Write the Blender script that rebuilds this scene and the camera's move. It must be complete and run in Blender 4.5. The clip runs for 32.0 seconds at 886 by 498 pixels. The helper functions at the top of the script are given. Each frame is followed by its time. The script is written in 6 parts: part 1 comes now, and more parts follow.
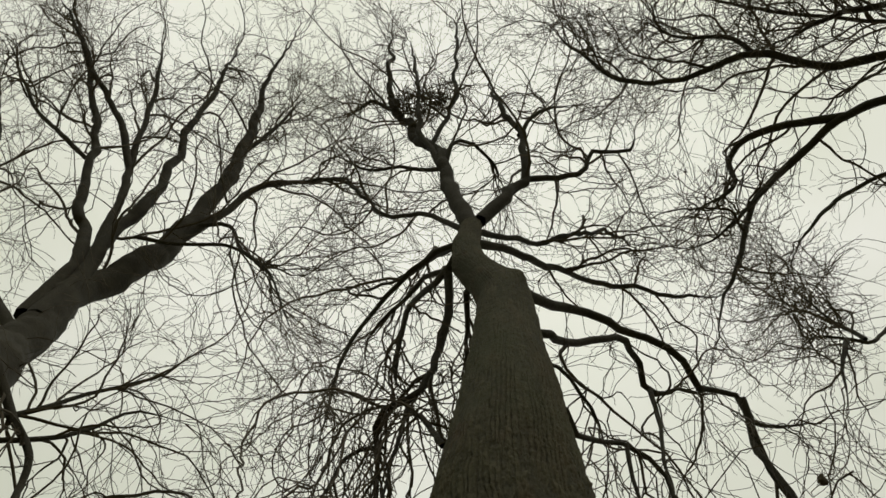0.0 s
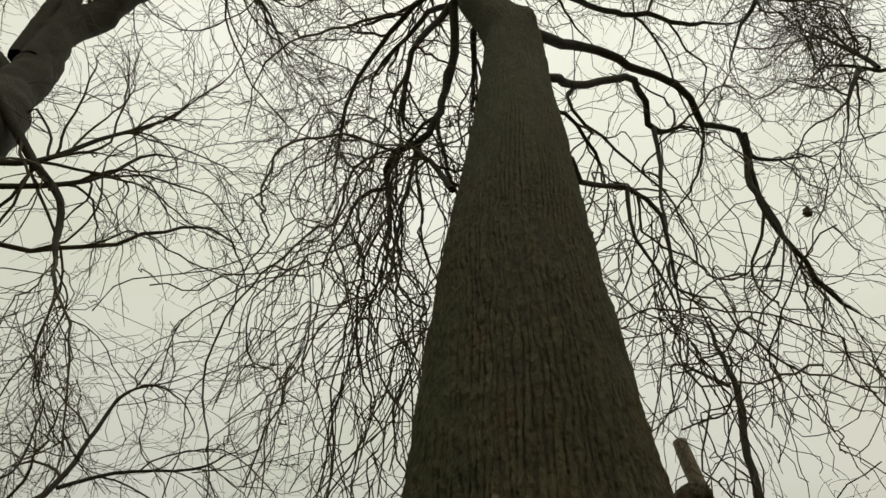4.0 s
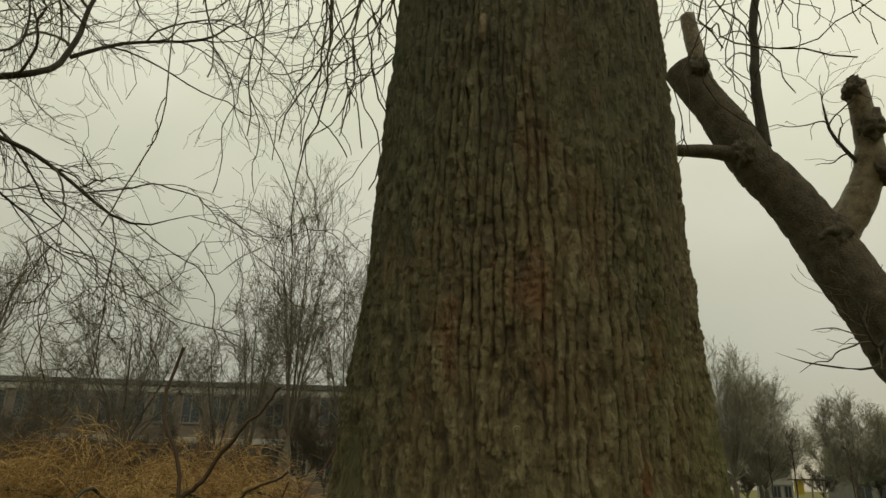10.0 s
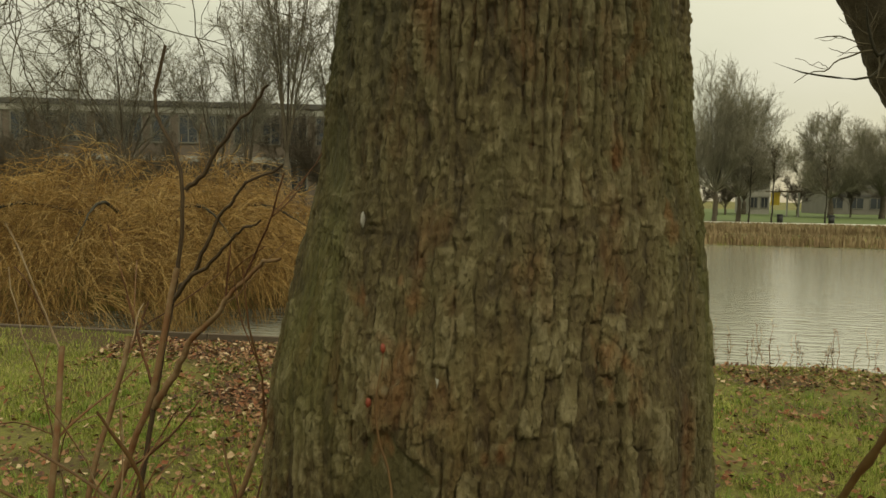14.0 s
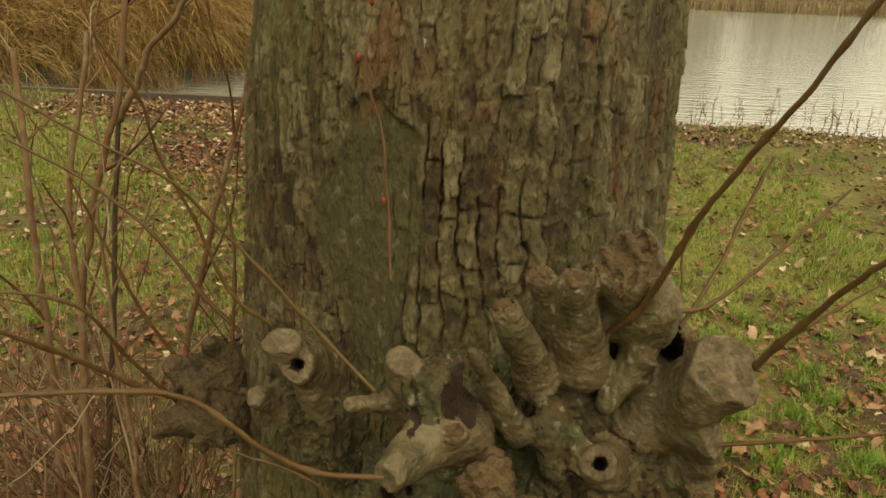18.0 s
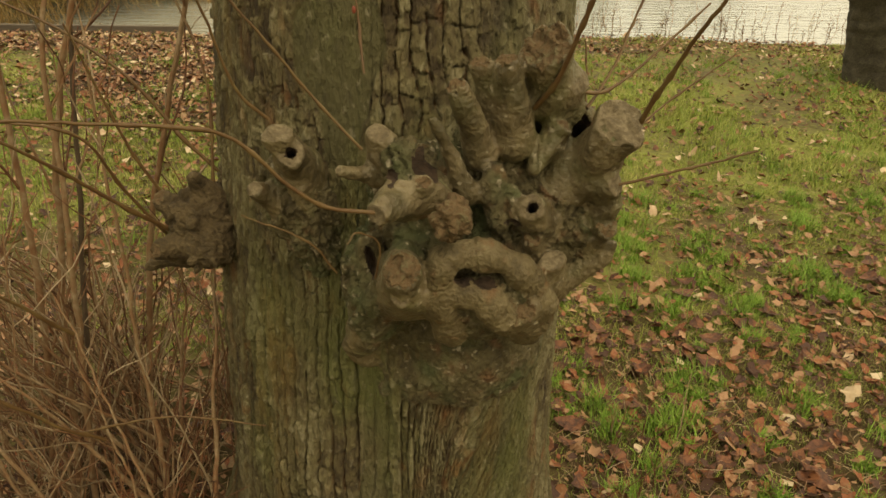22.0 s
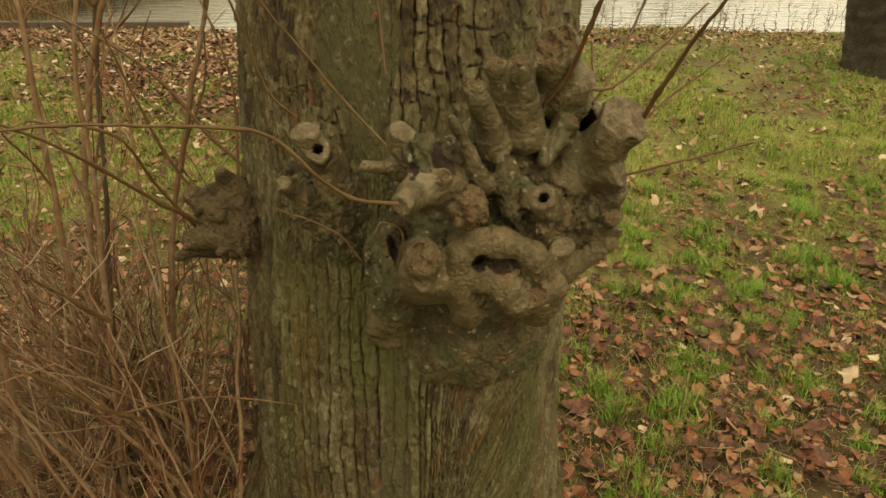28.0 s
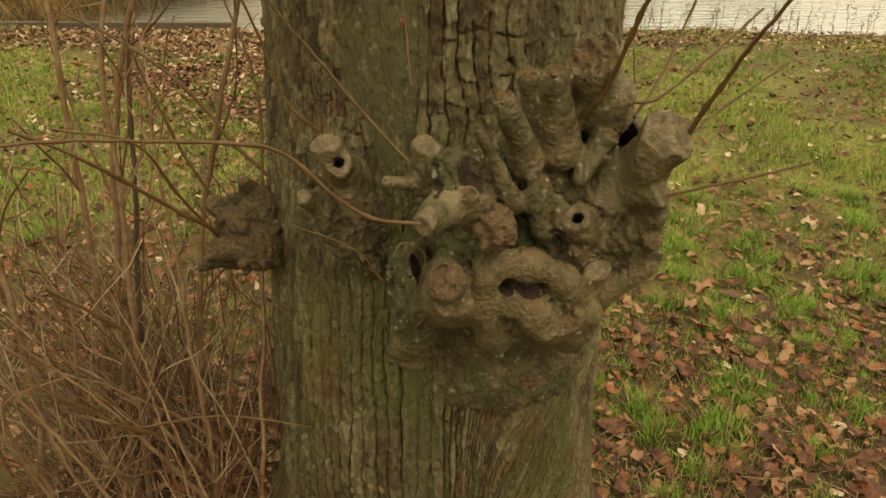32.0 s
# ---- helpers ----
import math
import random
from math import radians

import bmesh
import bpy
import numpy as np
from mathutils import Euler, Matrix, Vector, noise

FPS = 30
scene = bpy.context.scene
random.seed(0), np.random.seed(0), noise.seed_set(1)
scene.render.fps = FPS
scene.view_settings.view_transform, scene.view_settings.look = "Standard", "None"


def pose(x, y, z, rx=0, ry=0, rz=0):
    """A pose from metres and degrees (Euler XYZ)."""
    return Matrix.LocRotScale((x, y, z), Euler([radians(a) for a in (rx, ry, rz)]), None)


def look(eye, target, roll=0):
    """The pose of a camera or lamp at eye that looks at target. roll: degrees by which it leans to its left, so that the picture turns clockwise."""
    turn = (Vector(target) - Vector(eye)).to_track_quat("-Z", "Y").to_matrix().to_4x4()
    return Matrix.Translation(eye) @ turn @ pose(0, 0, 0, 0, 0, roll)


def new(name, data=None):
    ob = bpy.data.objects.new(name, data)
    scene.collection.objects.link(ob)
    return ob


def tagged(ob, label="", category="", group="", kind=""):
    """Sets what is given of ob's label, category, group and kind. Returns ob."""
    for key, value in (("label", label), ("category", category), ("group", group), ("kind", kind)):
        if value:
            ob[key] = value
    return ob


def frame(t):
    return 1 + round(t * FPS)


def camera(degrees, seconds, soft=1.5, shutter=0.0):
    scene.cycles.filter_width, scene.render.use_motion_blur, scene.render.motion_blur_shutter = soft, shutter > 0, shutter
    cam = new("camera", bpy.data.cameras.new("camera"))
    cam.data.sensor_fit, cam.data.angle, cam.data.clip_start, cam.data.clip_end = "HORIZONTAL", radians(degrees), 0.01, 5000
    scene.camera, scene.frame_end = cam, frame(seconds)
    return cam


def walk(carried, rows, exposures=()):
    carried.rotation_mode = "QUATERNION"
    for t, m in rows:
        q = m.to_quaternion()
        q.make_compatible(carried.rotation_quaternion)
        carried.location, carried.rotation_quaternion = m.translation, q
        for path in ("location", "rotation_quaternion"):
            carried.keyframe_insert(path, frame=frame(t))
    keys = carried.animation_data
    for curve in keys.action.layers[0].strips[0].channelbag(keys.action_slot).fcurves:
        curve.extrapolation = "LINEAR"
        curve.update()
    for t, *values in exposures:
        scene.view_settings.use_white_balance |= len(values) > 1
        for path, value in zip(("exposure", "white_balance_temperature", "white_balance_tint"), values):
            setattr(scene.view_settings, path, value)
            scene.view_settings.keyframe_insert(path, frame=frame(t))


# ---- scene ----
cam = camera(64.9, 32.0)
EXPOSURES = [(0.0, -0.3, 6800, 9), (3.0, -0.2, 6850, 9), (6.0, -0.02, 7000, 8), (10.0, 0.15, 7400, 5), (13.0, 0.54, 7900, 2), (14.5, 0.72, 8000, 4), (17.0, 1.04, 8200, 9), (19.0, 1.23, 8400, 10), (32.0, 1.3, 8500, 11)]
PATH = [
    (0, (0.133, 0.069, 1.861), (0.018, 0.614, 3.782), 5.3),
    (0.5, (0.142, 0.048, 1.864), (0.015, 0.678, 3.758), 4.7),
    (1, (0.13, 0.038, 1.865), (-0.005, 0.758, 3.727), 3.9),
    (1.5, (0.138, 0.037, 1.86), (-0.011, 0.843, 3.684), 3.7),
    (2, (0.129, 0.048, 1.845), (-0.027, 0.937, 3.63), 3.3),
    (2.5, (0.112, 0.02, 1.849), (-0.052, 1.001, 3.584), 2.8),
    (3, (0.109, 0.027, 1.834), (-0.066, 1.088, 3.521), 2.6),
    (3.5, (0.12, -0.004, 1.87), (-0.069, 1.142, 3.498), 2.2),
    (5.5, (0.124, -0.029, 1.83), (-0.105, 1.409, 3.2), 1.9),
    (6, (0.129, -0.001, 1.844), (-0.112, 1.501, 3.143), 1.9),
    (6.5, (0.127, 0.024, 1.854), (-0.123, 1.586, 3.078), 1.9),
    (7, (0.128, 0.007, 1.82), (-0.13, 1.625, 2.967), 1.9),
    (7.5, (0.132, 0.005, 1.807), (-0.13, 1.676, 2.875), 1.8),
    (8, (0.139, 0.004, 1.799), (-0.127, 1.724, 2.785), 1.6),
    (8.5, (0.138, 0.018, 1.794), (-0.134, 1.782, 2.696), 1.6),
    (9, (0.138, 0.021, 1.791), (-0.139, 1.826, 2.606), 1.6),
    (9.5, (0.138, 0.021, 1.786), (-0.142, 1.864, 2.511), 1.6),
    (10, (0.142, 0.013, 1.783), (-0.142, 1.889, 2.413), 1.5),
    (10.5, (0.142, 0.004, 1.777), (-0.144, 1.91, 2.311), 1.5),
    (11, (0.146, 0.0, 1.773), (-0.14, 1.93, 2.211), 1.3),
    (11.5, (0.146, -0.005, 1.766), (-0.138, 1.946, 2.105), 1.2),
    (12, (0.145, -0.006, 1.762), (-0.137, 1.959, 2.001), 1.2),
    (12.5, (0.148, -0.007, 1.756), (-0.132, 1.969, 1.896), 1.2),
    (13, (0.151, 0.004, 1.747), (-0.124, 1.984, 1.788), 1.1),
    (13.5, (0.154, 0.007, 1.742), (-0.117, 1.988, 1.685), 1.1),
    (14, (0.159, 0.004, 1.739), (-0.108, 1.98, 1.585), 1.0),
    (14.5, (0.159, 0.0, 1.732), (-0.101, 1.967, 1.476), 1.0),
    (16.5, (0.159, -0.037, 1.717), (-0.074, 1.842, 1.072), 1.3),
    (17, (0.162, -0.032, 1.703), (-0.06, 1.814, 0.967), 1.5),
    (17.5, (0.114, -0.047, 1.659), (0.032, 1.803, 0.902), 2.4),
    (18, (0.124, -0.046, 1.632), (0.035, 1.793, 0.849), 2.2),
    (18.5, (0.124, -0.051, 1.606), (0.028, 1.786, 0.821), 1.8),
    (19, (0.076, -0.067, 1.59), (-0.005, 1.769, 0.801), 1.7),
    (19.5, (0.015, -0.11, 1.586), (-0.02, 1.722, 0.785), 2.0),
    (20, (-0.023, -0.159, 1.585), (0.01, 1.674, 0.785), 1.9),
    (20.5, (-0.016, -0.193, 1.576), (0.088, 1.608, 0.713), 2.0),
    (21, (0.019, -0.246, 1.557), (0.165, 1.517, 0.625), 1.9),
    (21.5, (0.058, -0.303, 1.549), (0.213, 1.458, 0.612), 1.7),
    (22, (0.069, -0.316, 1.547), (0.225, 1.443, 0.608), 1.7),
    (22.5, (0.068, -0.312, 1.545), (0.224, 1.446, 0.605), 1.6),
    (23, (0.049, -0.293, 1.542), (0.206, 1.464, 0.599), 1.5),
    (23.5, (0.032, -0.316, 1.55), (0.195, 1.439, 0.606), 1.4),
    (24, (0.026, -0.334, 1.548), (0.193, 1.421, 0.604), 1.3),
    (24.5, (0.027, -0.319, 1.544), (0.193, 1.435, 0.596), 1.3),
    (25, (0.041, -0.294, 1.547), (0.204, 1.459, 0.598), 1.2),
    (25.5, (0.036, -0.259, 1.542), (0.199, 1.491, 0.588), 1.3),
    (27.5, (0.033, -0.371, 1.573), (0.188, 1.378, 0.615), 1.0),
    (28, (0.04, -0.379, 1.575), (0.191, 1.369, 0.615), 1.0),
    (28.5, (0.039, -0.367, 1.572), (0.184, 1.382, 0.613), 0.9),
    (29, (0.023, -0.309, 1.56), (0.166, 1.439, 0.6), 0.9),
    (29.5, (0.007, -0.253, 1.55), (0.148, 1.495, 0.59), 0.7),
    (30, (-0.007, -0.238, 1.552), (0.14, 1.509, 0.59), 0.8),
    (30.5, (0.048, -0.247, 1.558), (0.198, 1.499, 0.595), 0.8),
    (31, (0.079, -0.277, 1.563), (0.224, 1.47, 0.6), 0.7),
    (31.5, (0.071, -0.305, 1.556), (0.166, 1.446, 0.594), 0.6),
    (32, (0.066, -0.312, 1.571), (0.1, 1.442, 0.611), 0.4),
]
walk(cam, [(t, look(eye, target, roll)) for t, eye, target, roll in PATH], EXPOSURES)

# ---- world and light: an overcast winter day ----
world = bpy.data.worlds.new("overcast")
scene.world = world
world.use_nodes = True
wn, wl = world.node_tree.nodes, world.node_tree.links
wn.clear()
w_out = wn.new("ShaderNodeOutputWorld")
w_bg = wn.new("ShaderNodeBackground")
w_sky = wn.new("ShaderNodeTexSky")
w_sky.sky_type = "NISHITA"
w_sky.sun_disc = False
w_sky.sun_elevation, w_sky.sun_rotation = radians(28), radians(40)
w_dim = wn.new("ShaderNodeMix")
w_dim.data_type = "RGBA"
w_dim.blend_type = "MULTIPLY"
w_dim.inputs["Factor"].default_value = 1.0
w_dim.inputs["B"].default_value = (0.08, 0.08, 0.08, 1)
w_geo = wn.new("ShaderNodeTexCoord")
w_map = wn.new("ShaderNodeMapping")
w_map.inputs["Scale"].default_value = (1.0, 1.0, 1.6)
w_noise = wn.new("ShaderNodeTexNoise")
w_noise.inputs["Scale"].default_value = 2.2
w_noise.inputs["Detail"].default_value = 5
w_ramp = wn.new("ShaderNodeValToRGB")
w_ramp.color_ramp.elements[0].position, w_ramp.color_ramp.elements[1].position = 0.3, 0.72
w_ramp.color_ramp.elements[0].color = (0.64, 0.67, 0.56, 1)
w_ramp.color_ramp.elements[1].color = (0.80, 0.81, 0.76, 1)
w_sep = wn.new("ShaderNodeSeparateXYZ")
w_up = wn.new("ShaderNodeMapRange")
w_up.inputs["From Min"].default_value, w_up.inputs["From Max"].default_value = 0.0, 0.95
w_up.inputs["To Min"].default_value, w_up.inputs["To Max"].default_value = 0.275, 1.17
w_mul = wn.new("ShaderNodeMix")
w_mul.data_type = "RGBA"
w_mul.blend_type = "MULTIPLY"
w_mul.inputs["Factor"].default_value = 1.0
w_mix = wn.new("ShaderNodeMix")
w_mix.data_type = "RGBA"
w_mix.inputs["Factor"].default_value = 0.92
wl.new(w_geo.outputs["Generated"], w_map.inputs["Vector"])
wl.new(w_map.outputs["Vector"], w_noise.inputs["Vector"])
wl.new(w_noise.outputs["Fac"], w_ramp.inputs["Fac"])
wl.new(w_geo.outputs["Generated"], w_sep.inputs["Vector"])
wl.new(w_sep.outputs["Z"], w_up.inputs["Value"])
wl.new(w_ramp.outputs["Color"], w_mul.inputs["A"])
wl.new(w_up.outputs["Result"], w_mul.inputs["B"])
wl.new(w_sky.outputs["Color"], w_dim.inputs["A"])
wl.new(w_dim.outputs["Result"], w_mix.inputs["A"])
wl.new(w_mul.outputs["Result"], w_mix.inputs["B"])
wl.new(w_mix.outputs["Result"], w_bg.inputs["Color"])
w_bg.inputs["Strength"].default_value = 1.25
wl.new(w_bg.outputs["Background"], w_out.inputs["Surface"])

sun_data = bpy.data.lights.new("sun", "SUN")
sun_data.energy, sun_data.angle, sun_data.color = 0.6, radians(25), (1.0, 0.96, 0.88)
sun = new("sun", sun_data)
sun.matrix_world = look((6, -8, 12), (0, 1, 0))

# ---- materials ----


def material(name, colours, scale=6.0, rough=0.85, bump=0.3, fine=60.0, stretch=(1, 1, 1), spread=0.0, attribute="", spec=0.3):
    """A natural surface: colours mixed by a coarse and a fine noise, with relief. spread: variation from piece to piece."""
    m = bpy.data.materials.new(name)
    m.use_nodes = True
    n, l = m.node_tree.nodes, m.node_tree.links
    b = n["Principled BSDF"]
    co = n.new("ShaderNodeTexCoord")
    mp = n.new("ShaderNodeMapping")
    mp.inputs["Scale"].default_value = stretch
    l.new(co.outputs["Object"], mp.inputs["Vector"])
    a, c = n.new("ShaderNodeTexNoise"), n.new("ShaderNodeTexNoise")
    a.inputs["Scale"].default_value, c.inputs["Scale"].default_value = scale, fine
    a.inputs["Detail"].default_value, c.inputs["Detail"].default_value = 5, 6
    for t in (a, c):
        l.new(mp.outputs["Vector"], t.inputs["Vector"])
    mix = n.new("ShaderNodeMath")
    mix.operation = "MULTIPLY_ADD"
    mix.inputs[1].default_value = 0.55
    l.new(a.outputs["Fac"], mix.inputs[0])
    half = n.new("ShaderNodeMath")
    half.operation = "MULTIPLY"
    half.inputs[1].default_value = 0.45
    l.new(c.outputs["Fac"], half.inputs[0])
    l.new(half.outputs[0], mix.inputs[2])
    fac = mix.outputs[0]
    if spread:
        if attribute:
            src = n.new("ShaderNodeAttribute")
            src.attribute_name = attribute
            out = src.outputs["Fac"]
        else:
            src = n.new("ShaderNodeNewGeometry")
            out = src.outputs["Random Per Island"]
        s = n.new("ShaderNodeMath")
        s.operation = "MULTIPLY_ADD"
        s.inputs[1].default_value = spread
        l.new(out, s.inputs[0])
        l.new(fac, s.inputs[2])
        t = n.new("ShaderNodeMath")
        t.operation = "SUBTRACT"
        t.inputs[1].default_value = spread / 2
        l.new(s.outputs[0], t.inputs[0])
        fac = t.outputs[0]
    r = n.new("ShaderNodeValToRGB")
    els = r.color_ramp.elements
    while len(els) < len(colours):
        els.new(0.5)
    for i, col in enumerate(colours):
        els[i].position = 0.25 + 0.5 * i / max(1, len(colours) - 1)
        els[i].color = (*col, 1)
    l.new(fac, r.inputs["Fac"])
    l.new(r.outputs["Color"], b.inputs["Base Color"])
    b.inputs["Roughness"].default_value = rough
    b.inputs["Specular IOR Level"].default_value = spec
    if bump:
        bp = n.new("ShaderNodeBump")
        bp.inputs["Strength"].default_value, bp.inputs["Distance"].default_value = bump, 0.01
        l.new(c.outputs["Fac"], bp.inputs["Height"])
        l.new(bp.outputs["Normal"], b.inputs["Normal"])
    return m


def relief(m, layers):
    """Adds coarser relief under a material's own: layers of scale, stretch and depth, noise and cells in turn."""
    n, l = m.node_tree.nodes, m.node_tree.links
    co = next(x for x in n if x.type == "TEX_COORD")
    last = next(x for x in n if x.type == "BUMP")
    for k, (scale, stretch, depth) in enumerate(layers):
        mp = n.new("ShaderNodeMapping")
        mp.inputs["Scale"].default_value = stretch
        t = n.new("ShaderNodeTexVoronoi" if k % 2 else "ShaderNodeTexNoise")
        t.inputs["Scale"].default_value = scale
        if k % 2 == 0:
            t.inputs["Detail"].default_value, t.inputs["Roughness"].default_value = 8, 0.7
        bp = n.new("ShaderNodeBump")
        bp.inputs["Strength"].default_value, bp.inputs["Distance"].default_value = 0.8, depth
        l.new(co.outputs["Object"], mp.inputs["Vector"])
        l.new(mp.outputs["Vector"], t.inputs["Vector"])
        l.new(t.outputs[0], bp.inputs["Height"])
        l.new(last.outputs["Normal"], bp.inputs["Normal"])
        last = bp
    l.new(last.outputs["Normal"], n["Principled BSDF"].inputs["Normal"])
    return m


def blotch(m, scale, lo, hi, stretch=(1, 1, 1), strength=1.0):
    """A factor for patches of a given size."""
    n, l = m.node_tree.nodes, m.node_tree.links
    co = next(x for x in n if x.type == "TEX_COORD")
    mp = n.new("ShaderNodeMapping")
    mp.inputs["Scale"].default_value = stretch
    t = n.new("ShaderNodeTexNoise")
    t.inputs["Scale"].default_value, t.inputs["Detail"].default_value = scale, 6
    r = n.new("ShaderNodeMapRange")
    r.inputs["From Min"].default_value, r.inputs["From Max"].default_value, r.inputs["To Max"].default_value = lo, hi, strength
    l.new(co.outputs["Object"], mp.inputs["Vector"])
    l.new(mp.outputs["Vector"], t.inputs["Vector"])
    l.new(t.outputs["Fac"], r.inputs["Value"])
    return r.outputs["Result"]


def coat(m, colour, fac):
    """Lays a colour over a material where the factor says."""
    n, l = m.node_tree.nodes, m.node_tree.links
    b = n["Principled BSDF"]
    x = n.new("ShaderNodeMix")
    x.data_type = "RGBA"
    x.inputs["B"].default_value = (*colour, 1)
    l.new(b.inputs["Base Color"].links[0].from_socket, x.inputs["A"])
    l.new(fac, x.inputs["Factor"])
    l.new(x.outputs["Result"], b.inputs["Base Color"])
    return m


def scaled_attribute(m, name, strength):
    n, l = m.node_tree.nodes, m.node_tree.links
    a = n.new("ShaderNodeAttribute")
    a.attribute_name = name
    k = n.new("ShaderNodeMath")
    k.operation = "MULTIPLY"
    k.inputs[1].default_value = strength
    l.new(a.outputs["Fac"], k.inputs[0])
    return k.outputs[0]


def bark_material():
    """Willow bark: grey-brown plates, each its own tint, rusty inner bark, green algae; smooth where the bark has gone;
    shade painted in higher up.
    """
    m = material("willow_bark", [(0.04, 0.026, 0.011), (0.084, 0.061, 0.026), (0.122, 0.097, 0.043), (0.19, 0.158, 0.084)], 11, 0.85, 1.0, 170, (1, 1, 0.45), 0.75, "plate", 0.3)
    coat(m, (0.125, 0.055, 0.02), scaled_attribute(m, "rusty", 0.55))
    coat(m, (0.165, 0.068, 0.024), blotch(m, 17, 0.56, 0.72, (1, 1, 0.4), 0.6))
    coat(m, (0.07, 0.06, 0.023), scaled_attribute(m, "bare", 0.9))
    coat(m, (0.17, 0.062, 0.02), blotch(m, 13, 0.64, 0.72, (1, 1, 0.7), 0.7))
    coat(m, (0.085, 0.092, 0.022), blotch(m, 5, 0.48, 0.66, (1, 1, 0.35), 0.6))
    coat(m, (0.15, 0.085, 0.022), blotch(m, 9, 0.58, 0.7, (1, 1, 0.16), 0.45))
    # faint pale grey, stronger higher up and to the right
    coat(m, (0.125, 0.118, 0.074), scaled_attribute(m, "pale_grey", 0.1))
    coat(m, (0.23, 0.195, 0.12), blotch(m, 90, 0.61, 0.72, (1, 1, 0.6), 0.55))
    coat(m, (0.03, 0.02, 0.010), blotch(m, 42, 0.57, 0.7, (1, 1, 0.45), 0.35))
    # dark olive over the upper trunk: algae tone and painted backlit shade
    coat(m, (0.036, 0.039, 0.019), scaled_attribute(m, "algae_shade", 0.68))
    return relief(m, ((60, (1, 1, 0.35), 0.008), (75, (1, 1, 0.5), 0.004)))


BARK = bark_material()
BURLWOOD = material("burl_bark", [(0.024, 0.016, 0.006), (0.066, 0.048, 0.02), (0.11, 0.086, 0.038), (0.21, 0.17, 0.09)], 26, 0.8, 1.0, 130, (1, 1, 1), 0.0)
coat(BURLWOOD, (0.125, 0.058, 0.024), blotch(BURLWOOD, 28, 0.56, 0.7, strength=0.75))
coat(BURLWOOD, (0.06, 0.074, 0.026), blotch(BURLWOOD, 11, 0.5, 0.64, strength=0.65))
coat(BURLWOOD, (0.33, 0.27, 0.18), blotch(BURLWOOD, 75, 0.61, 0.7, strength=0.75))
STUBWOOD = material("stub_bark", [(0.055, 0.037, 0.016), (0.098, 0.07, 0.034), (0.138, 0.104, 0.053), (0.19, 0.148, 0.082)], 17, 0.48, 0.6, 120, (1, 1, 1), 0.0)
coat(STUBWOOD, (0.12, 0.058, 0.026), blotch(STUBWOOD, 24, 0.6, 0.72, strength=0.7))
coat(STUBWOOD, (0.085, 0.088, 0.034), blotch(STUBWOOD, 12, 0.52, 0.66, strength=0.5))
coat(STUBWOOD, (0.04, 0.03, 0.013), blotch(STUBWOOD, 19, 0.5, 0.62, strength=0.6))
coat(STUBWOOD, (0.35, 0.29, 0.20), blotch(STUBWOOD, 70, 0.64, 0.72, strength=0.7))
CALLUS = material("callus_bark", [(0.04, 0.026, 0.01), (0.085, 0.06, 0.026), (0.135, 0.10, 0.047), (0.25, 0.195, 0.11)], 30, 0.6, 0.8, 150, (1, 1, 1), 0.0)
coat(CALLUS, (0.13, 0.06, 0.022), blotch(CALLUS, 40, 0.56, 0.72, strength=0.8))
relief(BURLWOOD, ((60, (1, 1, 0.6), 0.01), (70, (1, 1, 1), 0.005)))
relief(STUBWOOD, ((40, (1, 1, 0.6), 0.003),))
relief(CALLUS, ((40, (1, 1, 1), 0.004),))
CUTWOOD = material("cut_wood", [(0.045, 0.03, 0.014), (0.11, 0.08, 0.042), (0.23, 0.18, 0.108)], 70, 0.8, 0.5, 200)
RUST = material("rusty_bark", [(0.035, 0.022, 0.009), (0.08, 0.055, 0.024), (0.105, 0.06, 0.026), (0.12, 0.095, 0.045), (0.28, 0.22, 0.13)], 60, 0.85, 1.0, 150)
# lining of the hollows: brown wood darkened to paint in their shade
HOLLOW = material("shaded_hollow_wood", [(0.014, 0.008, 0.004), (0.032, 0.018, 0.009), (0.07, 0.037, 0.018)], 40, 0.95, 0.6, 150)
BRANCH = material("branch_bark", [(0.022, 0.02, 0.013), (0.038, 0.034, 0.022), (0.062, 0.055, 0.036)], 8, 0.85, 0.8, 70)
LEANBARK = material("old_willow_bark", [(0.02, 0.015, 0.009), (0.048, 0.039, 0.024), (0.078, 0.065, 0.042), (0.12, 0.104, 0.072)], 9, 0.9, 0.8, 60)
TWIG = material("twig_bark", [(0.045, 0.036, 0.021), (0.072, 0.058, 0.034), (0.105, 0.085, 0.052)], 3, 0.8, 0, 30, (1, 1, 1), 0.3)
SHOOT = material("shoot_bark", [(0.05, 0.022, 0.008), (0.09, 0.046, 0.016), (0.13, 0.085, 0.03)], 25, 0.55, 0.15, 90, (1, 1, 1), 0.4)
REDBUD = material("red_bud", [(0.13, 0.028, 0.014), (0.2, 0.042, 0.022)], 60, 0.5, 0.2, 200)
DARKSTEM = material("dark_stem", [(0.03, 0.018, 0.010), (0.055, 0.035, 0.018), (0.085, 0.056, 0.03)], 9, 0.75, 0.2, 60, (1, 1, 1), 0.4)
STEM = material("shrub_bark", [(0.075, 0.031, 0.013), (0.155, 0.069, 0.029), (0.18, 0.112, 0.056), (0.28, 0.205, 0.125)], 14, 0.75, 0.2, 60, (1, 1, 1), 0.6)
SOIL = material("lawn_soil", [(0.05, 0.032, 0.014), (0.09, 0.072, 0.024), (0.15, 0.15, 0.032), (0.21, 0.22, 0.045)], 1.4, 0.95, 0.9, 26)
TUFT = material("fresh_grass", [(0.085, 0.15, 0.014), (0.13, 0.225, 0.022), (0.20, 0.30, 0.045)], 2, 0.6, 0, 14, (1, 1, 1), 0.6)
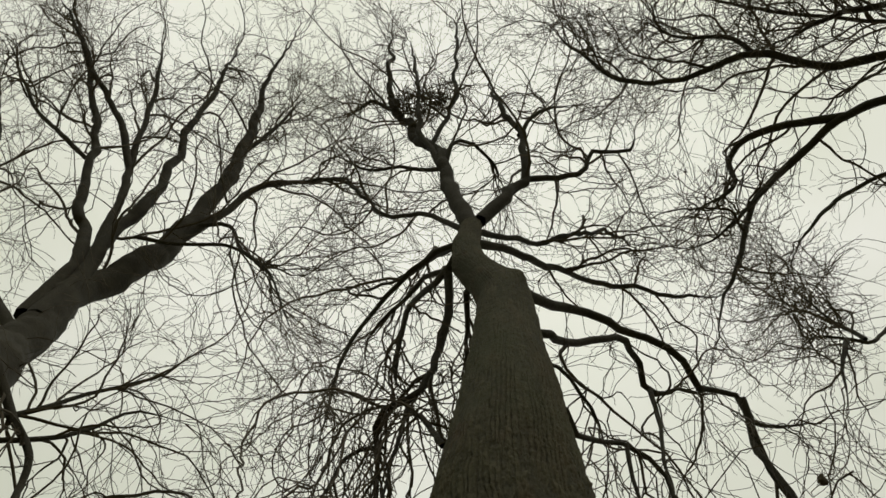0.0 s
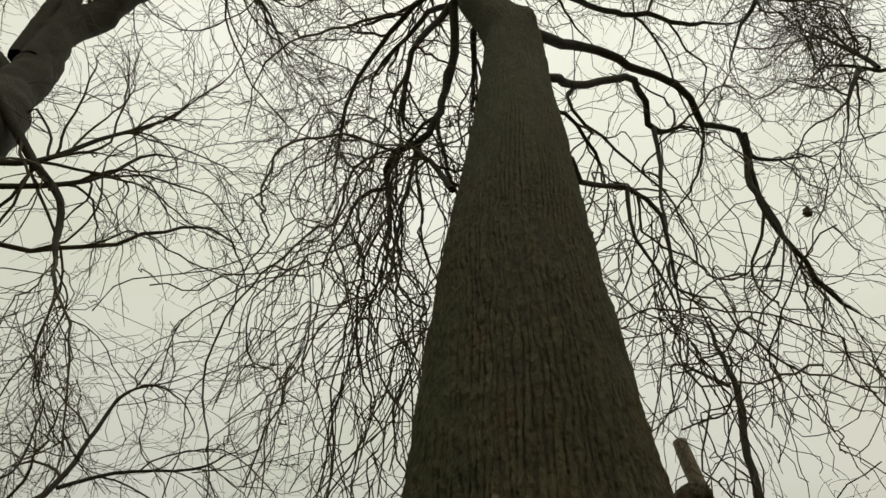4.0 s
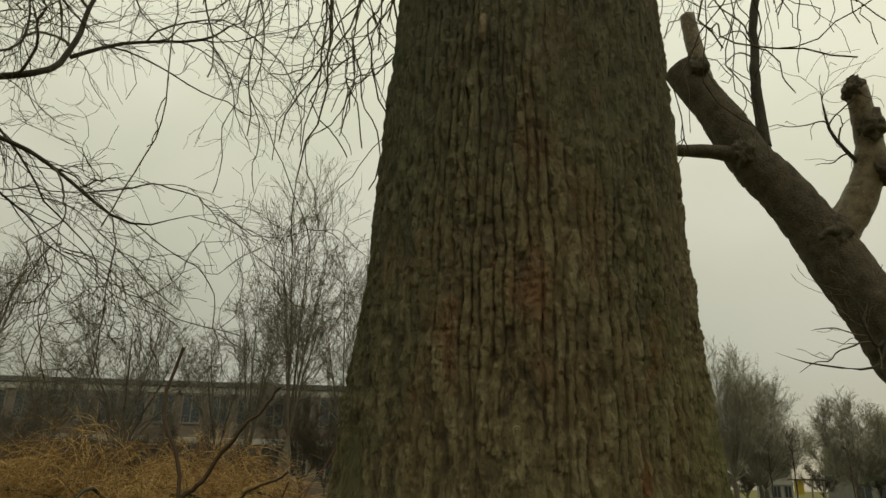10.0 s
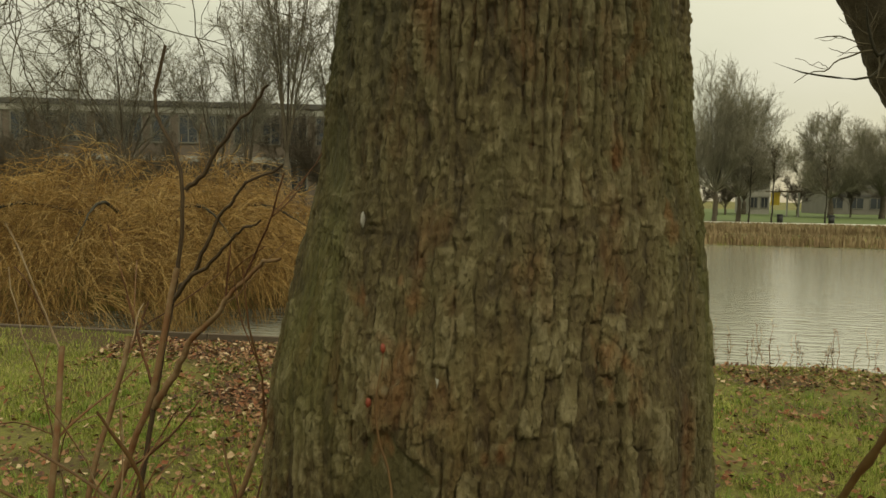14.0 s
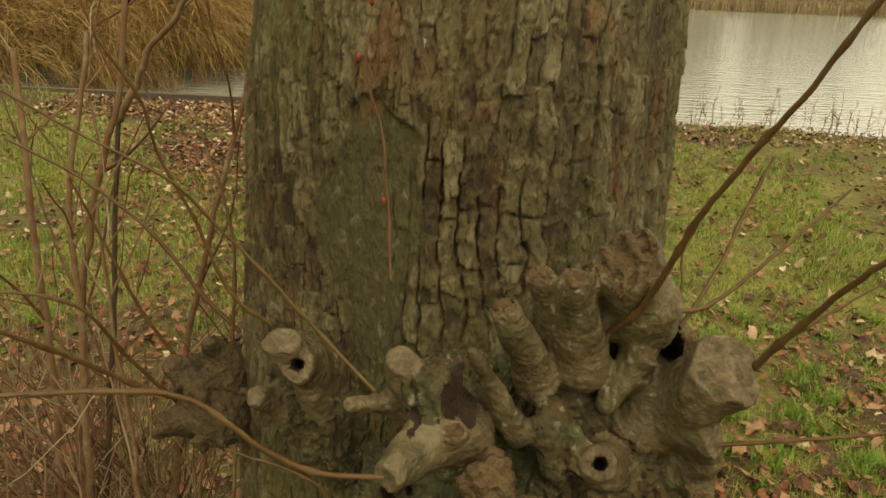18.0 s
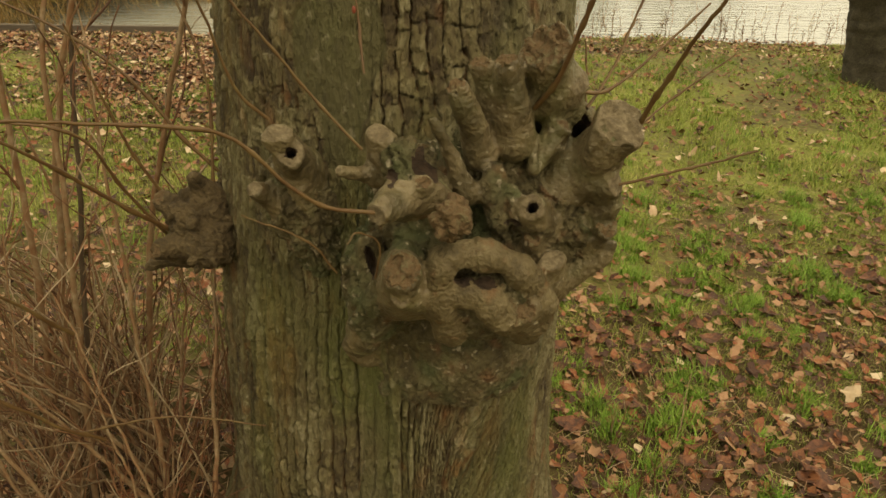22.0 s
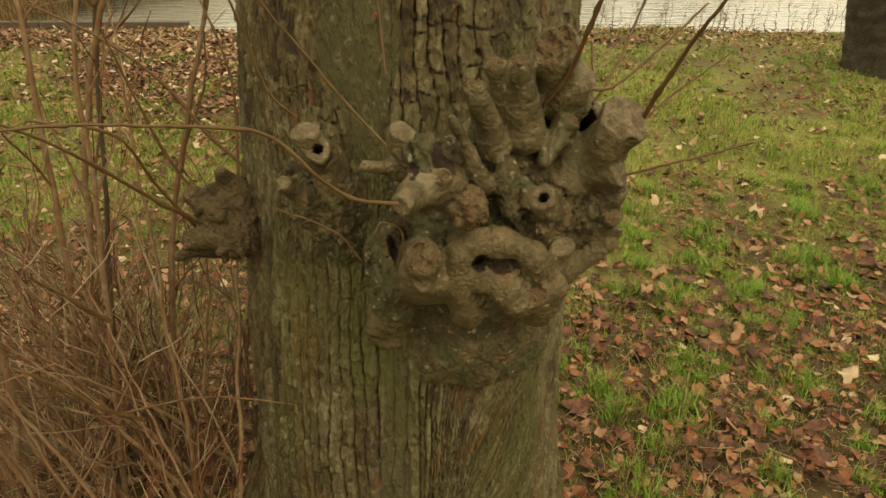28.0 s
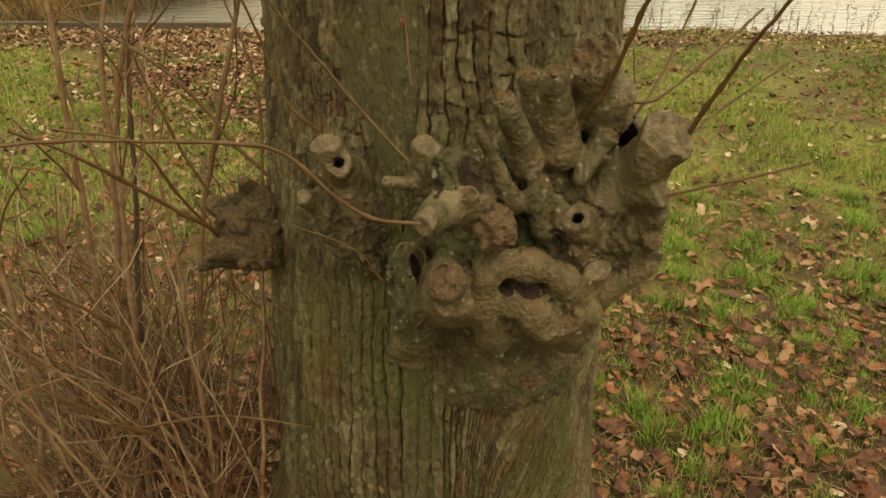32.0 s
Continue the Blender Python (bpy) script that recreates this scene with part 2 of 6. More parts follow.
GRASS = material("grass", [(0.12, 0.16, 0.024), (0.185, 0.23, 0.036), (0.27, 0.30, 0.06), (0.37, 0.35, 0.11)], 1.1, 0.7, 0, 14, (1, 1, 1), 0.5)
LEAF = material("fallen_leaf", [(0.05, 0.019, 0.008), (0.10, 0.034, 0.013), (0.15, 0.056, 0.021), (0.18, 0.05, 0.016), (0.20, 0.075, 0.026), (0.20, 0.092, 0.039), (0.28, 0.15, 0.076)], 14, 0.6, 0.6, 90, (1, 1, 1), 0.85)
STRAW = material("dry_straw", [(0.12, 0.07, 0.03), (0.22, 0.14, 0.07), (0.34, 0.25, 0.15)], 8, 0.8, 0, 40, (1, 1, 1), 0.7)
BLEACHED = material("bleached_leaf", [(0.16, 0.075, 0.034), (0.27, 0.16, 0.083), (0.36, 0.24, 0.14), (0.48, 0.36, 0.23)], 14, 0.7, 0.4, 90, (1, 1, 1), 0.8)
PALE_LEAF = material("pale_leaf", [(0.32, 0.22, 0.12), (0.46, 0.35, 0.22)], 20, 0.7, 0.3, 90)
ORANGE = material("orange_twig", [(0.115, 0.062, 0.018), (0.215, 0.12, 0.034), (0.33, 0.195, 0.06), (0.42, 0.29, 0.115)], 1.1, 0.75, 0, 7, (1, 1, 1), 0.6)
REED = material("dry_reed", [(0.15, 0.10, 0.055), (0.23, 0.165, 0.09), (0.31, 0.235, 0.135)], 0.5, 0.85, 0, 6, (1, 1, 1), 0.4)
FAR_LAWN = material("far_lawn", [(0.065, 0.095, 0.028), (0.095, 0.125, 0.04)], 0.2, 0.9, 0.3, 3)
PATHWAY = material("gravel_path", [(0.42, 0.4, 0.36), (0.55, 0.53, 0.48)], 1, 0.9, 0.2, 20)
DARKBURL = material("dark_burl_bark", [(0.022, 0.014, 0.006), (0.05, 0.033, 0.014), (0.082, 0.055, 0.024), (0.14, 0.10, 0.055)], 34, 0.85, 1.0, 140)
# twigs across the pond: distance haze is mixed into this pale colour
HAZY = material("hazed_twig_bark", [(0.145, 0.132, 0.095), (0.20, 0.184, 0.135), (0.26, 0.24, 0.178)], 1, 0.85, 0, 8, (1, 1, 1), 0.3)
FAR_DARK = material("thicket_bark", [(0.055, 0.046, 0.032), (0.09, 0.075, 0.053), (0.13, 0.104, 0.074)], 1, 0.85, 0, 8, (1, 1, 1), 0.3)
DULL = material("dull_facade", [(0.12, 0.112, 0.096), (0.19, 0.18, 0.155)], 0.8, 0.85, 0.2, 9)
# lightened grey, so that the colour itself carries some haze
FAR_TWIG = material("far_hazed_twig_bark", [(0.10, 0.092, 0.07), (0.15, 0.138, 0.105), (0.205, 0.19, 0.145)], 1, 0.85, 0, 8, (1, 1, 1), 0.3)
TIMBER = material("old_timber", [(0.07, 0.05, 0.035), (0.13, 0.10, 0.07)], 6, 0.85, 0.5, 60, (0.3, 3, 3))
# brick lightened and greyed: the haze before it is in the colour
BRICKWORK = material("dark_brick", [(0.105, 0.083, 0.066), (0.155, 0.122, 0.097)], 1.2, 0.9, 0.3, 14)
CONCRETE = material("pale_band", [(0.24, 0.23, 0.20), (0.34, 0.33, 0.29)], 0.8, 0.85, 0.2, 9)
YELLOW = material("yellow_panel", [(0.38, 0.26, 0.03), (0.46, 0.33, 0.05)], 1, 0.7, 0.1, 9)
DARK = material("dark_paint", [(0.02, 0.02, 0.02), (0.045, 0.045, 0.042)], 5, 0.6, 0.1, 40)
ROOF = material("roof_felt", [(0.06, 0.055, 0.05), (0.1, 0.095, 0.09)], 1, 0.9, 0.2, 10)


def glass_material():
    m = bpy.data.materials.new("window_glass")
    m.use_nodes = True
    b = m.node_tree.nodes["Principled BSDF"]
    b.inputs["Base Color"].default_value = (0.03, 0.035, 0.04, 1)
    b.inputs["Roughness"].default_value = 0.08
    return m


def water_material():
    m = bpy.data.materials.new("pond_water")
    m.use_nodes = True
    n, l = m.node_tree.nodes, m.node_tree.links
    b = n["Principled BSDF"]
    b.inputs["Base Color"].default_value = (0.26, 0.257, 0.21, 1)
    b.inputs["Roughness"].default_value = 0.06
    b.inputs["IOR"].default_value = 1.5
    b.inputs["Specular IOR Level"].default_value = 0.9
    co = n.new("ShaderNodeTexCoord")
    mp = n.new("ShaderNodeMapping")
    mp.inputs["Scale"].default_value = (0.6, 2.4, 1)
    a = n.new("ShaderNodeTexNoise")
    a.inputs["Scale"].default_value, a.inputs["Detail"].default_value = 3.0, 4
    bp = n.new("ShaderNodeBump")
    bp.inputs["Strength"].default_value, bp.inputs["Distance"].default_value = 0.5, 0.03
    l.new(co.outputs["Object"], mp.inputs["Vector"])
    l.new(mp.outputs["Vector"], a.inputs["Vector"])
    l.new(a.outputs["Fac"], bp.inputs["Height"])
    l.new(bp.outputs["Normal"], b.inputs["Normal"])
    return m


def littered(m, colour):
    """Mixes a dark leaf mould into the lawn's soil where the ground's litter value is high."""
    n, l = m.node_tree.nodes, m.node_tree.links
    b = n["Principled BSDF"]
    src = n.new("ShaderNodeAttribute")
    src.attribute_name = "litter"
    x = n.new("ShaderNodeMix")
    x.data_type = "RGBA"
    x.inputs["B"].default_value = (*colour, 1)
    l.new(b.inputs["Base Color"].links[0].from_socket, x.inputs["A"])
    l.new(src.outputs["Fac"], x.inputs["Factor"])
    l.new(x.outputs["Result"], b.inputs["Base Color"])


littered(SOIL, (0.055, 0.03, 0.013))
GLASS, WATER = glass_material(), water_material()
rng = np.random.default_rng(11)

# ---- mesh helpers ----


def fast_mesh(name, verts, faces, mat, smooth=True):
    """A mesh from arrays: verts (n, 3), faces (m, 3 or 4)."""
    verts, faces = np.asarray(verts, np.float32).reshape(-1, 3), np.asarray(faces, np.int32)
    k = faces.shape[1]
    me = bpy.data.meshes.new(name)
    me.vertices.add(len(verts))
    me.vertices.foreach_set("co", verts.ravel())
    me.loops.add(faces.size)
    me.loops.foreach_set("vertex_index", faces.ravel())
    me.polygons.add(len(faces))
    me.polygons.foreach_set("loop_start", np.arange(0, faces.size, k, dtype=np.int32))
    if smooth:
        me.polygons.foreach_set("use_smooth", np.ones(len(faces), bool))
    me.update(calc_edges=True)
    me.materials.append(mat)
    return me


def thing(name, label, category, group="", kind="", at=(0, 0, 0)):
    ob = new(name)
    ob.location = at
    return tagged(ob, label, category, group, kind)


def place_under(ob, parent):
    ob.parent = parent
    base = parent
    shift = Vector((0, 0, 0))
    while base:
        shift += base.location
        base = base.parent
    ob.location = -shift
    return ob


def under(parent, name, me, label="", kind=""):
    """A mesh in world coordinates as a part of parent."""
    return tagged(place_under(new(name, me), parent), label, kind=kind)


def part(name, bm, mat, parent, label="", smooth=True):
    me = bpy.data.meshes.new(name)
    for f in bm.faces:
        f.smooth = smooth
    bm.to_mesh(me)
    bm.free()
    me.materials.append(mat)
    return under(parent, name, me, label)


def ring_tubes(paths, radii, sides):
    """Tubes round many polylines: paths (m, n, 3), radii (m, n). Gives verts and quads."""
    m, n, _ = paths.shape
    tan = np.gradient(paths, axis=1)
    tan /= np.linalg.norm(tan, axis=2, keepdims=True) + 1e-9
    ref = np.where(np.abs(tan[:, :1, 2:3]) > 0.8, np.array([1.0, 0, 0]), np.array([0, 0, 1.0]))
    ref = np.broadcast_to(ref, tan.shape)
    u = np.cross(tan, ref)
    u /= np.linalg.norm(u, axis=2, keepdims=True) + 1e-9
    v = np.cross(tan, u)
    ang = np.arange(sides) * 2 * np.pi / sides
    ring = u[:, :, None] * np.cos(ang)[:, None] + v[:, :, None] * np.sin(ang)[:, None]
    verts = paths[:, :, None] + ring * radii[:, :, None, None]
    idx = np.arange(m * n * sides).reshape(m, n, sides)
    a, b = idx[:, :-1], idx[:, 1:]
    quads = np.stack([a, np.roll(a, -1, 2), np.roll(b, -1, 2), b], -1).reshape(-1, 4)
    return verts.reshape(-1, 3), quads


def tube_mesh(name, groups, sides, mat):
    vs, fs, k = [], [], 0
    for paths, radii in groups:
        if len(paths) == 0:
            continue
        v, f = ring_tubes(paths, radii, sides)
        vs.append(v)
        fs.append(f + k)
        k += len(v)
    return fast_mesh(name, np.concatenate(vs), np.concatenate(fs), mat)


def spline(points, n):
    """A smooth line of n points through the points given (Catmull-Rom)."""
    p = np.array(points, float)
    if len(p) == 2:
        return p[0] + (p[1] - p[0]) * np.linspace(0, 1, n)[:, None]
    q = np.vstack([2 * p[0] - p[1], p, 2 * p[-1] - p[-2]])
    d = np.concatenate([[0], np.cumsum(np.linalg.norm(np.diff(p, axis=0), axis=1))])
    s = np.linspace(0, d[-1], n)
    i = np.clip(np.searchsorted(d, s, side="right") - 1, 0, len(p) - 2)
    t = ((s - d[i]) / (d[i + 1] - d[i] + 1e-9))[:, None]
    a, b, c, e = q[i], q[i + 1], q[i + 2], q[i + 3]
    return 0.5 * (2 * b + (c - a) * t + (2 * a - 5 * b + 4 * c - e) * t ** 2 + (3 * b - a - 3 * c + e) * t ** 3)


def wobble(n, amount, smoothing=2):
    w = rng.normal(0, 1, (n + 2 * smoothing, 3))
    w = np.stack([np.convolve(w[:, k], np.ones(2 * smoothing + 1) / (2 * smoothing + 1), "valid") for k in range(3)], 1)
    return w * amount


def grow(paths, radii, per, length, n, spread=0.9, droop=0.0, kink=0.35, thin=0.5, low=0.002, start=0.1, skew=1.0):
    """Side twigs on every line of paths: per of them on each, length metres long, n points, bent by kink, pulled down by droop."""
    m, k, _ = paths.shape
    cnt = m * per
    if cnt == 0:
        return np.zeros((0, n, 3)), np.zeros((0, n))
    which = np.repeat(np.arange(m), per)
    s = start + (1 - start) * rng.random(cnt) ** skew
    f = s * (k - 1)
    i = np.minimum(f.astype(int), k - 2)
    t = (f - i)[:, None]
    a, b = paths[which, i], paths[which, i + 1]
    pos = a + (b - a) * t
    r0 = (radii[which, i] * (1 - t[:, 0]) + radii[which, i + 1] * t[:, 0]) * thin
    r0 = np.clip(r0, low * 1.15, low * 4)
    d = b - a
    d /= np.linalg.norm(d, axis=1, keepdims=True) + 1e-9
    side = rng.normal(0, 1, (cnt, 3))
    side -= d * (side * d).sum(1, keepdims=True)
    side /= np.linalg.norm(side, axis=1, keepdims=True) + 1e-9
    d = d + side * spread * rng.uniform(0.6, 1.5, (cnt, 1))
    d /= np.linalg.norm(d, axis=1, keepdims=True)
    ln = length * rng.uniform(0.4, 1.3, (cnt, 1)) * (1.15 - 0.5 * s[:, None])
    step = ln / (n - 1)
    out = np.empty((cnt, n, 3))
    out[:, 0] = pos
    for j in range(1, n):
        d = d + rng.normal(0, kink, (cnt, 3))
        d[:, 2] -= droop
        d /= np.linalg.norm(d, axis=1, keepdims=True) + 1e-9
        out[:, j] = out[:, j - 1] + d * step
    taper = np.linspace(1, 0, n)[None] ** 0.8
    rad = low + (r0[:, None] - low) * taper
    return out, rad


def clip(group, keep):
    paths, radii = group
    ok = keep(paths)
    return paths[ok], radii[ok]


def box(bm, x0, y0, z0, x1, y1, z1):
    m = Matrix.LocRotScale(((x0 + x1) / 2, (y0 + y1) / 2, (z0 + z1) / 2), None, (x1 - x0, y1 - y0, z1 - z0))
    return bmesh.ops.create_cube(bm, size=1.0, matrix=m)


def hash01(i, j, seed):
    h = (i.astype(np.int64) * 374761393 + j.astype(np.int64) * 668265263 + seed * 1442695041) & 0x7FFFFFFF
    h = ((h ^ (h >> 13)) * 1274126177) & 0x7FFFFFFF
    return ((h ^ (h >> 16)) & 0xFFFF) / 65535.0


def value_noise(u, v, seed):
    i, j = np.floor(u), np.floor(v)
    a, b = u - i, v - j
    a, b = a * a * (3 - 2 * a), b * b * (3 - 2 * b)
    h = lambda p, q: hash01(i + p, j + q, seed)
    return (h(0, 0) * (1 - a) + h(1, 0) * a) * (1 - b) + (h(0, 1) * (1 - a) + h(1, 1) * a) * b


def fbm(u, v, seed, octaves=4):
    return sum(value_noise(u * 2 ** k, v * 2 ** k, seed + k) / 2 ** (k + 1) for k in range(octaves))


def cells(u, v, seed):
    """Cell noise: the gap between the two nearest centres, and the nearest cell's random number."""
    i, j = np.floor(u), np.floor(v)
    f1, f2, who = np.full(u.shape, 9.0), np.full(u.shape, 9.0), np.zeros(u.shape)
    for p in (-1, 0, 1):
        for q in (-1, 0, 1):
            x = i + p + 0.15 + 0.7 * hash01(i + p, j + q, seed) - u
            y = j + q + 0.1 + 0.8 * hash01(i + p, j + q, seed + 7) - v
            d = np.sqrt(x * x + y * y)
            near = d < f1
            f2 = np.where(near, f1, np.minimum(f2, d))
            who = np.where(near, hash01(i + p, j + q, seed + 3), who)
            f1 = np.where(near, d, f1)
    return f2 - f1, who


def smoothstep(x, lo, hi):
    t = np.clip((x - lo) / (hi - lo), 0, 1)
    return t * t * (3 - 2 * t)

# ---- ground, pond and banks ----
WATER_Z = -0.32


def shore(x):
    """Where the near bank ends."""
    return 7.7 + 0.12 * np.sin(x * 0.7) + 0.08 * np.sin(x * 2.3 + 1) - 0.02 * x


def ground_height(x, y):
    h = 0.05 * (fbm(x * 0.5 + 40, y * 0.5 + 40, 5) - 0.5) + 0.02 * (fbm(x * 3 + 90, y * 3 + 90, 9) - 0.5)
    near_trunk = np.exp(-((x - 0.1) ** 2 + (y - 1.0) ** 2) / 0.5)
    h = h + 0.03 * near_trunk
    edge = smoothstep(y - shore(x), -0.12, 0.3)
    pond = smoothstep(y, 32, 34.5)
    island = smoothstep(13 - np.hypot((x + 9.5) * 0.8, y - 17.5), 5.5, 6.5)
    left_bank = smoothstep(-x - 5 - 0.0 * y, 0, 3) * smoothstep(y, 20, 24)
    back = np.maximum(np.maximum(pond, island), left_bank)
    return h * (1 - edge) + edge * (-0.75 * (1 - back) + back * 0.02)


def litter_chance(x, y):
    drift = fbm(x * 1.1 + 60, y * 1.1 + 20, 71, 3)
    near = np.exp(-((x - 1.3) ** 2 / 1.5 + (y - 0.9) ** 2 / 1.2)) + 0.6 * np.exp(-((x + 0.8) ** 2 + (y - 1.2) ** 2) / 0.7)
    bank = np.exp(-((y - shore(x) + 0.5) / 0.45) ** 2) * np.where(x < 0.5, 1.0, 0.35)
    heap = np.exp(-((x + 1.5) ** 2 / 1.2 + (y - 5.6) ** 2 / 1.0))
    return np.clip(0.14 + 0.3 * smoothstep(drift, 0.42, 0.62) + 0.16 * np.exp(-((x + 1.7) ** 2 / 1.6 + (y - 2.6) ** 2 / 4)) + 0.85 * near + 0.75 * bank + 0.9 * heap, 0, 1)


def graded(lo, hi, fine_lo, fine_hi, fine, coarse):
    a = list(np.arange(fine_lo, fine_hi, fine))
    s, x = fine, fine_lo
    left, right = [], []
    while x > lo:
        s = min(s * coarse, 60)
        x -= s
        left.append(x)
    s, x = fine, a[-1]
    while x < hi:
        s = min(s * coarse, 60)
        x += s
        right.append(x)
    return np.array(left[::-1] + a + right)


gx, gy = graded(-600, 600, -8, 8, 0.07, 1.12), graded(-300, 900, -1.5, 9, 0.07, 1.06)
GX, GY = np.meshgrid(gx, gy)
gz = ground_height(GX, GY)
gi = np.arange(GX.size).reshape(GX.shape)
gq = np.stack([gi[:-1, :-1], gi[:-1, 1:], gi[1:, 1:], gi[1:, :-1]], -1).reshape(-1, 4)
ground = new("ground", fast_mesh("ground", np.stack([GX, GY, gz], -1), gq, SOIL))
mould = ground.data.attributes.new("litter", "FLOAT", "POINT")
mould.data.foreach_set("value", np.clip(1.3 * litter_chance(GX, GY) - 0.2, 0, 0.9).astype(np.float32).ravel())
tagged(ground, "damp park lawn with bare soil and moss beside a pond", "ground", kind="structure")

wx, wy = np.meshgrid(np.linspace(-120, 160, 40), np.linspace(7.2, 36, 20))
wi = np.arange(wx.size).reshape(wx.shape)
wq = np.stack([wi[:-1, :-1], wi[:-1, 1:], wi[1:, 1:], wi[1:, :-1]], -1).reshape(-1, 4)
water = new("water", fast_mesh("water", np.stack([wx, wy, np.full(wx.shape, WATER_Z)], -1), wq, WATER))
tagged(water, "grey rippled pond water reflecting the overcast sky", "water", kind="structure")


def strip(name, label, category, y0, y1, z, mat, x0=-150, x1=250):
    """A flat strip of the far bank with a little thickness."""
    bm = bmesh.new()
    box(bm, x0, y0, z - 0.3, x1, y1, z)
    me = bpy.data.meshes.new(name)
    bm.to_mesh(me)
    bm.free()
    me.materials.append(mat)
    return tagged(new(name, me), label, category, kind="structure")


strip("lawn_far", "mown green lawn across the pond", "lawn", 36, 140, 0.06, FAR_LAWN)
strip("path_far", "pale gravel path along the far lawn", "path", 54, 56.2, 0.1, PATHWAY)


def blades(name, xs, ys, zs, height, width, lean, mat):
    """Grass blades or reeds: each a bent blade of three triangles."""
    n = len(xs)
    ang = rng.uniform(0, 2 * np.pi, n)
    side = np.stack([np.cos(ang), np.sin(ang), np.zeros(n)], 1)
    tip = np.stack([-np.sin(ang), np.cos(ang), np.zeros(n)], 1) * (lean * rng.uniform(0.2, 1.2, n) * height)[:, None]
    base = np.stack([xs, ys, zs], 1)
    up = np.array([0, 0, 1.0])
    w = (width * rng.uniform(0.6, 1.3, n))[:, None]
    v = np.stack([base - side * w, base + side * w, base + tip * 0.35 + up * (height * 0.6)[:, None] - side * w * 0.7,
                  base + tip * 0.35 + up * (height * 0.6)[:, None] + side * w * 0.7, base + tip + up * height[:, None]], 1)
    i = (np.arange(n) * 5)[:, None]
    f = np.concatenate([i + np.array([0, 1, 3]), i + np.array([0, 3, 2]), i + np.array([2, 3, 4])])
    return fast_mesh(name, v, f, mat, smooth=False)


def grass_patch(count, x0, x1, y0, y1, h, w, bias):
    x, y = rng.uniform(x0, x1, count), rng.uniform(y0, y1, count)
    thick = fbm(x * 1.3 + 7, y * 1.3 + 3, 21, 3) + 0.55 * (fbm(x * 6.5, y * 6.5, 31, 2) - 0.37) + 0.25 * (value_noise(x * 19, y * 19, 37) - 0.5)
    ok = (thick > bias) & (rng.random(count) > 0.8 * litter_chance(x, y) ** 1.5) & (y < shore(x) - 0.15) & (np.hypot(x - 0.08, y - 1.0) > 0.44)
    x, y, thick = x[ok], y[ok], thick[ok]
    hh = h * rng.uniform(0.5, 1.3, len(x)) * (0.45 + 2.6 * np.clip(thick - bias, 0, 0.4))
    return x, y, ground_height(x, y) - 0.004, hh, np.full(len(x), w)


for count, x0, x1, y0, y1, h, w, bias in ((170000, 0.2, 3.4, 0.3, 3.0, 0.028, 0.0012, 0.34), (210000, -3.2, 4.8, 1.8, 5.2, 0.034, 0.0018, 0.31), (110000, -7, 7, 4.6, 7.8, 0.045, 0.003, 0.33), (120000, -6, 7, -5.5, 0.5, 0.034, 0.0022, 0.27)):
    x, y, zz, hh, ww = grass_patch(count, x0, x1, y0, y1, h, w, bias)
    g = new("grass", blades("grass", x, y, zz, hh, ww, 0.9, GRASS))
    tagged(g, "short yellowish-green winter grass in uneven tufts", "grass", kind="stuff")


def tufts(count, x0, x1, y0, y1, per, spread, h):
    """Separate clumps of longer, fresher grass."""
    x, y = rng.uniform(x0, x1, count), rng.uniform(y0, y1, count)
    ok = (np.hypot(x - 0.08, y - 1.0) > 0.5) & (y < shore(x) - 0.3)
    x, y = x[ok], y[ok]
    size = rng.uniform(0.4, 1.4, len(x))
    x, y, size = np.repeat(x, per), np.repeat(y, per), np.repeat(size, per)
    x, y = x + rng.normal(0, spread, len(x)) * size, y + rng.normal(0, spread, len(x)) * size
    g = new("grass_tufts", blades("grass_tufts", x, y, ground_height(x, y) - 0.004, h * size * rng.uniform(0.5, 1.2, len(x)), np.full(len(x), 0.0017), 0.9, TUFT))
    return tagged(g, "bright green grass tufts among fallen leaves", "grass", kind="stuff")


tufts(330, 0.4, 3.4, 0.3, 3.2, 170, 0.027, 0.055)
tufts(300, -3.5, 5.0, 2.6, 6.5, 60, 0.05, 0.075)


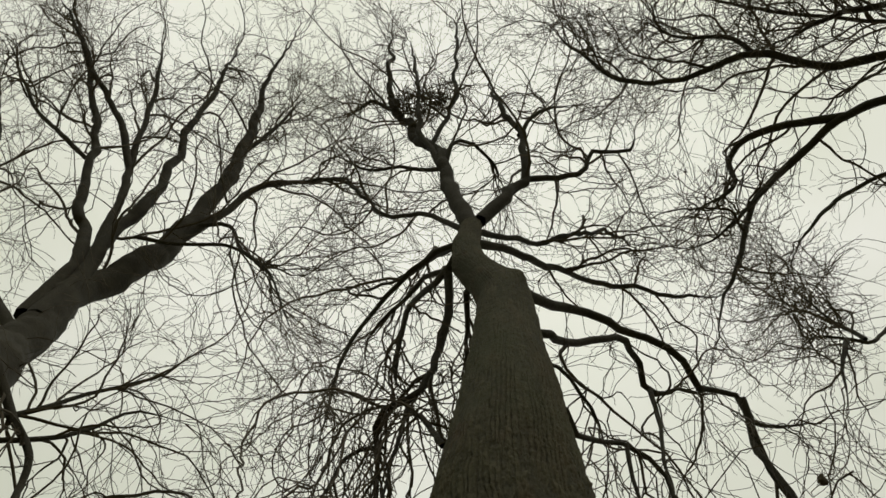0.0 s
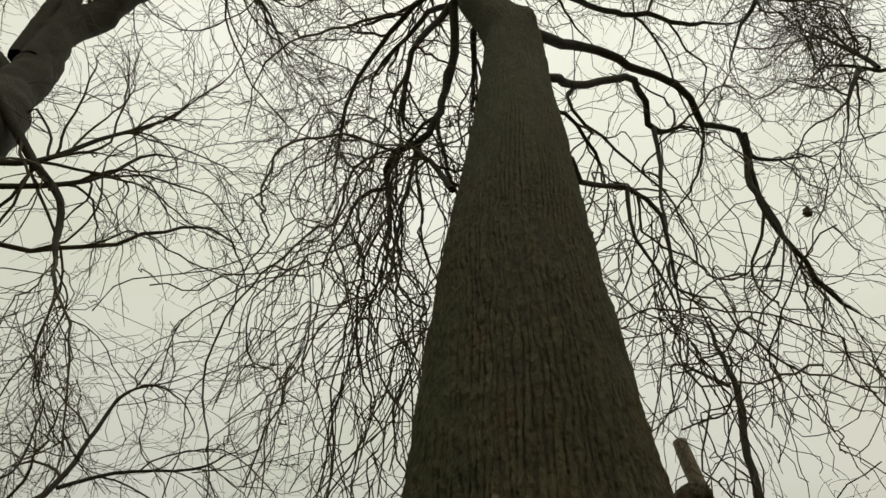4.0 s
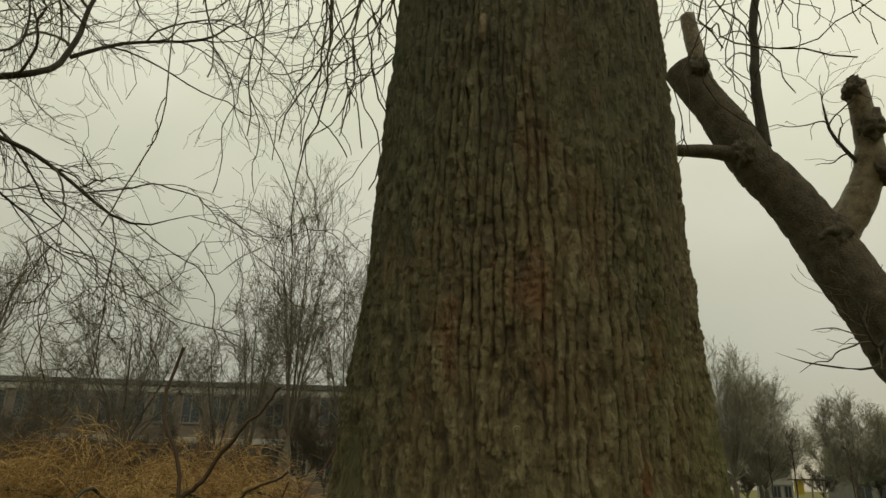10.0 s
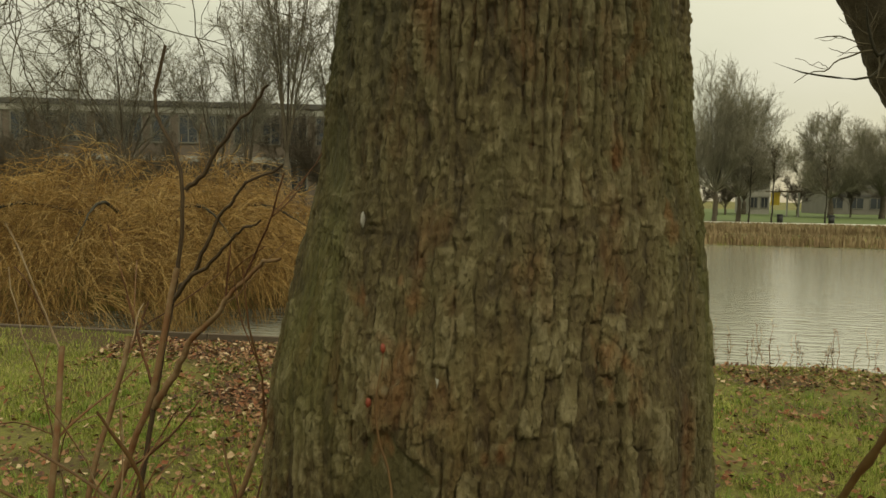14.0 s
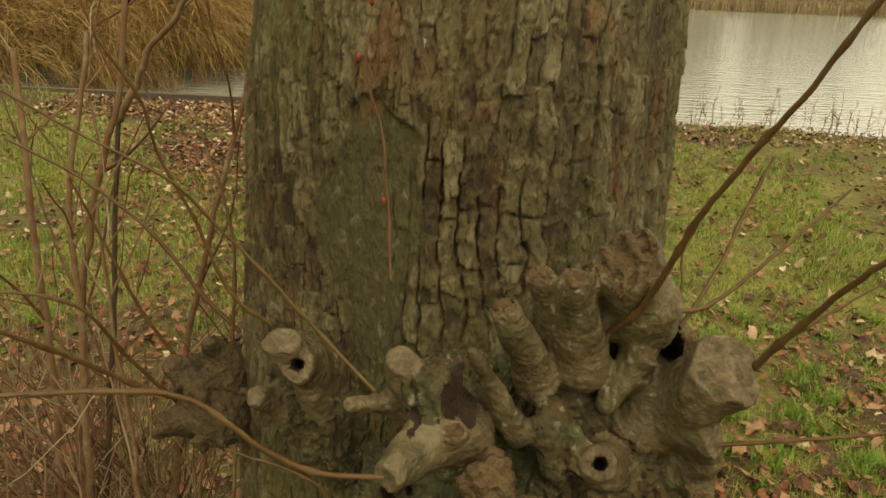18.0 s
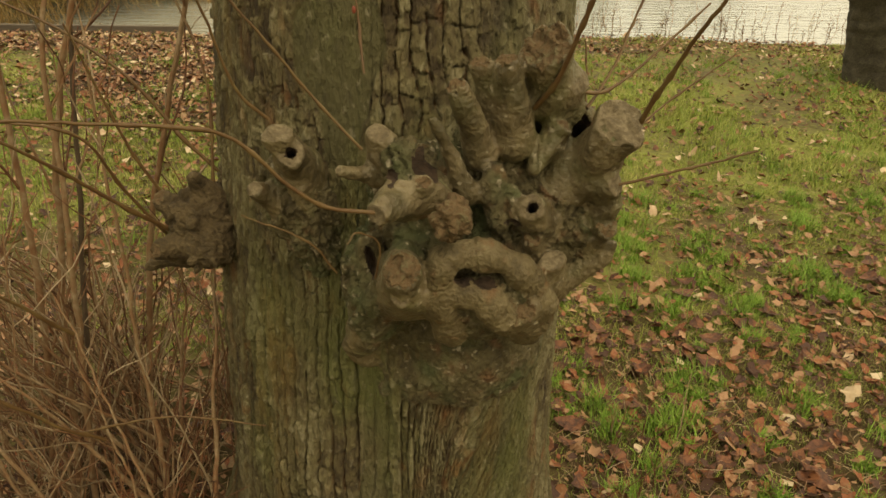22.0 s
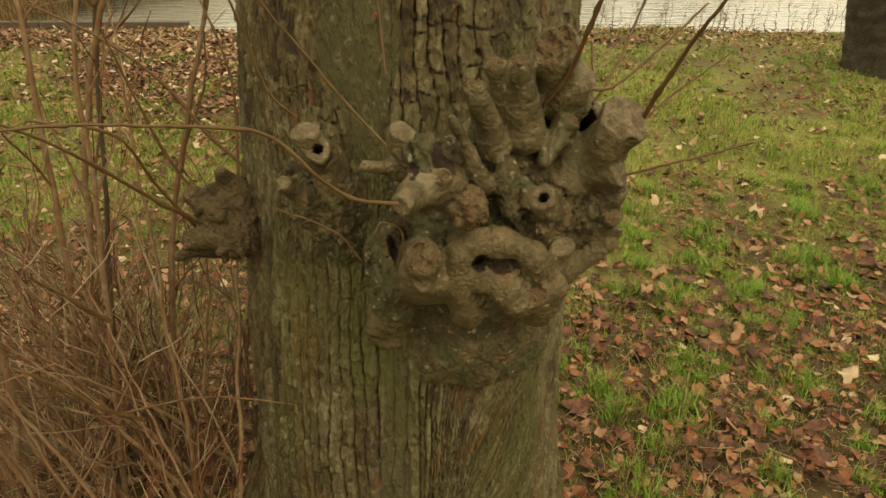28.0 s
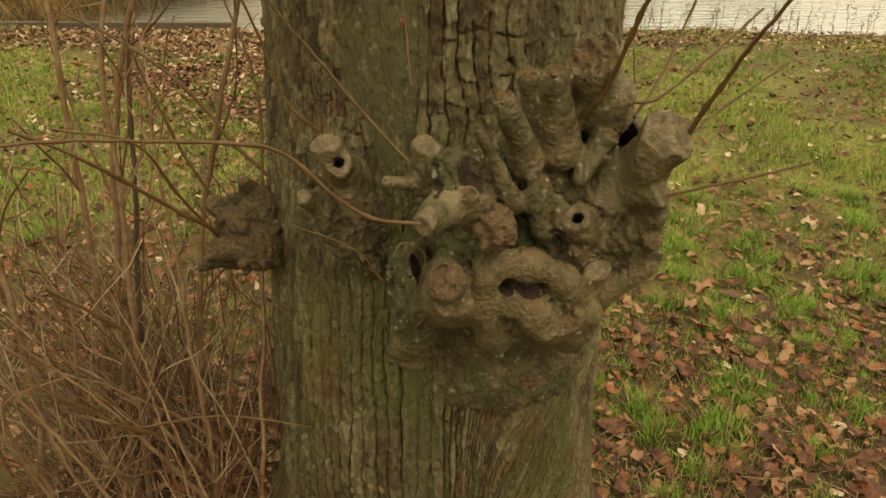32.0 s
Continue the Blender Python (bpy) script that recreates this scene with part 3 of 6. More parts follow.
def leaf_litter(count, chance, size, mat=LEAF):
    """Fallen leaves: curled blades of six triangles, flat on the ground where chance(x, y) allows."""
    x, y = rng.uniform(-4.5, 5, count), rng.uniform(-5, 7.7, count)
    ok = (rng.random(count) < chance(x, y)) & (y < shore(x) - 0.05) & (np.hypot(x - 0.08, y - 1.0) > 0.42)
    x, y = x[ok], y[ok]
    n = len(x)
    s = size * (0.3 + 1.0 * rng.random(n) ** 1.4)
    t = np.linspace(-1, 1, 5)
    wid = np.array([0.12, 0.42, 0.52, 0.34, 0.02])
    curl = rng.uniform(-0.3, 0.8, n)
    fold = rng.uniform(-0.3, 0.7, n)
    ang, tx, ty = rng.uniform(0, 2 * np.pi, n), rng.normal(0, 0.35, n), rng.normal(0, 0.35, n)
    local = np.zeros((n, 15, 3))
    for k in range(5):
        for e, sgn in enumerate((-1, 0, 1)):
            w = wid[k] * rng.uniform(0.5, 1.3, n)
            local[:, k * 3 + e, 0] = t[k] * 0.62 + rng.normal(0, 0.07, n)
            local[:, k * 3 + e, 1] = sgn * w
            local[:, k * 3 + e, 2] = curl * t[k] ** 2 * 0.4 + fold * abs(sgn) * w
    local *= s[:, None, None] * 0.5
    c, d = np.cos(ang)[:, None], np.sin(ang)[:, None]
    X = local[:, :, 0] * c - local[:, :, 1] * d
    Y = local[:, :, 0] * d + local[:, :, 1] * c
    Z = local[:, :, 2] + X * tx[:, None] + Y * ty[:, None]
    zz = ground_height(x, y) + rng.uniform(0.008, 0.032, n)
    v = np.stack([X + x[:, None], Y + y[:, None], Z + zz[:, None]], -1)
    quads = np.array([[k * 3 + e, k * 3 + e + 3, k * 3 + e + 4, k * 3 + e + 1] for k in range(4) for e in range(2)])
    f = (np.arange(n) * 15)[:, None, None] + quads[None]
    return fast_mesh("leaf_litter", v, f.reshape(-1, 4), mat)


litter = new("leaf_litter", leaf_litter(155000, litter_chance, 0.066))
tagged(litter, "curled brown and russet fallen leaves on the grass", "leaves", kind="stuff")


def bank_drift(x, y):
    """Where bleached leaves have drifted: along the bank and in a heap, and here and there over the lawn."""
    bank = np.exp(-((y - shore(x) + 0.6) / 0.5) ** 2) * np.where(x < 0.8, 1.0, 0.3)
    heap = np.exp(-((x + 1.5) ** 2 / 1.4 + (y - 5.7) ** 2 / 1.3))
    return np.clip(0.05 + 0.8 * heap + 0.7 * bank, 0, 1)


drift = new("leaf_drift", leaf_litter(60000, bank_drift, 0.075, BLEACHED))
tagged(drift, "bleached tan leaves drifted along the pond bank", "leaves", kind="stuff")


def lobed_leaf(at, size, turn, mat, label):
    """One large lobed leaf lying on the grass."""
    bm = bmesh.new()
    mid = bm.verts.new((0, 0, 0.012))
    rim = []
    for k in range(26):
        a = 2 * math.pi * k / 26
        r = size * 0.5 * (0.62 + 0.3 * abs(math.cos(2.5 * a)) + 0.08 * math.sin(5 * a + turn)) * (1 if k % 2 else 0.88)
        rim.append(bm.verts.new((r * math.cos(a) * 1.3, r * math.sin(a), 0.006 + 0.02 * math.sin(3 * a))))
    for k in range(26):
        bm.faces.new((mid, rim[k], rim[(k + 1) % 26]))
    me = bpy.data.meshes.new("fallen_leaf")
    for f in bm.faces:
        f.smooth = True
    bm.to_mesh(me)
    bm.free()
    me.materials.append(mat)
    ob = new("fallen_leaf", me)
    z = float(ground_height(np.array([at[0]]), np.array([at[1]]))[0])
    ob.matrix_world = pose(at[0], at[1], z + 0.03, 8, -6, turn)
    return tagged(ob, label, "leaf", "large fallen leaves")


lobed_leaf((1.64, 1.44), 0.08, 20, PALE_LEAF, "large pale tan oak-like leaf lying on grass")
lobed_leaf((1.96, 2.78), 0.085, 70, PALE_LEAF, "pale tan fallen leaf lying on grass")
lobed_leaf((1.12, 2.05), 0.07, 130, LEAF, "broad russet fallen leaf lying on grass")
lobed_leaf((1.22, 2.19), 0.075, 10, LEAF, "broad russet fallen leaf lying on grass")



def curled_leaf(seed):
    """A dry curled leaf with an uneven edge, its own mesh."""
    r = random.Random(seed)
    bm = bmesh.new()
    n, cols = 7, 5
    grid = []
    long_, wide, curl, fold = r.uniform(0.055, 0.09), r.uniform(0.034, 0.06), r.uniform(0.1, 0.8), r.uniform(-0.2, 0.5)
    for i in range(n):
        t = i / (n - 1)
        w = wide * 0.5 * (math.sin(math.pi * min(1, t * 1.04)) ** 0.7) * r.uniform(0.75, 1.15) + 0.001
        row = []
        for j in range(cols):
            e = j / (cols - 1) * 2 - 1
            row.append(bm.verts.new(((t - 0.5) * long_, e * w, curl * long_ * 0.5 * (2 * t - 1) ** 2 + fold * abs(e) * w + r.uniform(-0.002, 0.002))))
        grid.append(row)
    for i in range(n - 1):
        for j in range(cols - 1):
            bm.faces.new((grid[i][j], grid[i + 1][j], grid[i + 1][j + 1], grid[i][j + 1]))
    stalk = bmesh.ops.create_cone(bm, segments=5, radius1=0.0012, radius2=0.0008, depth=0.03, cap_ends=True, matrix=Matrix.Translation((-long_ * 0.5 - 0.012, 0, curl * long_ * 0.5)) @ Matrix.Rotation(radians(80), 4, "Y"))
    me = bpy.data.meshes.new("fallen_leaf")
    for f in bm.faces:
        f.smooth = True
    bm.to_mesh(me)
    bm.free()
    me.materials.append(LEAF)
    return me


LEAF_SHAPES = [curled_leaf(k) for k in range(16)]
for k in range(170):
    x, y = rng.uniform(0.55, 2.6), rng.uniform(0.35, 2.6)
    if rng.random() > 1.2 * litter_chance(np.array([x]), np.array([y]))[0]:
        continue
    leaf = new("fallen_leaf", LEAF_SHAPES[k % 16])
    z = float(ground_height(np.array([x]), np.array([y]))[0])
    leaf.matrix_world = pose(x, y, z + 0.028, rng.normal(0, 12), rng.normal(0, 12), rng.uniform(0, 360)) @ Matrix.Scale(rng.uniform(0.8, 1.25), 4)
    tagged(leaf, "dry curled russet-brown leaf lying on damp grass", "leaf", "fallen leaves by the willow")

# dry straws and bits of twig strewn among the leaves
sx, sy = rng.uniform(-1.6, 3.2, 16000), rng.uniform(0.2, 3.4, 16000)
lie = (rng.random(16000) < 0.15 + 0.85 * litter_chance(sx, sy)) & (np.hypot(sx - 0.08, sy - 1.0) > 0.46)
sx, sy = sx[lie], sy[lie]
sa, sl = rng.uniform(0, 2 * np.pi, len(sx)), 0.015 + 0.05 * rng.random(len(sx)) ** 2
sp = np.zeros((len(sx), 4, 3))
for k in range(4):
    q = (k / 3 - 0.5) * 2 * sl
    sp[:, k, 0], sp[:, k, 1] = sx + q * np.cos(sa) + rng.normal(0, 0.002, len(sx)), sy + q * np.sin(sa) + rng.normal(0, 0.002, len(sx))
    sp[:, k, 2] = ground_height(sp[:, k, 0], sp[:, k, 1]) + 0.008 + 0.02 * rng.random(len(sx))
straw = new("dry_straw", tube_mesh("dry_straw", [(sp, np.full(sp.shape[:2], 0.0011))], 3, STRAW))
tagged(straw, "dry straws and twig scraps strewn among leaves", "straw", kind="stuff")

# timber edging of the left bank
edging = thing("bank_edging", "weathered low timber edging along the pond bank", "edging", at=(-4.5, 7.85, 0))
for k in range(4):
    x = -8.6 + k * 1.62
    bm = bmesh.new()
    box(bm, x, 7.84, -0.34, x + 1.6, 7.89, 0.025)
    bmesh.ops.bevel(bm, geom=bm.edges[:], offset=0.008, segments=1, affect="EDGES")
    part("plank", bm, TIMBER, edging, smooth=False)
    bm = bmesh.new()
    bmesh.ops.create_cone(bm, segments=10, radius1=0.035, radius2=0.03, depth=0.6, cap_ends=True, matrix=Matrix.Translation((x + 0.1, 7.93, -0.28)))
    part("post", bm, TIMBER, edging)

# withered weeds on the bank
wx_ = rng.uniform(1.2, 6.5, 90)
weeds_base = np.stack([wx_, shore(wx_) - rng.uniform(0.1, 0.35, 90), np.full(90, -0.02)], 1)
stalk = weeds_base[:, None] + np.cumsum(np.concatenate([np.zeros((90, 1, 3)), np.array([0, 0, 0.06]) * rng.uniform(0.5, 1.4, (90, 1, 1)) + rng.normal(0, 0.012, (90, 6, 3))], 1), 1)
stalk_r = np.broadcast_to(np.linspace(0.004, 0.002, 7), (90, 7)).copy()
weed_side = grow(stalk, stalk_r, 7, 0.09, 4, 1.0, -0.05, 0.3, 0.6, 0.002, 0.3)
weeds = new("bank_weeds", tube_mesh("bank_weeds", [(stalk, stalk_r), weed_side], 3, STEM))
tagged(weeds, "withered brown weed stalks along the pond's edge", "weeds", kind="stuff")

# reeds on the far bank
rx, ry = rng.uniform(2, 42, 26000), 33.0 + rng.random(26000) ** 0.8 * 6
rx, ry = np.concatenate([rx, rng.uniform(2, 50, 20000)]), np.concatenate([ry, rng.uniform(38, 53, 20000)])
reeds = new("reeds", blades("reeds", rx, ry, np.where(ry < 37, -0.3, 0.02), np.where(ry < 38, rng.uniform(0.2, 0.62, 46000), rng.uniform(0.08, 0.25, 46000)), np.full(46000, 0.035), 0.35, REED))
tagged(reeds, "dry tan reeds and rough grass on the far bank", "reeds", kind="stuff")
rx, ry = rng.uniform(-30, -4, 9000), rng.uniform(20, 30, 9000)
rough = new("rough_grass", blades("rough_grass", rx, ry, np.zeros(9000), rng.uniform(0.3, 0.8, 9000), np.full(9000, 0.03), 0.5, REED))
tagged(rough, "rough straw-coloured grass under the bare trees", "grass", kind="stuff")

# ---- the big willow ----
AXIS = [(0.0, 0.08, 1.00, 0.43), (0.12, 0.08, 1.00, 0.40), (0.3, 0.08, 1.00, 0.378), (0.6, 0.08, 1.0, 0.362), (1.0, 0.085, 1.0, 0.345), (1.3, 0.086, 1.0, 0.322),
        (1.5, 0.09, 1.0, 0.308), (1.77, 0.109, 1.01, 0.267), (2.05, 0.115, 1.01, 0.241), (2.3, 0.115, 1.02, 0.229), (2.64, 0.12, 1.02, 0.208), (3.0, 0.122, 1.03, 0.192),
        (3.5, 0.147, 1.05, 0.166), (4.2, 0.185, 1.10, 0.136), (4.6, 0.20, 1.10, 0.122), (4.85, 0.15, 1.1, 0.108), (5.15, 0.06, 1.1, 0.10), (5.5, 0.04, 1.1, 0.088), (5.9, 0.075, 1.1, 0.075)]


def axis_at(z):
    a = np.array(AXIS)
    return [np.interp(z, a[:, 0], a[:, k]) for k in (1, 2, 3)]


willow = thing("willow_tree", "large old willow with furrowed bark, burl and cut stubs", "tree", at=(0.08, 1.0, 0))


def plates(u, z, wide, tall, warp, seed):
    """Upright lanes of bark broken across into plates: distance to a lane's edge and to a break (both 0 at the crack), and two numbers of each plate."""
    lane_u = u / wide + warp * (value_noise(u / (2.6 * wide), z / 0.17, seed) - 0.5) + 0.5 * warp * (value_noise(u / wide, z / 0.06, seed + 1) - 0.5) + 0.5 * (fbm(u * 85, z * 50, seed + 2, 4) - 0.47)
    lane = np.floor(lane_u)
    side = np.minimum(lane_u - lane, lane + 1 - lane_u) * wide
    size = tall * (0.55 + 1.1 * hash01(lane, lane * 0, seed + 3))
    row_z = z / size + 7 * hash01(lane, lane * 0, seed + 4) + 0.5 * (fbm(u * 30, z * 14, seed + 5, 3) - 0.44) / (size / 0.05)
    row = np.floor(row_z)
    end = np.minimum(row_z - row, row + 1 - row_z) * size
    return side, end, hash01(lane, row, seed + 6), hash01(lane, row, seed + 7), lane_u - lane - 0.5


def bark_height(u, z):
    """Relief of the bark, in metres, at u metres round the trunk and z up it, with each plate's tint, where the bark has gone and where rusty inner bark lies open."""
    slant = 0.42 * np.minimum(z - 0.92, 0) * smoothstep(u, 0.0, 0.12)
    uu = u - slant + 0.02 * (fbm(u * 6, z * 2.2, 3, 3) - 0.44)
    low, high = smoothstep(z, 1.0, 0.75), smoothstep(z, 1.6, 1.9)
    deep = (0.55 + 0.45 * smoothstep(u, -0.14, 0.02)) * (1 - low) * (1 - high) + 1.0 * low + 0.66 * high
    s1, e1, a1, b1, t1 = plates(uu, z, 0.0235, 0.075, 0.9, 101)
    s2, e2, a2, b2, t2 = [np.where(u < 0.03 + 0.05 * (z - 0.6), p, q) for p, q in zip(plates(uu, 0.45 * z, 0.023, 0.08, 0.7, 191), plates(uu, z, 0.0155, 0.12, 1.1, 131))]
    s3, e3, a3, b3, t3 = plates(uu, z, 0.0135, 0.075, 1.2, 161)
    mix = lambda p, q, r: p * (1 - low) * (1 - high) + q * low + r * high
    grain = fbm(u * 75, z * 45, 77, 4) - 0.47
    ragged = 0.0042 * (fbm(u * 150, z * 85, 33, 4) - 0.44)
    open_ = 0.35 + 0.65 * smoothstep(fbm(u * 13, z * 6, 35, 3), 0.34, 0.52)
    lip = lambda s, w, k: 1 - k * (1 - smoothstep(s + ragged, -0.0002, w))
    top1 = lip(s1, 0.0022, open_) * lip(e1, 0.0022, 0.6 * open_) * (0.66 + 0.5 * a1) + 0.25 * (b1 - 0.5) * t1
    top2 = lip(s2, 0.0036, 0.3 + 0.7 * open_) * lip(e2, 0.004, 0.4 * open_) * (0.6 + 0.5 * a2) + 0.4 * (b2 - 0.5) * t2
    top3 = lip(s3, 0.0034, 0.85 * open_) * lip(e3, 0.0036, 0.3 * open_) * (0.62 + 0.45 * a3) + 0.45 * (b3 - 0.5) * t3
    top = mix(top1, top2, top3)
    tint = mix(a1, a2, a3)
    flake, who = cells(uu / 0.009 + 3 + 0.8 * fbm(u * 60, z * 50, 51, 3), z / 0.021 + 5 + 0.8 * fbm(u * 60, z * 50, 53, 3), 57)
    wrinkle = np.abs(np.sin(math.pi * (z / 0.011 + 2.5 * fbm(u * 40, z * 18, 91, 3)))) * smoothstep(fbm(u * 11, z * 7, 93, 3), 0.46, 0.6)
    h = 0.0128 * deep * top + 0.0036 * smoothstep(flake, 0.0, 0.1) * who * top + (0.006 + 0.006 * high) * grain + 0.0022 * wrinkle * (0.4 + 0.6 * high) + 0.014 * (fbm(u * 5, z * 1.6, 87, 2) - 0.37)
    bare = smoothstep(-((u + 0.085) / 0.08) ** 2 - ((z - 1.34) / 0.19) ** 2 + 0.9 + 2.6 * (fbm(u * 20, z * 9, 97, 3) - 0.44), 0.0, 0.16)
    bare = np.maximum(bare, 0.9 * smoothstep(-((u + 0.03) / 0.04) ** 2 - ((z - 0.5) / 0.33) ** 2 + 0.8 + 2.4 * (fbm(u * 22, z * 6, 99, 3) - 0.44), 0.0, 0.3))
    bare = np.maximum(bare, 0.85 * smoothstep(fbm(u * 9 + 3, z * 5, 203, 3), 0.56, 0.62) * smoothstep(u, 0.12, -0.06) * smoothstep(z, 0.9, 1.1))
    h = h * (1 - 0.72 * bare) + 0.0012 * bare
    rusty = smoothstep(0.55 - top - 0.6 * (fbm(u * 16, z * 9, 211, 3) - 0.30), 0.0, 0.25)
    return h, 0.38 * tint + 0.3 * who + 0.5 * (grain + 0.3), bare, rusty


def willow_trunk():
    front = np.linspace(-1.4, 1.4, 640)
    back = np.linspace(1.4, 2 * math.pi - 1.4, 60)[1:-1]
    ang = np.concatenate([front, back])
    zs = np.concatenate([np.concatenate([np.arange(-0.06, 0.3, 0.01), np.arange(0.3, 2.2, 0.0030)]), np.arange(2.2, 3.2, 0.006), np.arange(3.2, 5.92, 0.016)])
    A, Z = np.meshgrid(ang, zs)
    cx, cy, r = axis_at(Z)
    u = A * np.minimum(r, 0.34)
    h, tint, bare, rusty = bark_height(u, Z)
    flare = smoothstep(Z, 0.45, 0.0) * 0.05 * np.cos(A * 5 + 1)
    lump = 0.02 * (fbm(u * 4 + 9, Z * 3, 61, 2) - 0.5)
    swell = 0.05 * np.exp(-((A - 0.35) / 0.45) ** 2 - ((Z - 1.02) / 0.28) ** 2) + 0.03 * np.exp(-((A - 0.75) / 0.2) ** 2 - ((Z - 4.66) / 0.1) ** 2)
    h = h * np.interp(Z, [0, 1.5, 2, 4, 6], [1, 1, 0.85, 0.6, 0.4])
    R = r - 0.0125 + h + flare + lump + swell
    x, y = cx + R * np.sin(A), cy - R * np.cos(A)
    verts = np.stack([x, y, Z], -1)
    n, m = A.shape
    i = np.arange(n * m).reshape(n, m)
    a, b = i[:-1], i[1:]
    quads = np.stack([a, np.roll(a, -1, 1), np.roll(b, -1, 1), b], -1).reshape(-1, 4)
    me = fast_mesh("trunk", verts, quads, BARK)
    # grows with height and to the left; darkens the trunk against the sky
    green = smoothstep(Z + 0.25 * np.clip(-A, -0.6, 0.7) + 0.9 * (fbm(u * 6, Z * 2.5, 41, 3) - 0.44), 1.65, 2.5)
    for key, val in (("plate", tint), ("bare", bare), ("rusty", rusty), ("algae_shade", green), ("pale_grey", smoothstep(Z + 0.25 * np.clip(A, -0.8, 0.8) + 0.5 * (fbm(u * 9, Z * 5, 43, 3) - 0.44), 1.3, 1.75))):
        at = me.attributes.new(key, "FLOAT", "POINT")
        at.data.foreach_set("value", val.astype(np.float32).ravel())
    return under(willow, "trunk", me, "deeply furrowed grey-brown bark with green algae, upper part darkened as shade")


willow_trunk()
BOUGHS = {}


def bough(tree, r0, r1, *points, sides=9, wave=0.5, n=None, blunt=False, mat=BRANCH):
    """A tapered limb of a tree along a few points, kinked a little."""
    if tree is willow and points[0][2] < 6.0:
        cx, cy, cr = axis_at(points[0][2])
        if math.hypot(points[0][0] - cx, points[0][1] - cy) < cr + 0.14:
            points = ((cx, cy, points[0][2] - 0.06), *points)
    length = sum((Vector(a) - Vector(b)).length for a, b in zip(points, points[1:]))
    n = n or max(10, int(length / 0.09))
    p = spline(points, n)
    fade = np.minimum(1, np.linspace(0, 4, n))[:, None]
    p = p + (wobble(n, min(0.05, 1.5 * wave * (r0 + r1)), 1) if tree is willow else wobble(n, min(0.04, 0.9 * wave * (r0 + r1)))) * fade
    r = r0 + (r1 - r0) * np.linspace(0, 1, n) ** 0.75
    tail = 1.0 if blunt else np.clip(np.linspace(1, 0, n) * 4, 0.15, 1)
    r = r * (1 + 0.12 * wobble(n, 1.0, 2)[:, 0]) * tail
    BOUGHS.setdefault(tree.name, []).append((p, r))
    if r0 > 0.028 and mat is BRANCH:
        k = max(n, int(length / 0.035))
        q = np.linspace(0, n - 1, k)
        fp = np.stack([np.interp(q, np.arange(n), p[:, e]) for e in range(3)], 1)
        fr = np.interp(q, np.arange(n), r)
        sides = 24 if r0 > 0.1 else 14
        v, f = ring_tubes(fp[None], fr[None], sides)
        v = v.reshape(k, sides, 3)
        a = np.arange(sides)[None] / sides + np.zeros((k, 1))
        along = (np.linspace(0, length, k)[:, None] + 5 * r0) + np.zeros((1, sides))
        cut = np.abs(np.sin(math.pi * (a * sides / 3 + 1.5 * value_noise(a * 9, along * 4, 3))))
        bumpy = 1 + 0.10 * (smoothstep(cut, 0.0, 0.7) - 0.6) + 0.14 * (fbm(a * 8, along * 7, 9, 3) - 0.44)
        v = fp[:, None] + (v - fp[:, None]) * bumpy[..., None]
        under(tree, "branch", fast_mesh("branch", v, f, mat))
    else:
        under(tree, "branch", tube_mesh("branch", [(p[None], r[None])], sides, mat))


def resampled(limbs, n=24):
    ps, rs = [], []
    for p, r in limbs:
        s = np.linspace(0, len(p) - 1, n)
        ps.append(np.stack([np.interp(s, np.arange(len(p)), p[:, k]) for k in range(3)], 1))
        rs.append(np.interp(s, np.arange(len(r)), r))
    return np.array(ps), np.array(rs)


bough(willow, 0.064, 0.016, (0.08, 1.11, 5.9), (-0.02, 1.01, 6.4), (-0.13, 0.89, 7.1), (-0.32, 0.77, 7.9), (-0.57, 0.57, 8.7), (-0.7, 0.19, 10.0), (-0.68, -0.49, 11.5))
bough(willow, 0.042, 0.017, (0.13, 1.09, 6.0), (0.34, 1.03, 6.4), (0.46, 0.99, 6.7), (0.5, 0.77, 7.3), (0.38, 0.59, 8.0), (0.37, 0.33, 8.8))
bough(willow, 0.026, 0.01, (0.46, 1.0, 6.7), (0.78, 1.04, 6.9), (0.94, 1.04, 7.0), (1.04, 0.95, 7.2), (1.34, 0.98, 7.3), (1.5, 0.81, 7.6))
bough(willow, 0.022, 0.007, (0.5, 0.77, 7.3), (0.72, 0.65, 7.6), (1.08, 0.64, 7.8))
bough(willow, 0.026, 0.013, (-0.13, 0.89, 7.1), (-0.28, 0.68, 7.8), (-0.33, 0.4, 8.6), (-0.43, -0.15, 10.0))
bough(willow, 0.028, 0.012, (-0.57, 0.57, 8.7), (-0.84, 0.49, 9.0), (-1.14, 0.6, 9.2))
bough(willow, 0.021, 0.009, (-0.1, 0.92, 7.0), (0.0, 0.76, 7.3), (0.19, 0.86, 7.3), (0.3, 0.99, 7.2), (0.3, 1.13, 7.0))
bough(willow, 0.023, 0.015, (-0.21, 0.82, 7.5), (-0.01, 0.54, 8.5), (0.06, 0.09, 9.6), (0.17, -0.37, 11.0))
bough(willow, 0.019, 0.007, (-0.14, 0.91, 7.0), (-0.49, 0.92, 7.3), (-0.77, 0.91, 7.4), (-1.05, 0.75, 7.8))
bough(willow, 0.022, 0.011, (0.11, 1.12, 5.85), (0.49, 1.38, 6.41), (0.89, 1.53, 6.95), (1.14, 1.66, 7.37), (1.44, 1.92, 7.8), (1.54, 2.16, 8.07))
bough(willow, 0.028, 0.013, (0.09, 1.15, 5.75), (0.4, 1.38, 6.13), (0.6, 1.62, 6.46), (0.89, 1.81, 6.78), (1.36, 2.07, 7.11), (1.77, 2.24, 7.3), (2.35, 2.43, 7.62))
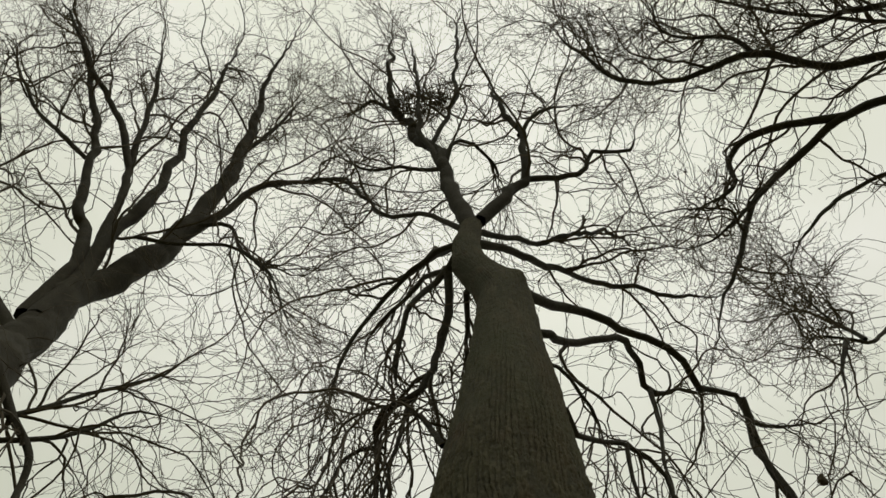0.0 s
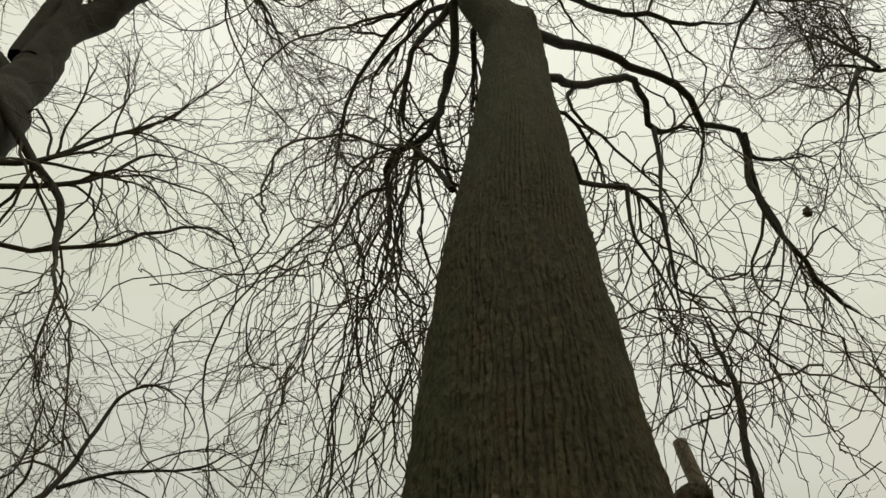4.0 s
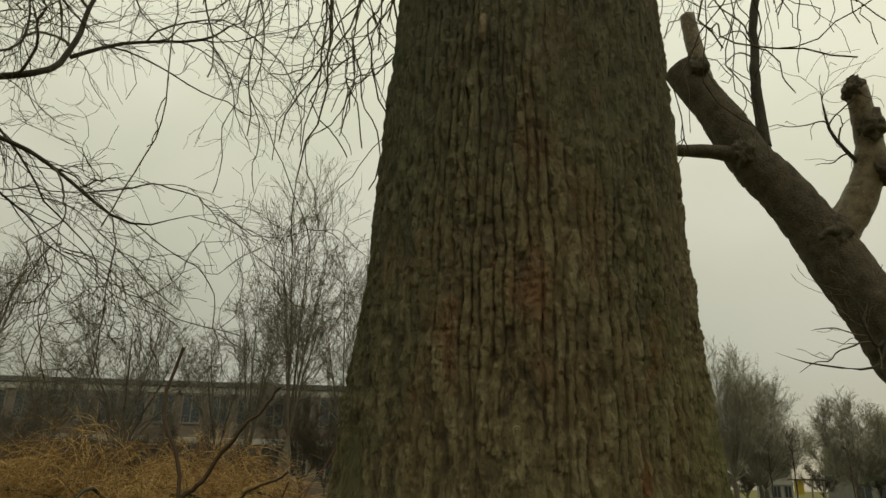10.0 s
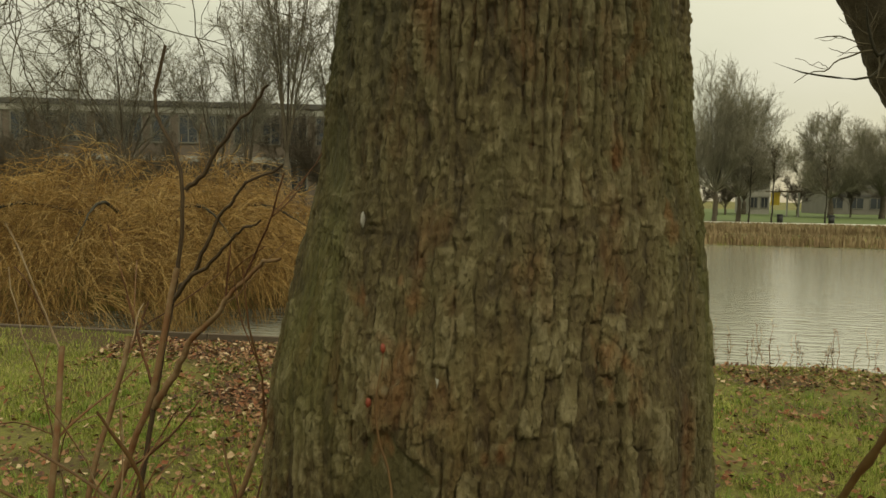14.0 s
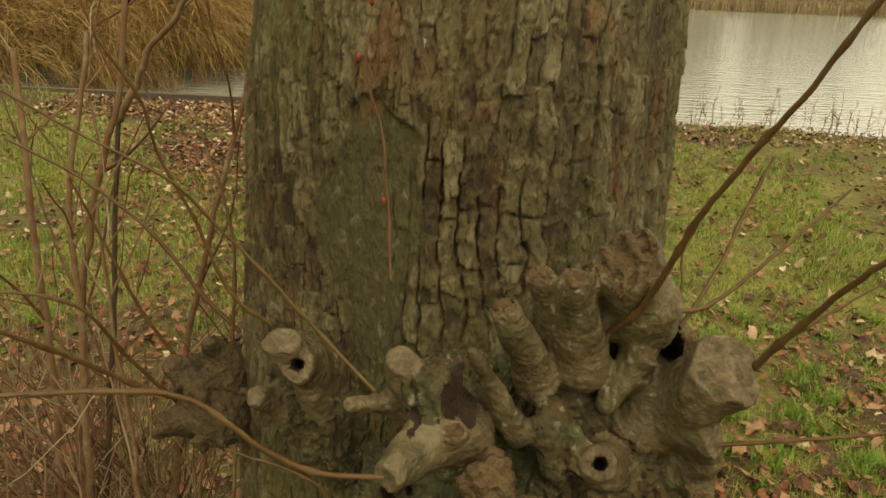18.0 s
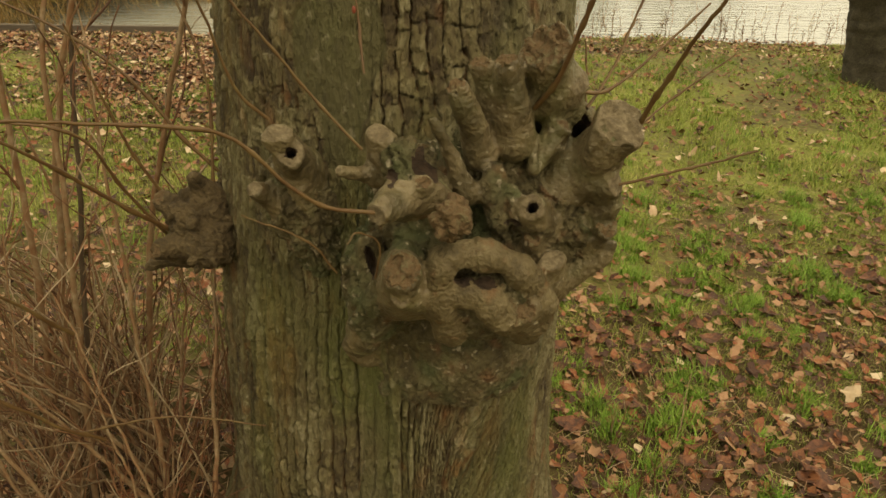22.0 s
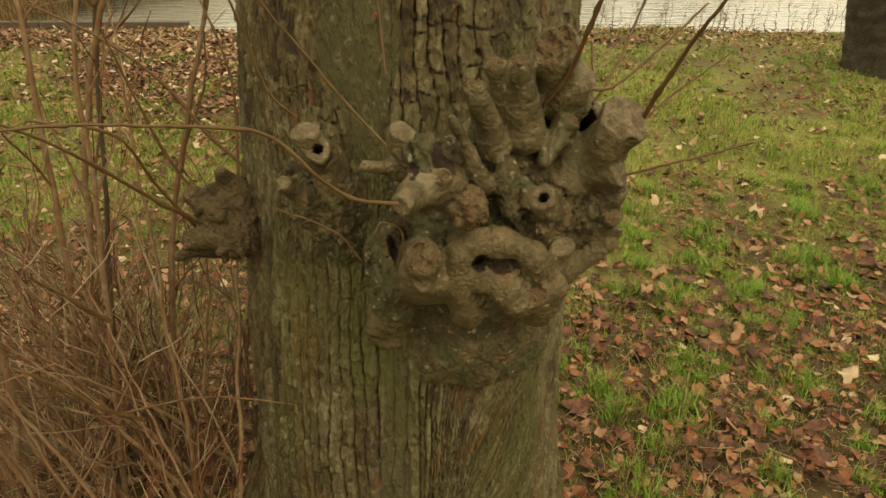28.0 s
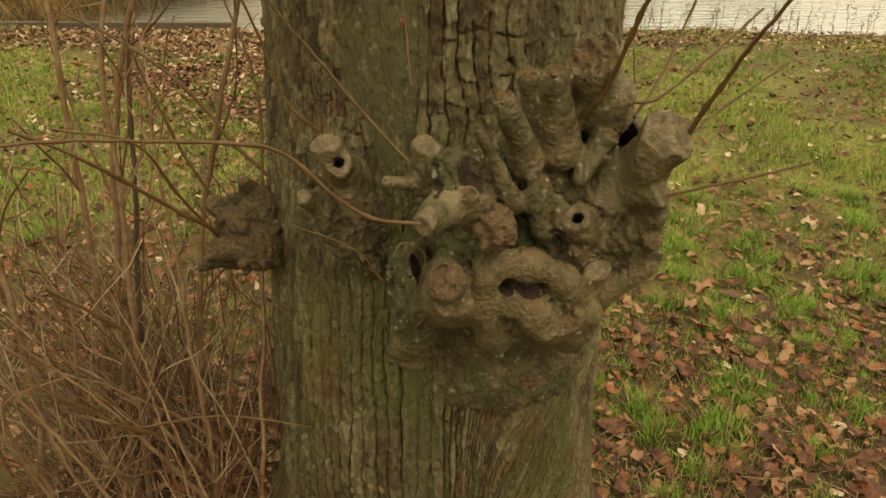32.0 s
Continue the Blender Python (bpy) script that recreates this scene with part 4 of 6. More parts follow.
bough(willow, 0.028, 0.013, (0.28, 1.13, 4.75), (0.49, 1.31, 4.98), (0.78, 1.5, 5.17), (0.97, 1.65, 5.23), (1.14, 1.85, 5.16), (1.38, 2.0, 5.26), (1.45, 2.15, 5.21), (1.7, 2.28, 5.3), (2.0, 2.37, 5.37))
bough(willow, 0.018, 0.014, (0.32, 1.13, 4.3), (0.49, 1.3, 4.54), (0.73, 1.43, 4.79), (0.79, 1.58, 4.9), (0.84, 1.71, 4.86), (1.18, 1.86, 5.07))
bough(willow, 0.013, 0.003, (0.84, 1.71, 4.86), (0.81, 1.69, 4.58), (0.73, 1.64, 4.16), (0.62, 1.47, 3.6))
bough(willow, 0.024, 0.006, (1.44, 2.12, 5.21), (1.37, 2.14, 4.93), (1.4, 2.17, 4.62), (1.35, 2.14, 4.31))
bough(willow, 0.008, 0.005, (0.34, 1.11, 4.0), (0.41, 1.23, 3.98), (0.46, 1.32, 3.95), (0.47, 1.38, 3.83))
bough(willow, 0.013, 0.004, (0.3, 1.05, 3.65), (0.34, 1.15, 3.62), (0.41, 1.27, 3.73), (0.52, 1.35, 3.85), (0.62, 1.43, 3.84), (0.62, 1.48, 3.68), (0.61, 1.49, 3.48), (0.6, 1.44, 3.19))
bough(willow, 0.008, 0.002, (0.52, 1.34, 3.84), (0.51, 1.39, 3.63), (0.57, 1.43, 3.38), (0.58, 1.45, 3.2))
bough(willow, 0.022, 0.009, (1.4, 2.01, 5.21), (1.41, 2.22, 4.92), (1.55, 2.38, 4.59), (1.74, 2.6, 4.46), (1.96, 2.79, 4.48))
bough(willow, 0.02, 0.014, (0.01, 1.1, 5.9), (-0.16, 1.12, 6.33), (-0.55, 1.13, 6.78), (-0.79, 1.11, 7.37), (-1.07, 1.05, 7.98), (-1.55, 1.11, 8.22))
bough(willow, 0.021, 0.008, (-0.04, 1.13, 5.6), (-0.21, 1.31, 5.97), (-0.46, 1.47, 6.23), (-0.75, 1.63, 6.46), (-0.96, 1.76, 6.54))
bough(willow, 0.023, 0.007, (-0.04, 1.17, 5.4), (-0.26, 1.32, 5.64), (-0.45, 1.51, 5.63), (-0.59, 1.63, 5.55), (-0.63, 1.75, 5.42))
bough(willow, 0.027, 0.011, (-0.06, 1.18, 5.4), (-0.1, 1.39, 4.97), (-0.19, 1.44, 4.58), (-0.25, 1.48, 4.48), (-0.37, 1.54, 4.49), (-0.37, 1.62, 4.42), (-0.42, 1.72, 4.39), (-0.57, 1.77, 4.64))
bough(willow, 0.023, 0.009, (-0.07, 1.19, 5.4), (-0.23, 1.26, 5.13), (-0.29, 1.36, 4.83), (-0.3, 1.44, 4.72), (-0.25, 1.46, 4.48))
bough(willow, 0.019, 0.008, (0.02, 1.22, 5.0), (0.01, 1.34, 4.84), (-0.03, 1.44, 4.65))
bough(willow, 0.014, 0.01, (-0.07, 1.32, 3.9), (-0.15, 1.38, 4.18), (-0.25, 1.5, 4.48))
bough(willow, 0.022, 0.005, (-0.09, 1.09, 5.5), (-0.32, 1.25, 5.53), (-0.56, 1.42, 5.39), (-0.7, 1.65, 4.9), (-0.71, 1.77, 4.57))
bough(willow, 0.011, 0.003, (-0.25, 1.47, 4.48), (-0.3, 1.49, 3.87), (-0.29, 1.45, 3.59), (-0.38, 1.49, 3.53))
bough(willow, 0.011, 0.003, (-0.37, 1.61, 4.4), (-0.53, 1.65, 4.42), (-0.57, 1.62, 4.09), (-0.58, 1.54, 3.73))


def outside_view(paths):
    """Twigs stay clear of the camera's own room."""
    free = (np.hypot(paths[..., 0] - 0.1, paths[..., 1] + 0.1) > 0.75) | (paths[..., 2] > 3.2)
    before_trunk = (np.abs(paths[..., 0] - 0.1) < 0.35) & (paths[..., 1] < 1.0) & (paths[..., 2] < 5.5)
    return np.all(free & ~before_trunk, axis=1)


def twig_crown(tree, limbs, label, plan, mat=TWIG):
    """Three orders of side twigs on limbs, joined in one part. plan: count, length, points, spread, droop, kink for each order."""
    base = resampled(limbs)
    groups = []
    tips = plan[0]
    ends = clip(grow(*base, 2, tips[1], tips[2], 0.4, tips[4], tips[5], 0.8, tips[6], 0.78), outside_view)
    for k, (per, length, n, spread, droop, kink, low) in enumerate(plan):
        base = clip(grow(*base, per, length, n, spread, droop, kink, 0.5 if k else 0.65, low, 0.12 if k else 0.18), outside_view)
        if k == 0:
            base = (np.concatenate([base[0], ends[0]]), np.concatenate([base[1], ends[1]]))
        groups.append(base)
    under(tree, "twig_mass", tube_mesh("twig_mass", groups, 3, mat), label, kind="stuff")


high = [b for b in BOUGHS["willow_tree"] if b[0][-1, 2] > 6.0]
low_limbs = [b for b in BOUGHS["willow_tree"] if b[0][-1, 2] <= 6.0]
twig_crown(willow, high, "fine bare twigs against the sky", [(8, 1.35, 15, 0.85, -0.03, 0.22, 0.0034), (5, 0.7, 11, 0.85, 0.0, 0.28, 0.0023), (4, 0.34, 6, 0.9, 0.0, 0.3, 0.0015)])
twig_crown(willow, low_limbs, "long drooping bare twigs", [(3, 1.1, 16, 0.85, 0.08, 0.32, 0.0028), (3, 0.7, 12, 0.8, 0.1, 0.36, 0.002), (3, 0.3, 6, 0.9, 0.05, 0.34, 0.0014)])

# long strands that hang from the low limbs
for side, per, hang, thick, lowest in ((-1, 9, 2.5, 0.0021, 2.3), (1, 4, 1.6, 0.0014, 2.7)):
    some = [b for b in low_limbs if b[0][-1, 0] * side > 0]
    clear = lambda p: outside_view(p) & (p[..., 2].min(axis=1) > lowest)
    c1 = clip(grow(*resampled(some), per, hang, 34, 0.8, 0.36, 0.27, 0.5, thick, 0.55), clear)
    c2 = clip(grow(*c1, 3, 0.6, 11, 0.7, 0.24, 0.3, 0.6, 0.75 * thick), clear)
    under(willow, "twig_mass", tube_mesh("twig_mass", [c1, c2], 3, TWIG), "long zigzag hanging twigs", kind="stuff")

# old nest high in the crown
nest = thing("bird_nest", "dark tangled old bird nest of twigs high in the willow", "nest", at=(-0.31, 0.53, 8.6))
nd = rng.normal(0, 1, (110, 3))
nd /= np.linalg.norm(nd, axis=1, keepdims=True)
nc = np.array([-0.31, 0.53, 8.6]) + nd * np.array([0.22, 0.08, 0.03])
nt = np.cross(nd, rng.normal(0, 1, (110, 3)))
nt /= np.linalg.norm(nt, axis=1, keepdims=True)
npth = nc[:, None] + nt[:, None] * np.linspace(-0.22, 0.22, 5)[None, :, None] + rng.normal(0, 0.02, (110, 5, 3))
under(nest, "twig_mass", tube_mesh("twig_mass", [(npth, np.full((110, 5), 0.004))], 3, TWIG))

# ---- the burl with its cut stubs and shoots ----


def lump(name, centre, size, mat, parent, rough=0.22, seed=1, cuts=4, label=""):
    bm = bmesh.new()
    bmesh.ops.create_icosphere(bm, subdivisions=cuts, radius=1.0)
    off = Vector((seed * 3.1, seed * 1.7, seed))
    for v in bm.verts:
        d = v.co.normalized()
        k = 1 + rough * noise.fractal(d * 1.7 + off, 0.9, 2.0, 4) + 0.35 * rough * (0.5 - abs(noise.noise(d * 5 + off))) + 0.06 * noise.fractal(Vector((d.x * 16, d.y * 16, d.z * 7)) + off, 0.8, 2.0, 4)
        v.co = Vector((d.x * size[0], d.y * size[1], d.z * size[2])) * k + Vector(centre)
    return part(name, bm, mat, parent, label)


# one mass of wood grown from swellings, lips and cut shoots that run into one another
SWELLS = [((0.221, 0.735, 1.102), (0.15, 0.14, 0.17)), ((0.183, 0.735, 0.835), (0.165, 0.14, 0.19)), ((0.21, 0.6, 0.989), (0.1, 0.08, 0.08)), ((0.217, 0.545, 1.014), (0.055, 0.04, 0.035)), ((0.049, 0.62, 0.985), (0.05, 0.07, 0.1)), ((0.109, 0.628, 1.143), (0.07, 0.065, 0.07)), ((0.334, 0.66, 1.075), (0.075, 0.08, 0.12)), ((0.091, 0.55, 1.217), (0.03, 0.03, 0.034)), ((-0.074, 0.71, 1.114), (0.045, 0.07, 0.07)), ((0.115, 0.57, 1.112), (0.045, 0.05, 0.05)), ((0.252, 0.62, 1.067), (0.06, 0.05, 0.05)), ((-0.046, 0.7, 1.05), (0.05, 0.05, 0.08))]
LIPS = [
    (((0.162, 0.542, 0.946), (0.14, 0.517, 1.022), (0.144, 0.507, 1.074), (0.164, 0.512, 1.095), (0.187, 0.517, 1.092)), 0.0165),
    (((0.183, 0.517, 1.089), (0.218, 0.517, 1.086), (0.257, 0.522, 1.061), (0.287, 0.532, 1.019), (0.299, 0.547, 0.965)), 0.014),
    (((0.167, 0.511, 1.033), (0.196, 0.503, 1.031), (0.222, 0.506, 1.01), (0.242, 0.516, 0.977)), 0.012),
    (((0.071, 0.545, 1.062), (0.082, 0.52, 1.092), (0.1, 0.515, 1.089), (0.112, 0.53, 1.056)), 0.006),
    (((0.241, 0.575, 1.169), (0.258, 0.56, 1.128), (0.288, 0.56, 1.113)), 0.006),
    (((0.22, 0.575, 1.195), (0.214, 0.57, 1.155), (0.229, 0.57, 1.11)), 0.007),
]
HOLES = [((0.173, 0.51, 1.064), (0.014, 0.045, 0.016)), ((0.205, 0.51, 1.048), (0.02, 0.016, 0.007)), ((0.113, 0.57, 1.225), (0.02, 0.06, 0.024)), ((0.132, 0.555, 1.211), (0.014, 0.045, 0.014)), ((0.073, 0.515, 1.207), (0.01, 0.02, 0.008)), ((0.043, 0.55, 1.058), (0.008, 0.03, 0.02)), ((0.24, 0.545, 1.127), (0.012, 0.016, 0.01))]
UPPER_STUBS = [  # foot, tip, radii, how it ends
    ((0.246, 0.615, 1.234), (0.219, 0.575, 1.346), 0.023, 0.014, "lumpy"),
    ((0.323, 0.67, 1.242), (0.276, 0.593, 1.358), 0.029, 0.034, "lumpy"),
    ((0.306, 0.63, 1.287), (0.325, 0.6, 1.314), 0.027, 0.016, "cut"),
    ((0.199, 0.6, 1.206), (0.16, 0.555, 1.316), 0.0145, 0.0125, "lumpy"),
    ((0.183, 0.57, 1.159), (0.129, 0.542, 1.276), 0.011, 0.006, "round"),
    ((0.066, 0.58, 1.193), (0.057, 0.547, 1.256), 0.017, 0.0145, "cut"),
    ((0.114, 0.56, 1.172), (0.053, 0.47, 1.183), 0.025, 0.0135, "cut"),
    ((0.045, 0.57, 1.189), (0.007, 0.53, 1.213), 0.007, 0.0055, "cut"),
    ((0.295, 0.61, 1.1), (0.264, 0.54, 1.157), 0.023, 0.0165, "hollow"),
    ((0.214, 0.62, 1.269), (0.19, 0.6, 1.337), 0.01, 0.0125, "lumpy"),
]
RIGHT_STUBS = [  # foot, tip, radii, how it ends
    ((0.362, 0.65, 1.165), (0.375, 0.545, 1.268), 0.026, 0.031, "cut"),
    ((0.37, 0.64, 1.146), (0.358, 0.555, 1.239), 0.026, 0.026, "round"),
    ((0.348, 0.63, 1.075), (0.308, 0.615, 1.232), 0.028, 0.015, "round"),
    ((0.279, 0.6, 1.192), (0.311, 0.6, 1.248), 0.008, 0.013, "lumpy"),
    ((0.334, 0.62, 1.144), (0.382, 0.55, 1.181), 0.0155, 0.0145, "cut"),
    ((0.344, 0.63, 1.045), (0.386, 0.57, 1.15), 0.025, 0.016, "round"),
    ((0.363, 0.63, 1.04), (0.383, 0.565, 1.11), 0.02, 0.019, "lumpy"),
    ((0.315, 0.61, 0.981), (0.404, 0.57, 1.072), 0.02, 0.004, "round"),
    ((0.312, 0.59, 1.011), (0.306, 0.54, 1.068), 0.019, 0.0165, "cut"),
    ((0.359, 0.73, 1.167), (0.358, 0.66, 1.23), 0.024, 0.022, "torn"),
    ((0.278, 0.59, 1.053), (0.271, 0.55, 1.098), 0.013, 0.01, "lumpy"),
]
LOWER_STUBS = [  # foot, tip, radii, how it ends
    ((0.031, 0.67, 0.836), (0.043, 0.575, 1.076), 0.026, 0.013, "round"),
    ((0.024, 0.61, 0.891), (0.064, 0.53, 1.072), 0.018, 0.007, "round"),
    ((0.095, 0.57, 0.994), (0.084, 0.474, 1.095), 0.028, 0.024, "rotten"),
    ((0.132, 0.555, 1.001), (0.082, 0.475, 1.057), 0.018, 0.0145, "cut"),
    ((0.277, 0.58, 0.932), (0.258, 0.505, 1.008), 0.02, 0.018, "lumpy"),
    ((-0.065, 0.69, 1.139), (-0.08, 0.6, 1.241), 0.02, 0.0145, "cut"),
    ((-0.057, 0.68, 1.15), (-0.064, 0.6, 1.21), 0.02, 0.016, "hollow"),
    ((-0.077, 0.69, 1.079), (-0.12, 0.62, 1.148), 0.017, 0.0105, "cut"),
    ((-0.058, 0.7, 1.029), (-0.062, 0.645, 1.142), 0.022, 0.012, "round"),
    ((0.133, 0.55, 1.164), (0.116, 0.51, 1.207), 0.012, 0.008, "lumpy"),
]
STUBS = UPPER_STUBS + RIGHT_STUBS + LOWER_STUBS


def grown_wood(lo, hi, step, swells, lips, stubs, holes, knob=None):
    """The skin of all these forms melted together, as vertices, quads and a number that says which form each vertex belongs to."""
    axes = [np.arange(a, b, step, dtype=np.float32) for a, b in zip(lo, hi)]
    shape = [len(a) for a in axes]
    rough = np.random.default_rng(77)

    def soft_noise(spacing):
        """Smooth random numbers over the whole grid."""
        size = [int((b - a) / spacing) + 3 for a, b in zip(lo, hi)]
        out = rough.normal(0, 1, size).astype(np.float32)
        for k in range(3):
            x = (axes[k] - lo[k]) / spacing
            i = x.astype(int)
            t = x - i
            t = (t * t * (3 - 2 * t)).astype(np.float32)
            t = t.reshape([-1 if e == k else 1 for e in range(3)])
            out = np.take(out, i, axis=k) * (1 - t) + np.take(out, i + 1, axis=k) * t
        return out

    bend = [0.0042 * soft_noise(0.05) + 0.0009 * soft_noise(0.02) for k in range(3)]
    field, near, tag = np.full(shape, 0.1, np.float32), np.full(shape, 0.1, np.float32), np.zeros(shape, np.int16)

    def window(points, pad):
        q = np.array(points)
        s = []
        for k in range(3):
            i0 = max(0, int((q[:, k].min() - pad - lo[k]) / step))
            i1 = min(shape[k], int((q[:, k].max() + pad - lo[k]) / step) + 2)
            s.append(slice(i0, i1))
        s = tuple(s)
        return s, [g + b[s] for g, b in zip(np.meshgrid(*[a[w] for a, w in zip(axes, s)], indexing="ij"), bend)]

    def melt(s, d, soft, number):
        f, closest = field[s], near[s]
        hmix = np.clip(0.5 + 0.5 * (f - d) / soft, 0, 1)
        field[s] = f * (1 - hmix) + d * hmix - soft * hmix * (1 - hmix)
        mine = d < closest
        near[s] = np.where(mine, d, closest)
        tag[s] = np.where(mine, number, tag[s])

    def cone(G, a, b, r0, r1, top=1.0):
        d = np.array(b) - np.array(a)
        t = np.clip(sum((G[k] - a[k]) * d[k] for k in range(3)) / d.dot(d), 0, top)
        return np.sqrt(sum((G[k] - a[k] - t * d[k]) ** 2 for k in range(3))) - (r0 + (r1 - r0) * np.minimum(t, 1)) * (1 + 0.12 * np.exp(-((t - 0.93) / 0.12) ** 2))

    def egg(G, c, s):
        return (np.sqrt(sum(((G[k] - c[k]) / s[k]) ** 2 for k in range(3))) - 1) * min(s)

    for c, s in swells:
        w, G = window([np.array(c) - s, np.array(c) + s], 0.05)
        melt(w, egg(G, c, s), 0.035, 0)
    for line, thick in lips:
        p = spline(line, 14)
        girth = thick * (1 + 0.22 * np.sin(np.arange(14) * 1.3 + 40 * thick) + 0.1 * rough.normal(0, 1, 14))
        for a, b, r0, r1 in zip(p, p[1:], girth, girth[1:]):
            w, G = window([a, b], 0.05)
            melt(w, cone(G, a, b, r0, r1), 0.016, 1)
    for n, (a, b, r0, r1, how) in enumerate(stubs):
        w, G = window([a, b], 0.06)
        d = cone(G, a, b, 1.5 * r0, r1, 1.0 if how == "round" else 1.7)
        along = (Vector(b) - Vector(a)).normalized()
        if how == "torn":
            along = (along + Vector((-0.6, -0.9, -0.1))).normalized()
        if how != "round":
            plane = sum((G[k] - b[k]) * along[k] for k in range(3)) + 0.15 * r1 * np.sin(G[0] * 210 + n) * np.sin(G[2] * 190)
            flat = plane > d
            d = np.maximum(d, plane)
        melt(w, d, 0.015, 10 + n)
        if how != "round":
            end = flat & (tag[w] == 10 + n)
            tag[w] = np.where(end, 110 + n, tag[w])
        if how in ("torn", "hollow"):
            a2 = Vector(b) - (Vector(b) - Vector(a)).normalized() * (1.9 * r1)
            b2 = Vector(b) + along * r1
            w, G = window([a2, b2], 0.04)
            cavity = cone(G, a2, b2, r1 * 0.35, r1 * (0.92 if how == 'torn' else 0.5))
            tag[w] = np.where(-cavity > field[w], 300 + n, tag[w])
            field[w] = np.maximum(field[w], -cavity)
    skin_cells = np.argwhere((np.abs(field) < 0.5 * step) & (tag == 0))
    for c in skin_cells[rough.choice(len(skin_cells), 90 if lips else 45, replace=False)]:
        c = np.array(lo) + c * step
        r = rough.uniform(0.005, 0.011, 3) * np.array([1, 1, 1.3])
        w, G = window([c - r, c + r], 0.02)
        melt(w, egg(G, c, r), 0.006, 0)
    if knob:
        w, G = window([np.array(knob[0]) - knob[1], np.array(knob[0]) + knob[1]], 0.03)
        melt(w, egg(G, *knob), 0.006, 3)
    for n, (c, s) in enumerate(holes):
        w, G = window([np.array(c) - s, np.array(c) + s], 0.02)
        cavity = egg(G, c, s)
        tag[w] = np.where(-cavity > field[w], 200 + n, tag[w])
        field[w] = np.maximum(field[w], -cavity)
    inside = field < 0
    count = sum(inside[i:shape[0] - 1 + i, j:shape[1] - 1 + j, k:shape[2] - 1 + k].astype(np.int8) for i in (0, 1) for j in (0, 1) for k in (0, 1))
    cell = np.argwhere((count > 0) & (count < 8))
    index = np.full(np.array(shape) - 1, -1, np.int32)
    index[tuple(cell.T)] = np.arange(len(cell))
    total, hits = np.zeros((len(cell), 3)), np.zeros(len(cell))
    for axis in range(3):
        for u in (0, 1):
            for v in (0, 1):
                a = np.zeros(3, int)
                a[(axis + 1) % 3], a[(axis + 2) % 3] = u, v
                b = a.copy()
                b[axis] = 1
                fa, fb = field[tuple((cell + a).T)], field[tuple((cell + b).T)]
                cross = (fa < 0) != (fb < 0)
                t = np.where(cross, fa / np.where(cross, fa - fb, 1), 0)
                total += np.where(cross[:, None], a + t[:, None] * (b - a), 0)
                hits += cross
    verts = np.array(lo) + (cell + total / hits[:, None]) * step
    quads = []
    for axis in range(3):
        e1, e2 = (axis + 1) % 3, (axis + 2) % 3
        below = [slice(None)] * 3
        above = [slice(None)] * 3
        below[axis], above[axis] = slice(0, -1), slice(1, None)
        flip = np.argwhere(inside[tuple(below)] != inside[tuple(above)])
        flip = flip[(flip[:, e1] > 0) & (flip[:, e2] > 0) & np.all(flip < np.array(shape) - 1, axis=1)]
        ring = []
        for u, v in ((0, 0), (-1, 0), (-1, -1), (0, -1)):
            c = flip.copy()
            c[:, e1] += u
            c[:, e2] += v
            ring.append(index[tuple(c.T)])
        ring = np.stack(ring, 1)
        solid = inside[tuple(flip.T)]
        ring[~solid] = ring[~solid][:, ::-1]
        quads.append(ring)
    slope = np.stack([g[tuple(cell.T)] for g in np.gradient(field)], 1)
    slope /= np.linalg.norm(slope, axis=1, keepdims=True) + 1e-9
    return verts, np.concatenate(quads), slope, tag[tuple(np.round(cell + total / hits[:, None]).astype(int).T)]


def bark_skin(verts, slope, tags, stubs):
    """Furrows, warts and splinters: deepest on the old swellings, slight on the smooth shoots."""
    out = verts.copy()
    for i, (p, n, t) in enumerate(zip(verts, slope, tags)):
        q = Vector(p)
        lumpy = t == 3 or (200 > t >= 110 and stubs[t - 110][4] in ("lumpy", "rotten"))
        old = t == 0 or t == 3 or lumpy
        h = (0.005 if old else 0.0016) * noise.fractal(q * 26, 0.8, 2.0, 3)
        fold = abs(noise.noise(Vector((q.x * 58, q.y * 58, q.z * 30))))
        h += (0.0075 if t == 0 else (0.005 if old else 0.001)) * (min(fold, 0.3) - 0.15) / 0.3
        if old:
            chip = noise.cell(Vector((q.x * 90, q.y * 90, q.z * 60)) + 2 * noise.noise_vector(q * 40))
            h += 0.0022 * chip
        h += (0.0028 if old else 0.0009) * noise.fractal(q * 150, 0.8, 2.0, 3)
        if t == 1:
            h += 0.0016 * math.sin(q.x * 260 + 5 * noise.noise(q * 50)) * noise.noise(q * 60)
        out[i] += n * h * (1 - 0.6 * min(1, max(0, (1.0 - q.z) / 0.05)) if t == 0 else 1)
    return out


